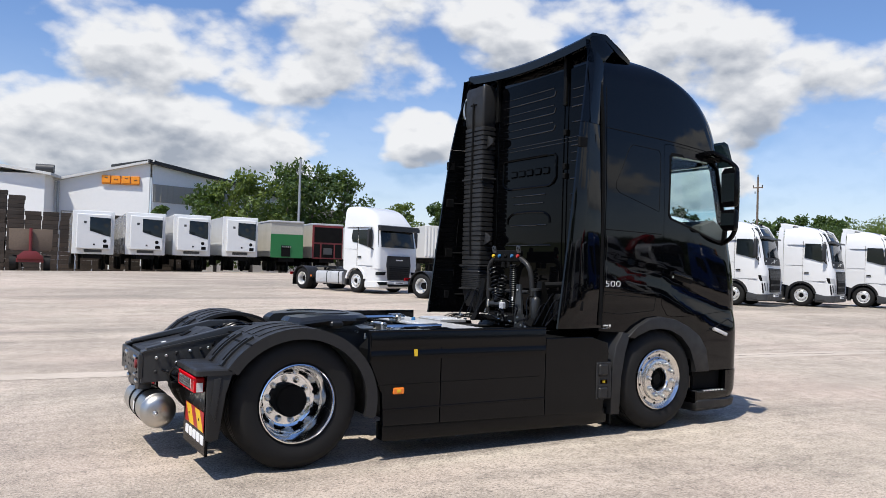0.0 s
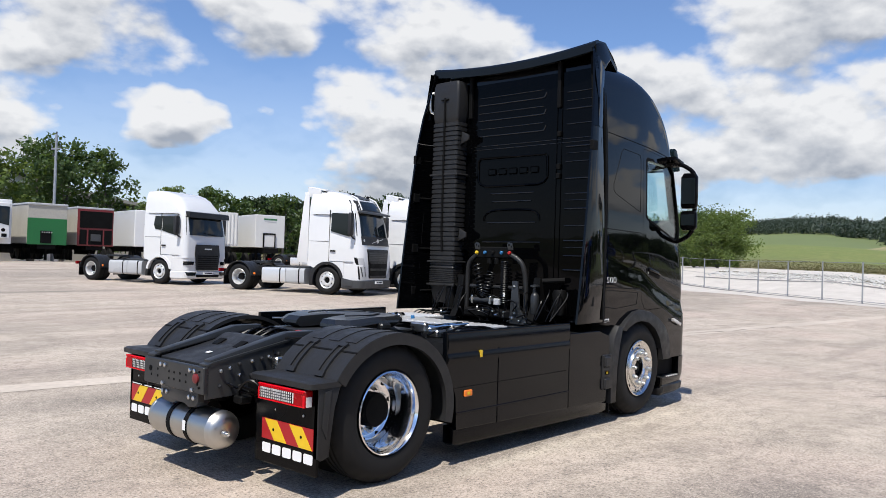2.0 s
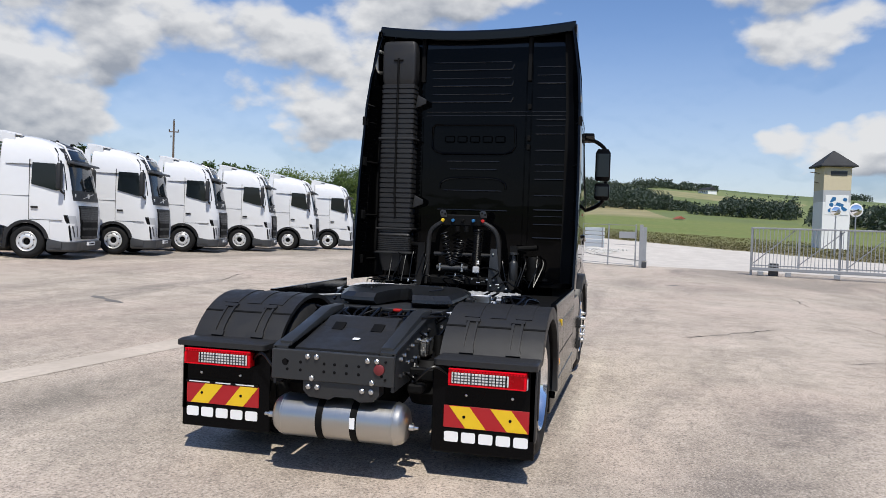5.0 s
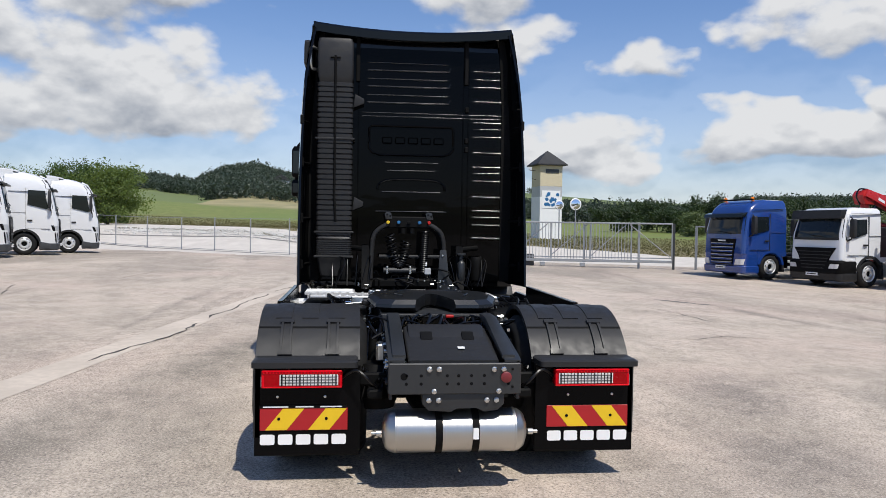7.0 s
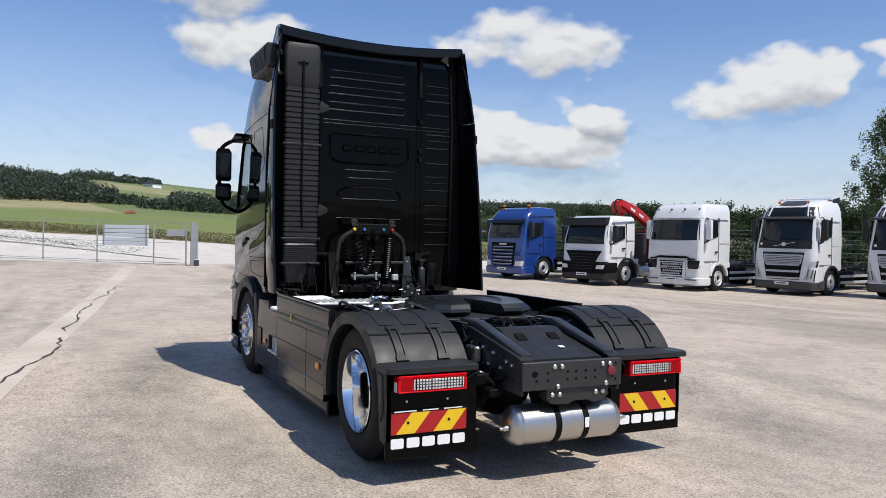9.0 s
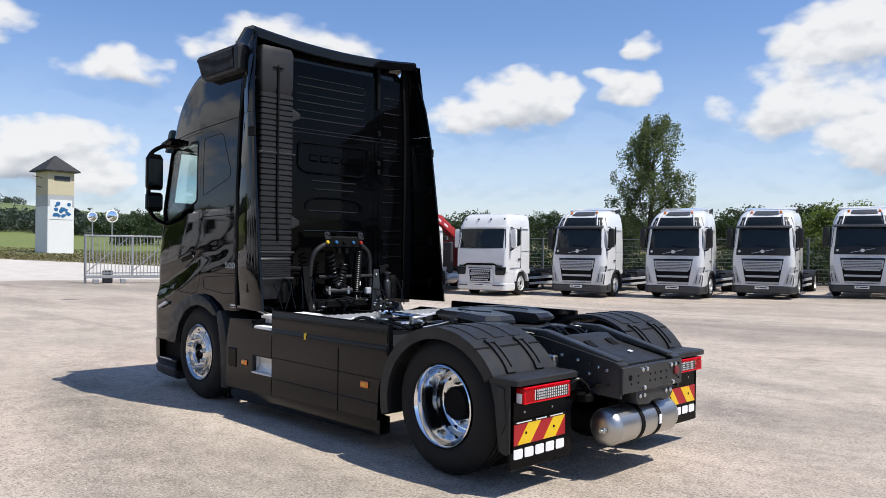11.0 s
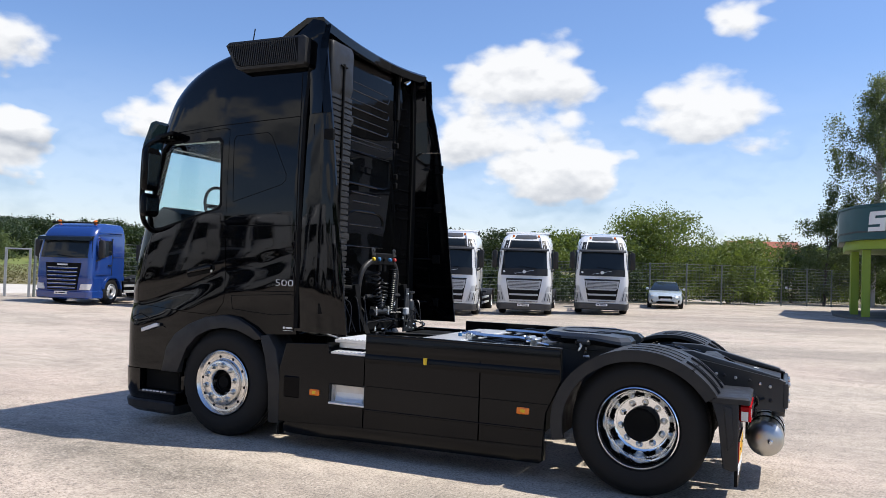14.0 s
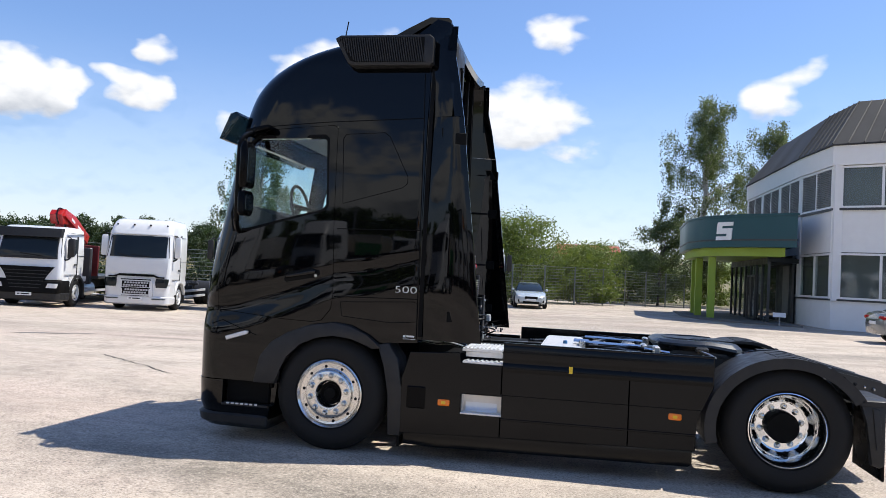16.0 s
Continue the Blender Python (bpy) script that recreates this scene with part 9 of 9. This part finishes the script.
def car(base, paint, label):
    c = thing("car", base, label, "car")
    rows = []
    secs = [(-2.30, 0.45, 0.80, 0.62), (-2.22, 0.30, 0.98, 0.80), (-1.9, 0.24, 1.06, 0.88), (-1.35, 0.20, 1.04, 0.90), (0.0, 0.20, 0.98, 0.91), (0.95, 0.20, 0.95, 0.90), (1.7, 0.22, 0.86, 0.88), (2.15, 0.26, 0.74, 0.80), (2.32, 0.36, 0.62, 0.62)]
    for x, zb_, zt, w in secs:
        rows.append([(x, w * 0.92, zb_), (x, w, zb_ + 0.12), (x, w * 1.0, (zb_ + zt) / 2 + 0.05), (x, w * 0.95, zt - 0.04), (x, w * 0.80, zt), (x, -w * 0.80, zt), (x, -w * 0.95, zt - 0.04), (x, -w, (zb_ + zt) / 2 + 0.05), (x, -w, zb_ + 0.12), (x, -w * 0.92, zb_)])
    part("body", loft(bmesh.new(), rows), paint, c, smooth=40)
    roof = [(-1.85, 1.0, 0.76, 1.0), (-1.3, 1.32, 0.62, 0.98), (-0.5, 1.42, 0.58, 0.96), (0.25, 1.38, 0.58, 0.95), (1.05, 0.95, 0.74, 0.93)]
    rr = [[(x, 0.80, zb2), (x, w + 0.02, zt - 0.03), (x, w - 0.08, zt), (x, -w + 0.08, zt), (x, -w - 0.02, zt - 0.03), (x, -0.80, zb2)] for x, zt, w, zb2 in roof]
    gh = part("glasshouse", loft(bmesh.new(), rr), SCREEN, c, "dark car windows", 30)
    part("roof_panel", loft(bmesh.new(), [[(x, y, z) for y, z in ((w - 0.01, zt - 0.028), (w - 0.08, zt + 0.008), (-w + 0.08, zt + 0.008), (-w + 0.01, zt - 0.028))] for x, zt, w, _ in roof[1:4]]), paint, gh)
    for s in (-1, 1):
        part("mirror", B(0.72, 0.88, *sorted((s * 0.88, s * 1.04)), 0.95, 1.08, 0.04), paint, c)
        part("headlamp", B(2.05, 2.24, *sorted((s * 0.46, s * 0.76)), 0.60, 0.70, 0.03), LENS_CLEAR, c)
        part("tail_lamp", B(-2.29, -2.1, *sorted((s * 0.42, s * 0.80)), 0.78, 0.90, 0.03), LENS_RED, c)
        part("intake", B(2.15, 2.27, *sorted((s * 0.5, s * 0.72)), 0.33, 0.48, 0.02), DARK, c)
        for x in (-1.4, 1.42):
            w = part("tyre", LA([(0.0, 0.0), (0.22, 0.0), (0.25, 0.02), (0.31, 0.03), (0.335, 0.0), (0.335, -0.18), (0.0, -0.18)] if s > 0 else [(0.0, 0.0), (0.22, 0.0), (0.25, -0.02), (0.31, -0.03), (0.335, 0.0), (0.335, 0.18), (0.0, 0.18)], (x, s * 0.90, 0.335), 24), RUBBER, c)
            part("rim", LA([(0.0, 0.012 * s), (0.21, 0.012 * s), (0.22, 0.0)], (x, s * 0.905, 0.335), 20), LIGHTGREY, w)
    part("grille", B(2.24, 2.345, -0.36, 0.36, 0.50, 0.66, 0.03), DARK, c)
    part("low_grille", B(2.2, 2.33, -0.46, 0.46, 0.28, 0.40, 0.02), DARK, c)
    part("number_plate", B(2.32, 2.352, -0.26, 0.26, 0.44, 0.53, 0.004), LETTER, c)
    part("rear_plate", B(-2.33, -2.26, -0.26, 0.26, 0.62, 0.72, 0.004), LETTER, c)
    return c


car(from_front(6.75, -28.3, 98, 2.34), SILVER, "pale silver saloon car parked before the fence")
car(standing(-8.0, -13.6, 182), GREYCAR, "grey metallic saloon car parked by the office")

# ---- trees ----
def tree(x, y, h, r, leaf, bark, label, seed, leaves=2600, low=0.12, size=0.22, shape="round", stems=1, base_z=None):
    """A tapered trunk with limbs, and a crown of single leaf sprays gathered in clumps round the limbs' ends."""
    rng = random.Random(seed)
    t = thing("tree" if shape != "bush" else "bush", pose(x, y, ground_z(x, y) if base_z is None else base_z), label, "tree" if shape != "bush" else "bush")
    bm = bmesh.new()
    ends = []
    for st in range(stems):
        lean = Vector((rng.uniform(-.06, .06), rng.uniform(-.06, .06), 1)) if stems == 1 else Vector((rng.uniform(-.35, .35), rng.uniform(-.35, .35), 1))
        top = Vector((0, 0, -0.3))
        pts, rad = [], []
        n = 9
        for k in range(n + 1):
            pts.append(top + lean * (h * 0.94 * k / n) + Vector((rng.uniform(-.02, .02), rng.uniform(-.02, .02), 0)) * h * 0.5 * (k > 0))
            rad.append(max(0.012, 0.022 * h * (1 - k / (n + 0.6)) / math.sqrt(stems)))
        rings = []
        for p, q in zip(pts, rad):
            rings.append([p + Vector((math.cos(a) * q, math.sin(a) * q, 0)) for a in [math.tau * i / 7 for i in range(7)]])
        loft(bm, rings)
        limbs = 22 if shape != "tall" else 46
        for i in range(limbs):
            u = low + (0.97 - low) * (i + rng.random()) / limbs
            k = min(n - 1, int(u * n))
            p = pts[k].lerp(pts[k + 1], u * n - k)
            a = rng.uniform(0, math.tau)
            v = (u - low) / (1 - low)
            prof = {"round": math.sin(math.pi * min(1, 0.18 + 0.80 * v)) ** 0.7, "tall": (0.42 + 0.68 * math.sin(math.pi * min(1, 0.14 + v * 0.84))) * (1.06 - 0.42 * v), "bush": math.sqrt(max(0.0, 1 - (v * 0.95) ** 2))}[shape]
            reach = r * prof * rng.uniform(0.65, 1.12)
            rise = reach * rng.uniform(0.25, 0.7) if shape != "tall" else reach * rng.uniform(0.3, 0.9)
            e = p + Vector((math.cos(a) * reach, math.sin(a) * reach, rise if shape != "bush" else reach * 0.25))
            e.z = min(e.z, h * 0.98)
            m = p.lerp(e, 0.5) + Vector((0, 0, reach * 0.12))
            q = rad[k] * 0.45
            rings = []
            for w, (pp, qq) in enumerate(((p, q), (m, q * 0.6), (e, 0.012))):
                rings.append([pp + Vector((math.cos(b) * qq, math.sin(b) * qq, math.sin(b + 1) * qq * 0.3)) for b in [math.tau * j / 5 for j in range(5)]])
            loft(bm, rings)
            for c in range(4):
                f = 0.40 + 0.62 * c / 3
                ends.append((p.lerp(e, f) + Vector((rng.uniform(-1, 1), rng.uniform(-1, 1), rng.uniform(-.6, .8))) * r * 0.16, r * (rng.uniform(0.09, 0.22) if shape == "tall" else rng.uniform(0.14, 0.28))))
        ends.append((pts[-1], r * 0.22))
    part("trunk", bm, bark, t, "trunk and limbs", 50)
    verts, faces = [], []
    for i in range(leaves):
        c, s = ends[rng.randrange(len(ends))]
        d = Vector((rng.gauss(0, 1), rng.gauss(0, 1), rng.gauss(0, 0.75)))
        d = d.normalized() * s * (rng.random() ** 0.45)
        p = c + d
        if p.z < 0.15:
            p.z = 0.15 + rng.random() * 0.3
        if shape == "tall":
            p.z -= rng.random() ** 1.6 * s * 2.3
        nrm = (d.normalized() * 0.5 + Vector((rng.gauss(0, 1), rng.gauss(0, 1), rng.gauss(0.3, 1))).normalized()).normalized()
        u = nrm.orthogonal().normalized()
        u.rotate(Matrix.Rotation(rng.uniform(0, math.tau), 3, nrm))
        v = nrm.cross(u)
        z = size * rng.uniform(0.6, 1.3)
        b = len(verts)
        verts += [p - u * z * 0.5, p + v * z * 0.32 + nrm * z * 0.08, p + u * z * 0.55, p - v * z * 0.32 + nrm * z * 0.08]
        faces += [(b, b + 1, b + 2), (b, b + 2, b + 3)]
    me = bpy.data.meshes.new("crown")
    me.from_pydata(verts, [], faces)
    me.materials.append(leaf)
    cr = new("crown", me)
    cr.parent = t
    tagged(cr, "green leaf crown")
    return t


# behind the trailers
for i, (x, y, h, r) in enumerate(((14.6, 74.5, 5.6, 1.6), (20.5, 80, 8.6, 3.6), (23.5, 77.5, 9.6, 4.0), (27.5, 80, 11.2, 4.6), (31.0, 81, 11.6, 4.8), (34.5, 80.5, 11.0, 4.4), (30.0, 86, 11.0, 4.4), (41.5, 80, 7.8, 3.0), (46.5, 79, 8.4, 3.0), (51, 80, 7.2, 2.8), (54, 76, 8.0, 3.2))):
    tree(x, y, h + 1.0, r, LEAF if i not in (2, 7) else LEAF_LIGHT, BARK, "leafy green broadleaf tree behind the parked trailers", 100 + i, 3400, 0.10, 0.42)
# wood edge to the north-east
k = 0
for a in np.arange(39.5, 56, 1.35):
    d = 112 + 6 * math.sin(a * 2.1)
    k += 1
    tree(-3 + d * math.cos(radians(a)), 4 + d * math.sin(radians(a)), 9.3 + 0.9 * math.sin(k * 1.9) - max(0, a - 50) * 0.35, 3.6, LEAF_DEEP, BARK, "dark green tree at the edge of a wood", 200 + k, 4200, 0.05, 0.46)
for a in (29.5, 31.5, 33.8, 37.0):
    tree(-3 + 105 * math.cos(radians(a)), 4 + 105 * math.sin(radians(a)), 7.4 + 0.5 * math.sin(a * 5), 3.2, LEAF, BARK, "dark green tree at the edge of a wood", 240 + int(a), 3000, 0.05, 0.46)
# bushes beyond the field fence
for i, (x, y, h, r) in enumerate(((67, 29.0, 5.2, 3.4), (70, 32.5, 5.6, 3.8), (76, 43, 5.6, 4.4), (80, 50, 5.4, 4.6), (77, 55, 4.8, 2.2))):
    tree(x, y, h, r, LEAF if i % 2 else LEAF_LIGHT, BARK, "dense rounded green bush beyond the fence", 300 + i, 15000, 0.04, 0.19, "bush", 3)
# behind the rear fence
for i in range(16):
    u = i / 15
    tree(31.5 - 21.5 * u + 0.4 * math.sin(i * 3.1), -13.5 - 21.5 * u, 2.0 + 0.35 * math.sin(i * 1.3), 1.7, LEAF_DEEP, BARK, "low dark green hedge bush behind the fence", 380 + i, 4200, 0.03, 0.15, "bush", 2)
tree(25.6, -33.5, 11.5, 2.6, LEAF_BIRCH, BARK, "tall airy green tree behind the lorries", 411, 30000, 0.26, 0.13, "tall", 1)
tree(8.4, -38.5, 6.0, 3.5, LEAF_LIGHT, BARK, "broad light green bush behind the fence", 402, 30000, 0.03, 0.15, "bush", 4)
tree(4.3, -40.0, 4.4, 2.6, LEAF_LIGHT, BARK, "broad light green bush behind the fence", 403, 14000, 0.03, 0.15, "bush", 3)
tree(-4.6, -49.0, 17.6, 3.6, LEAF_BIRCH, BARK_PALE, "tall birch with hanging twigs behind the entrance", 404, 48000, 0.12, 0.135, "tall")
tree(-10.3, -52.0, 16.2, 3.2, LEAF_BIRCH, BARK_PALE, "tall birch with hanging twigs behind the entrance", 405, 38000, 0.12, 0.135, "tall")
tree(-1.6, -47.5, 7.0, 2.6, LEAF_BIRCH, BARK, "green tree between fence and birches", 406, 13000, 0.06, 0.15, "round", 2)
k = 0
for x, y in ((0.5, -52), (3.5, -50), (6.5, -56), (-2, -56), (11, -52), (-6.5, -55.5), (13.5, -45), (17, -41)):
    k += 1
    tree(x, y, 4.0 + (k % 3) * 0.5, 2.6, LEAF if k % 2 else LEAF_LIGHT, BARK, "green shrub behind the rear fence", 420 + k, 8000, 0.05, 0.20, "bush", 2)
for i in range(44):
    u = i / 43
    az, d = radians(-76 + 56 * u), 150 + 14 * math.sin(i * 2.3) + 18 * u
    tree(d * math.cos(az), 8 + d * math.sin(az), 7.6 + 1.3 * math.sin(i * 1.7) - 2.6 * u, 5.2, LEAF_DEEP, BARK, "dark green tree in the belt behind the yard", 450 + i, 4600, 0.03, 0.42)
for i, (x, y) in enumerate(((108, -52), (112, -58), (116, -47), (103, -60), (98, -66), (92, -70))):
    tree(x, y, 3.8 + (i % 2) * 0.6, 3.2, LEAF_BIRCH, BARK, "pale green willow shrub in the meadow", 530 + i, 6000, 0.04, 0.26, "bush", 2)


# ---- far woods ----
def far_woods():
    rng = random.Random(77)
    trees = []
    n = 0
    while n < 14500:
        az = rng.uniform(-95, 40)
        r = rng.uniform(340, 1150)
        x, y = MID[0] + r * math.cos(radians(az)), MID[1] + r * math.sin(radians(az))
        w = noise.noise((x * 0.0055 + 3.1, y * 0.0055, 1.7))
        # the steep wooded hill, and the woods at the foot of the slopes to the south
        on_hill = -4 < az < 11 and 420 < r < table(((-4, 440), (-2, 490), (0, 570), (2, 650), (3.5, 780), (5, 1000), (11, 1000)), az) and w > -0.42
        valley = -11 < az <= -4 and 400 < r < (470 if az < -6.2 else 425) + 40 * w
        grove = -5.6 < az < -3.2 and 880 < r < 925
        west = az >= 11 and (w > 0.22 or 900 < r < 930) and r > 480
        belt = az < -12 and r < 460 and w > -0.3
        if on_hill or valley or grove or west or belt or (w > 0.34 and r > 500):
            s = rng.uniform(2.0, 3.6)
            trees.append((x, y, ground_z(x, y), s, rng.uniform(5, 9) * (1.35 if rng.random() < 0.08 else 1) * (0.6 if -6.2 < az < -2.6 else 1)))
            n += 1
    # every crown is some dozens of leaf clumps scattered over an egg shape
    gen, per = np.random.default_rng(77), 54
    base = np.repeat(np.array(trees), per, axis=0)
    d = gen.normal(size=(len(base), 3))
    d /= np.linalg.norm(d, axis=1)[:, None]
    d *= gen.uniform(0.6, 1.03, (len(base), 1))
    narrow = 1.0 - 0.35 * np.maximum(d[:, 2], 0)
    mid = np.stack([base[:, 0] + d[:, 0] * base[:, 3] * narrow, base[:, 1] + d[:, 1] * base[:, 3] * narrow, base[:, 2] + base[:, 4] * (0.5 + 0.5 * d[:, 2])], axis=1)
    tri = mid[:, None, :] + gen.normal(size=(len(base), 3, 3)) * (base[:, 3] * 0.195)[:, None, None]
    me = bpy.data.meshes.new("far_woods")
    me.from_pydata(tri.reshape(-1, 3).tolist(), [], np.arange(len(base) * 3).reshape(-1, 3).tolist())
    me.materials.append(LEAF_HAZED)
    return tagged(new("far_woods", me), "dark green woods on the distant hills, haze in their colour", "woods", kind="stuff")


far_woods()


def grass_fringe():
    """Tufts along the meadow's near edge."""
    rng = random.Random(88)
    verts, faces = [], []
    for i in range(42000):
        az = rng.uniform(-46, 30)
        e = table(EDGE, az)
        r = e + rng.uniform(12, 75)
        x, y = MID[0] + r * math.cos(radians(az)), MID[1] + r * math.sin(radians(az))
        if ground_zone(x, y) < 2:
            continue
        z, h, w, a = ground_z(x, y), rng.uniform(0.04, 0.13), rng.uniform(0.03, 0.10), rng.uniform(0, math.pi)
        b = len(verts)
        dx, dy = math.cos(a) * w, math.sin(a) * w
        lx, ly = rng.uniform(-.12, .12), rng.uniform(-.12, .12)
        verts += [(x - dx, y - dy, z - 0.02), (x + dx, y + dy, z - 0.02), (x + dx * .3 + lx, y + dy * .3 + ly, z + h), (x - dx * .6 + lx, y - dy * .6 + ly, z + h * .8)]
        faces.append((b, b + 1, b + 2, b + 3))
    me = bpy.data.meshes.new("meadow_grass")
    me.from_pydata(verts, [], faces)
    me.materials.append(GRASS_DRY)
    tagged(new("meadow_grass", me), "rough dry meadow grass along the road", "grass", kind="stuff")


grass_fringe()


def gravel_heap():
    rng = random.Random(99)
    verts, faces = [], []
    for i in range(2600):
        u = rng.random()
        off = rng.gauss(0, 0.75)
        x, y = 45.3 + 14 * u + off * 0.9, 6.4 + 20 * u * (0.6 + 0.4 * u) - off * 0.45
        k = math.hypot(rng.gauss(0, .5), rng.gauss(0, .5))
        z = ground_z(x, y) + max(0, 0.12 - 0.12 * k)
        s = rng.uniform(0.03, 0.09)
        b = len(verts)
        for c in ((1, 0, 0), (-1, 0, 0), (0, 1, 0), (0, -1, 0), (0, 0, 1), (0, 0, -1)):
            verts.append((x + c[0] * s * rng.uniform(.6, 1.2), y + c[1] * s * rng.uniform(.6, 1.2), z + c[2] * s * 0.7))
        faces.extend([[b + i for i in f] for f in ((0, 2, 4), (2, 1, 4), (1, 3, 4), (3, 0, 4), (2, 0, 5), (1, 2, 5), (3, 1, 5), (0, 3, 5))])
    me = bpy.data.meshes.new("gravel_heap")
    me.from_pydata(verts, [], faces)
    me.materials.append(GRAVELM)
    tagged(new("gravel_heap", me), "low heap of pale gravel beyond the fence", "gravel", kind="stuff")


gravel_heap()
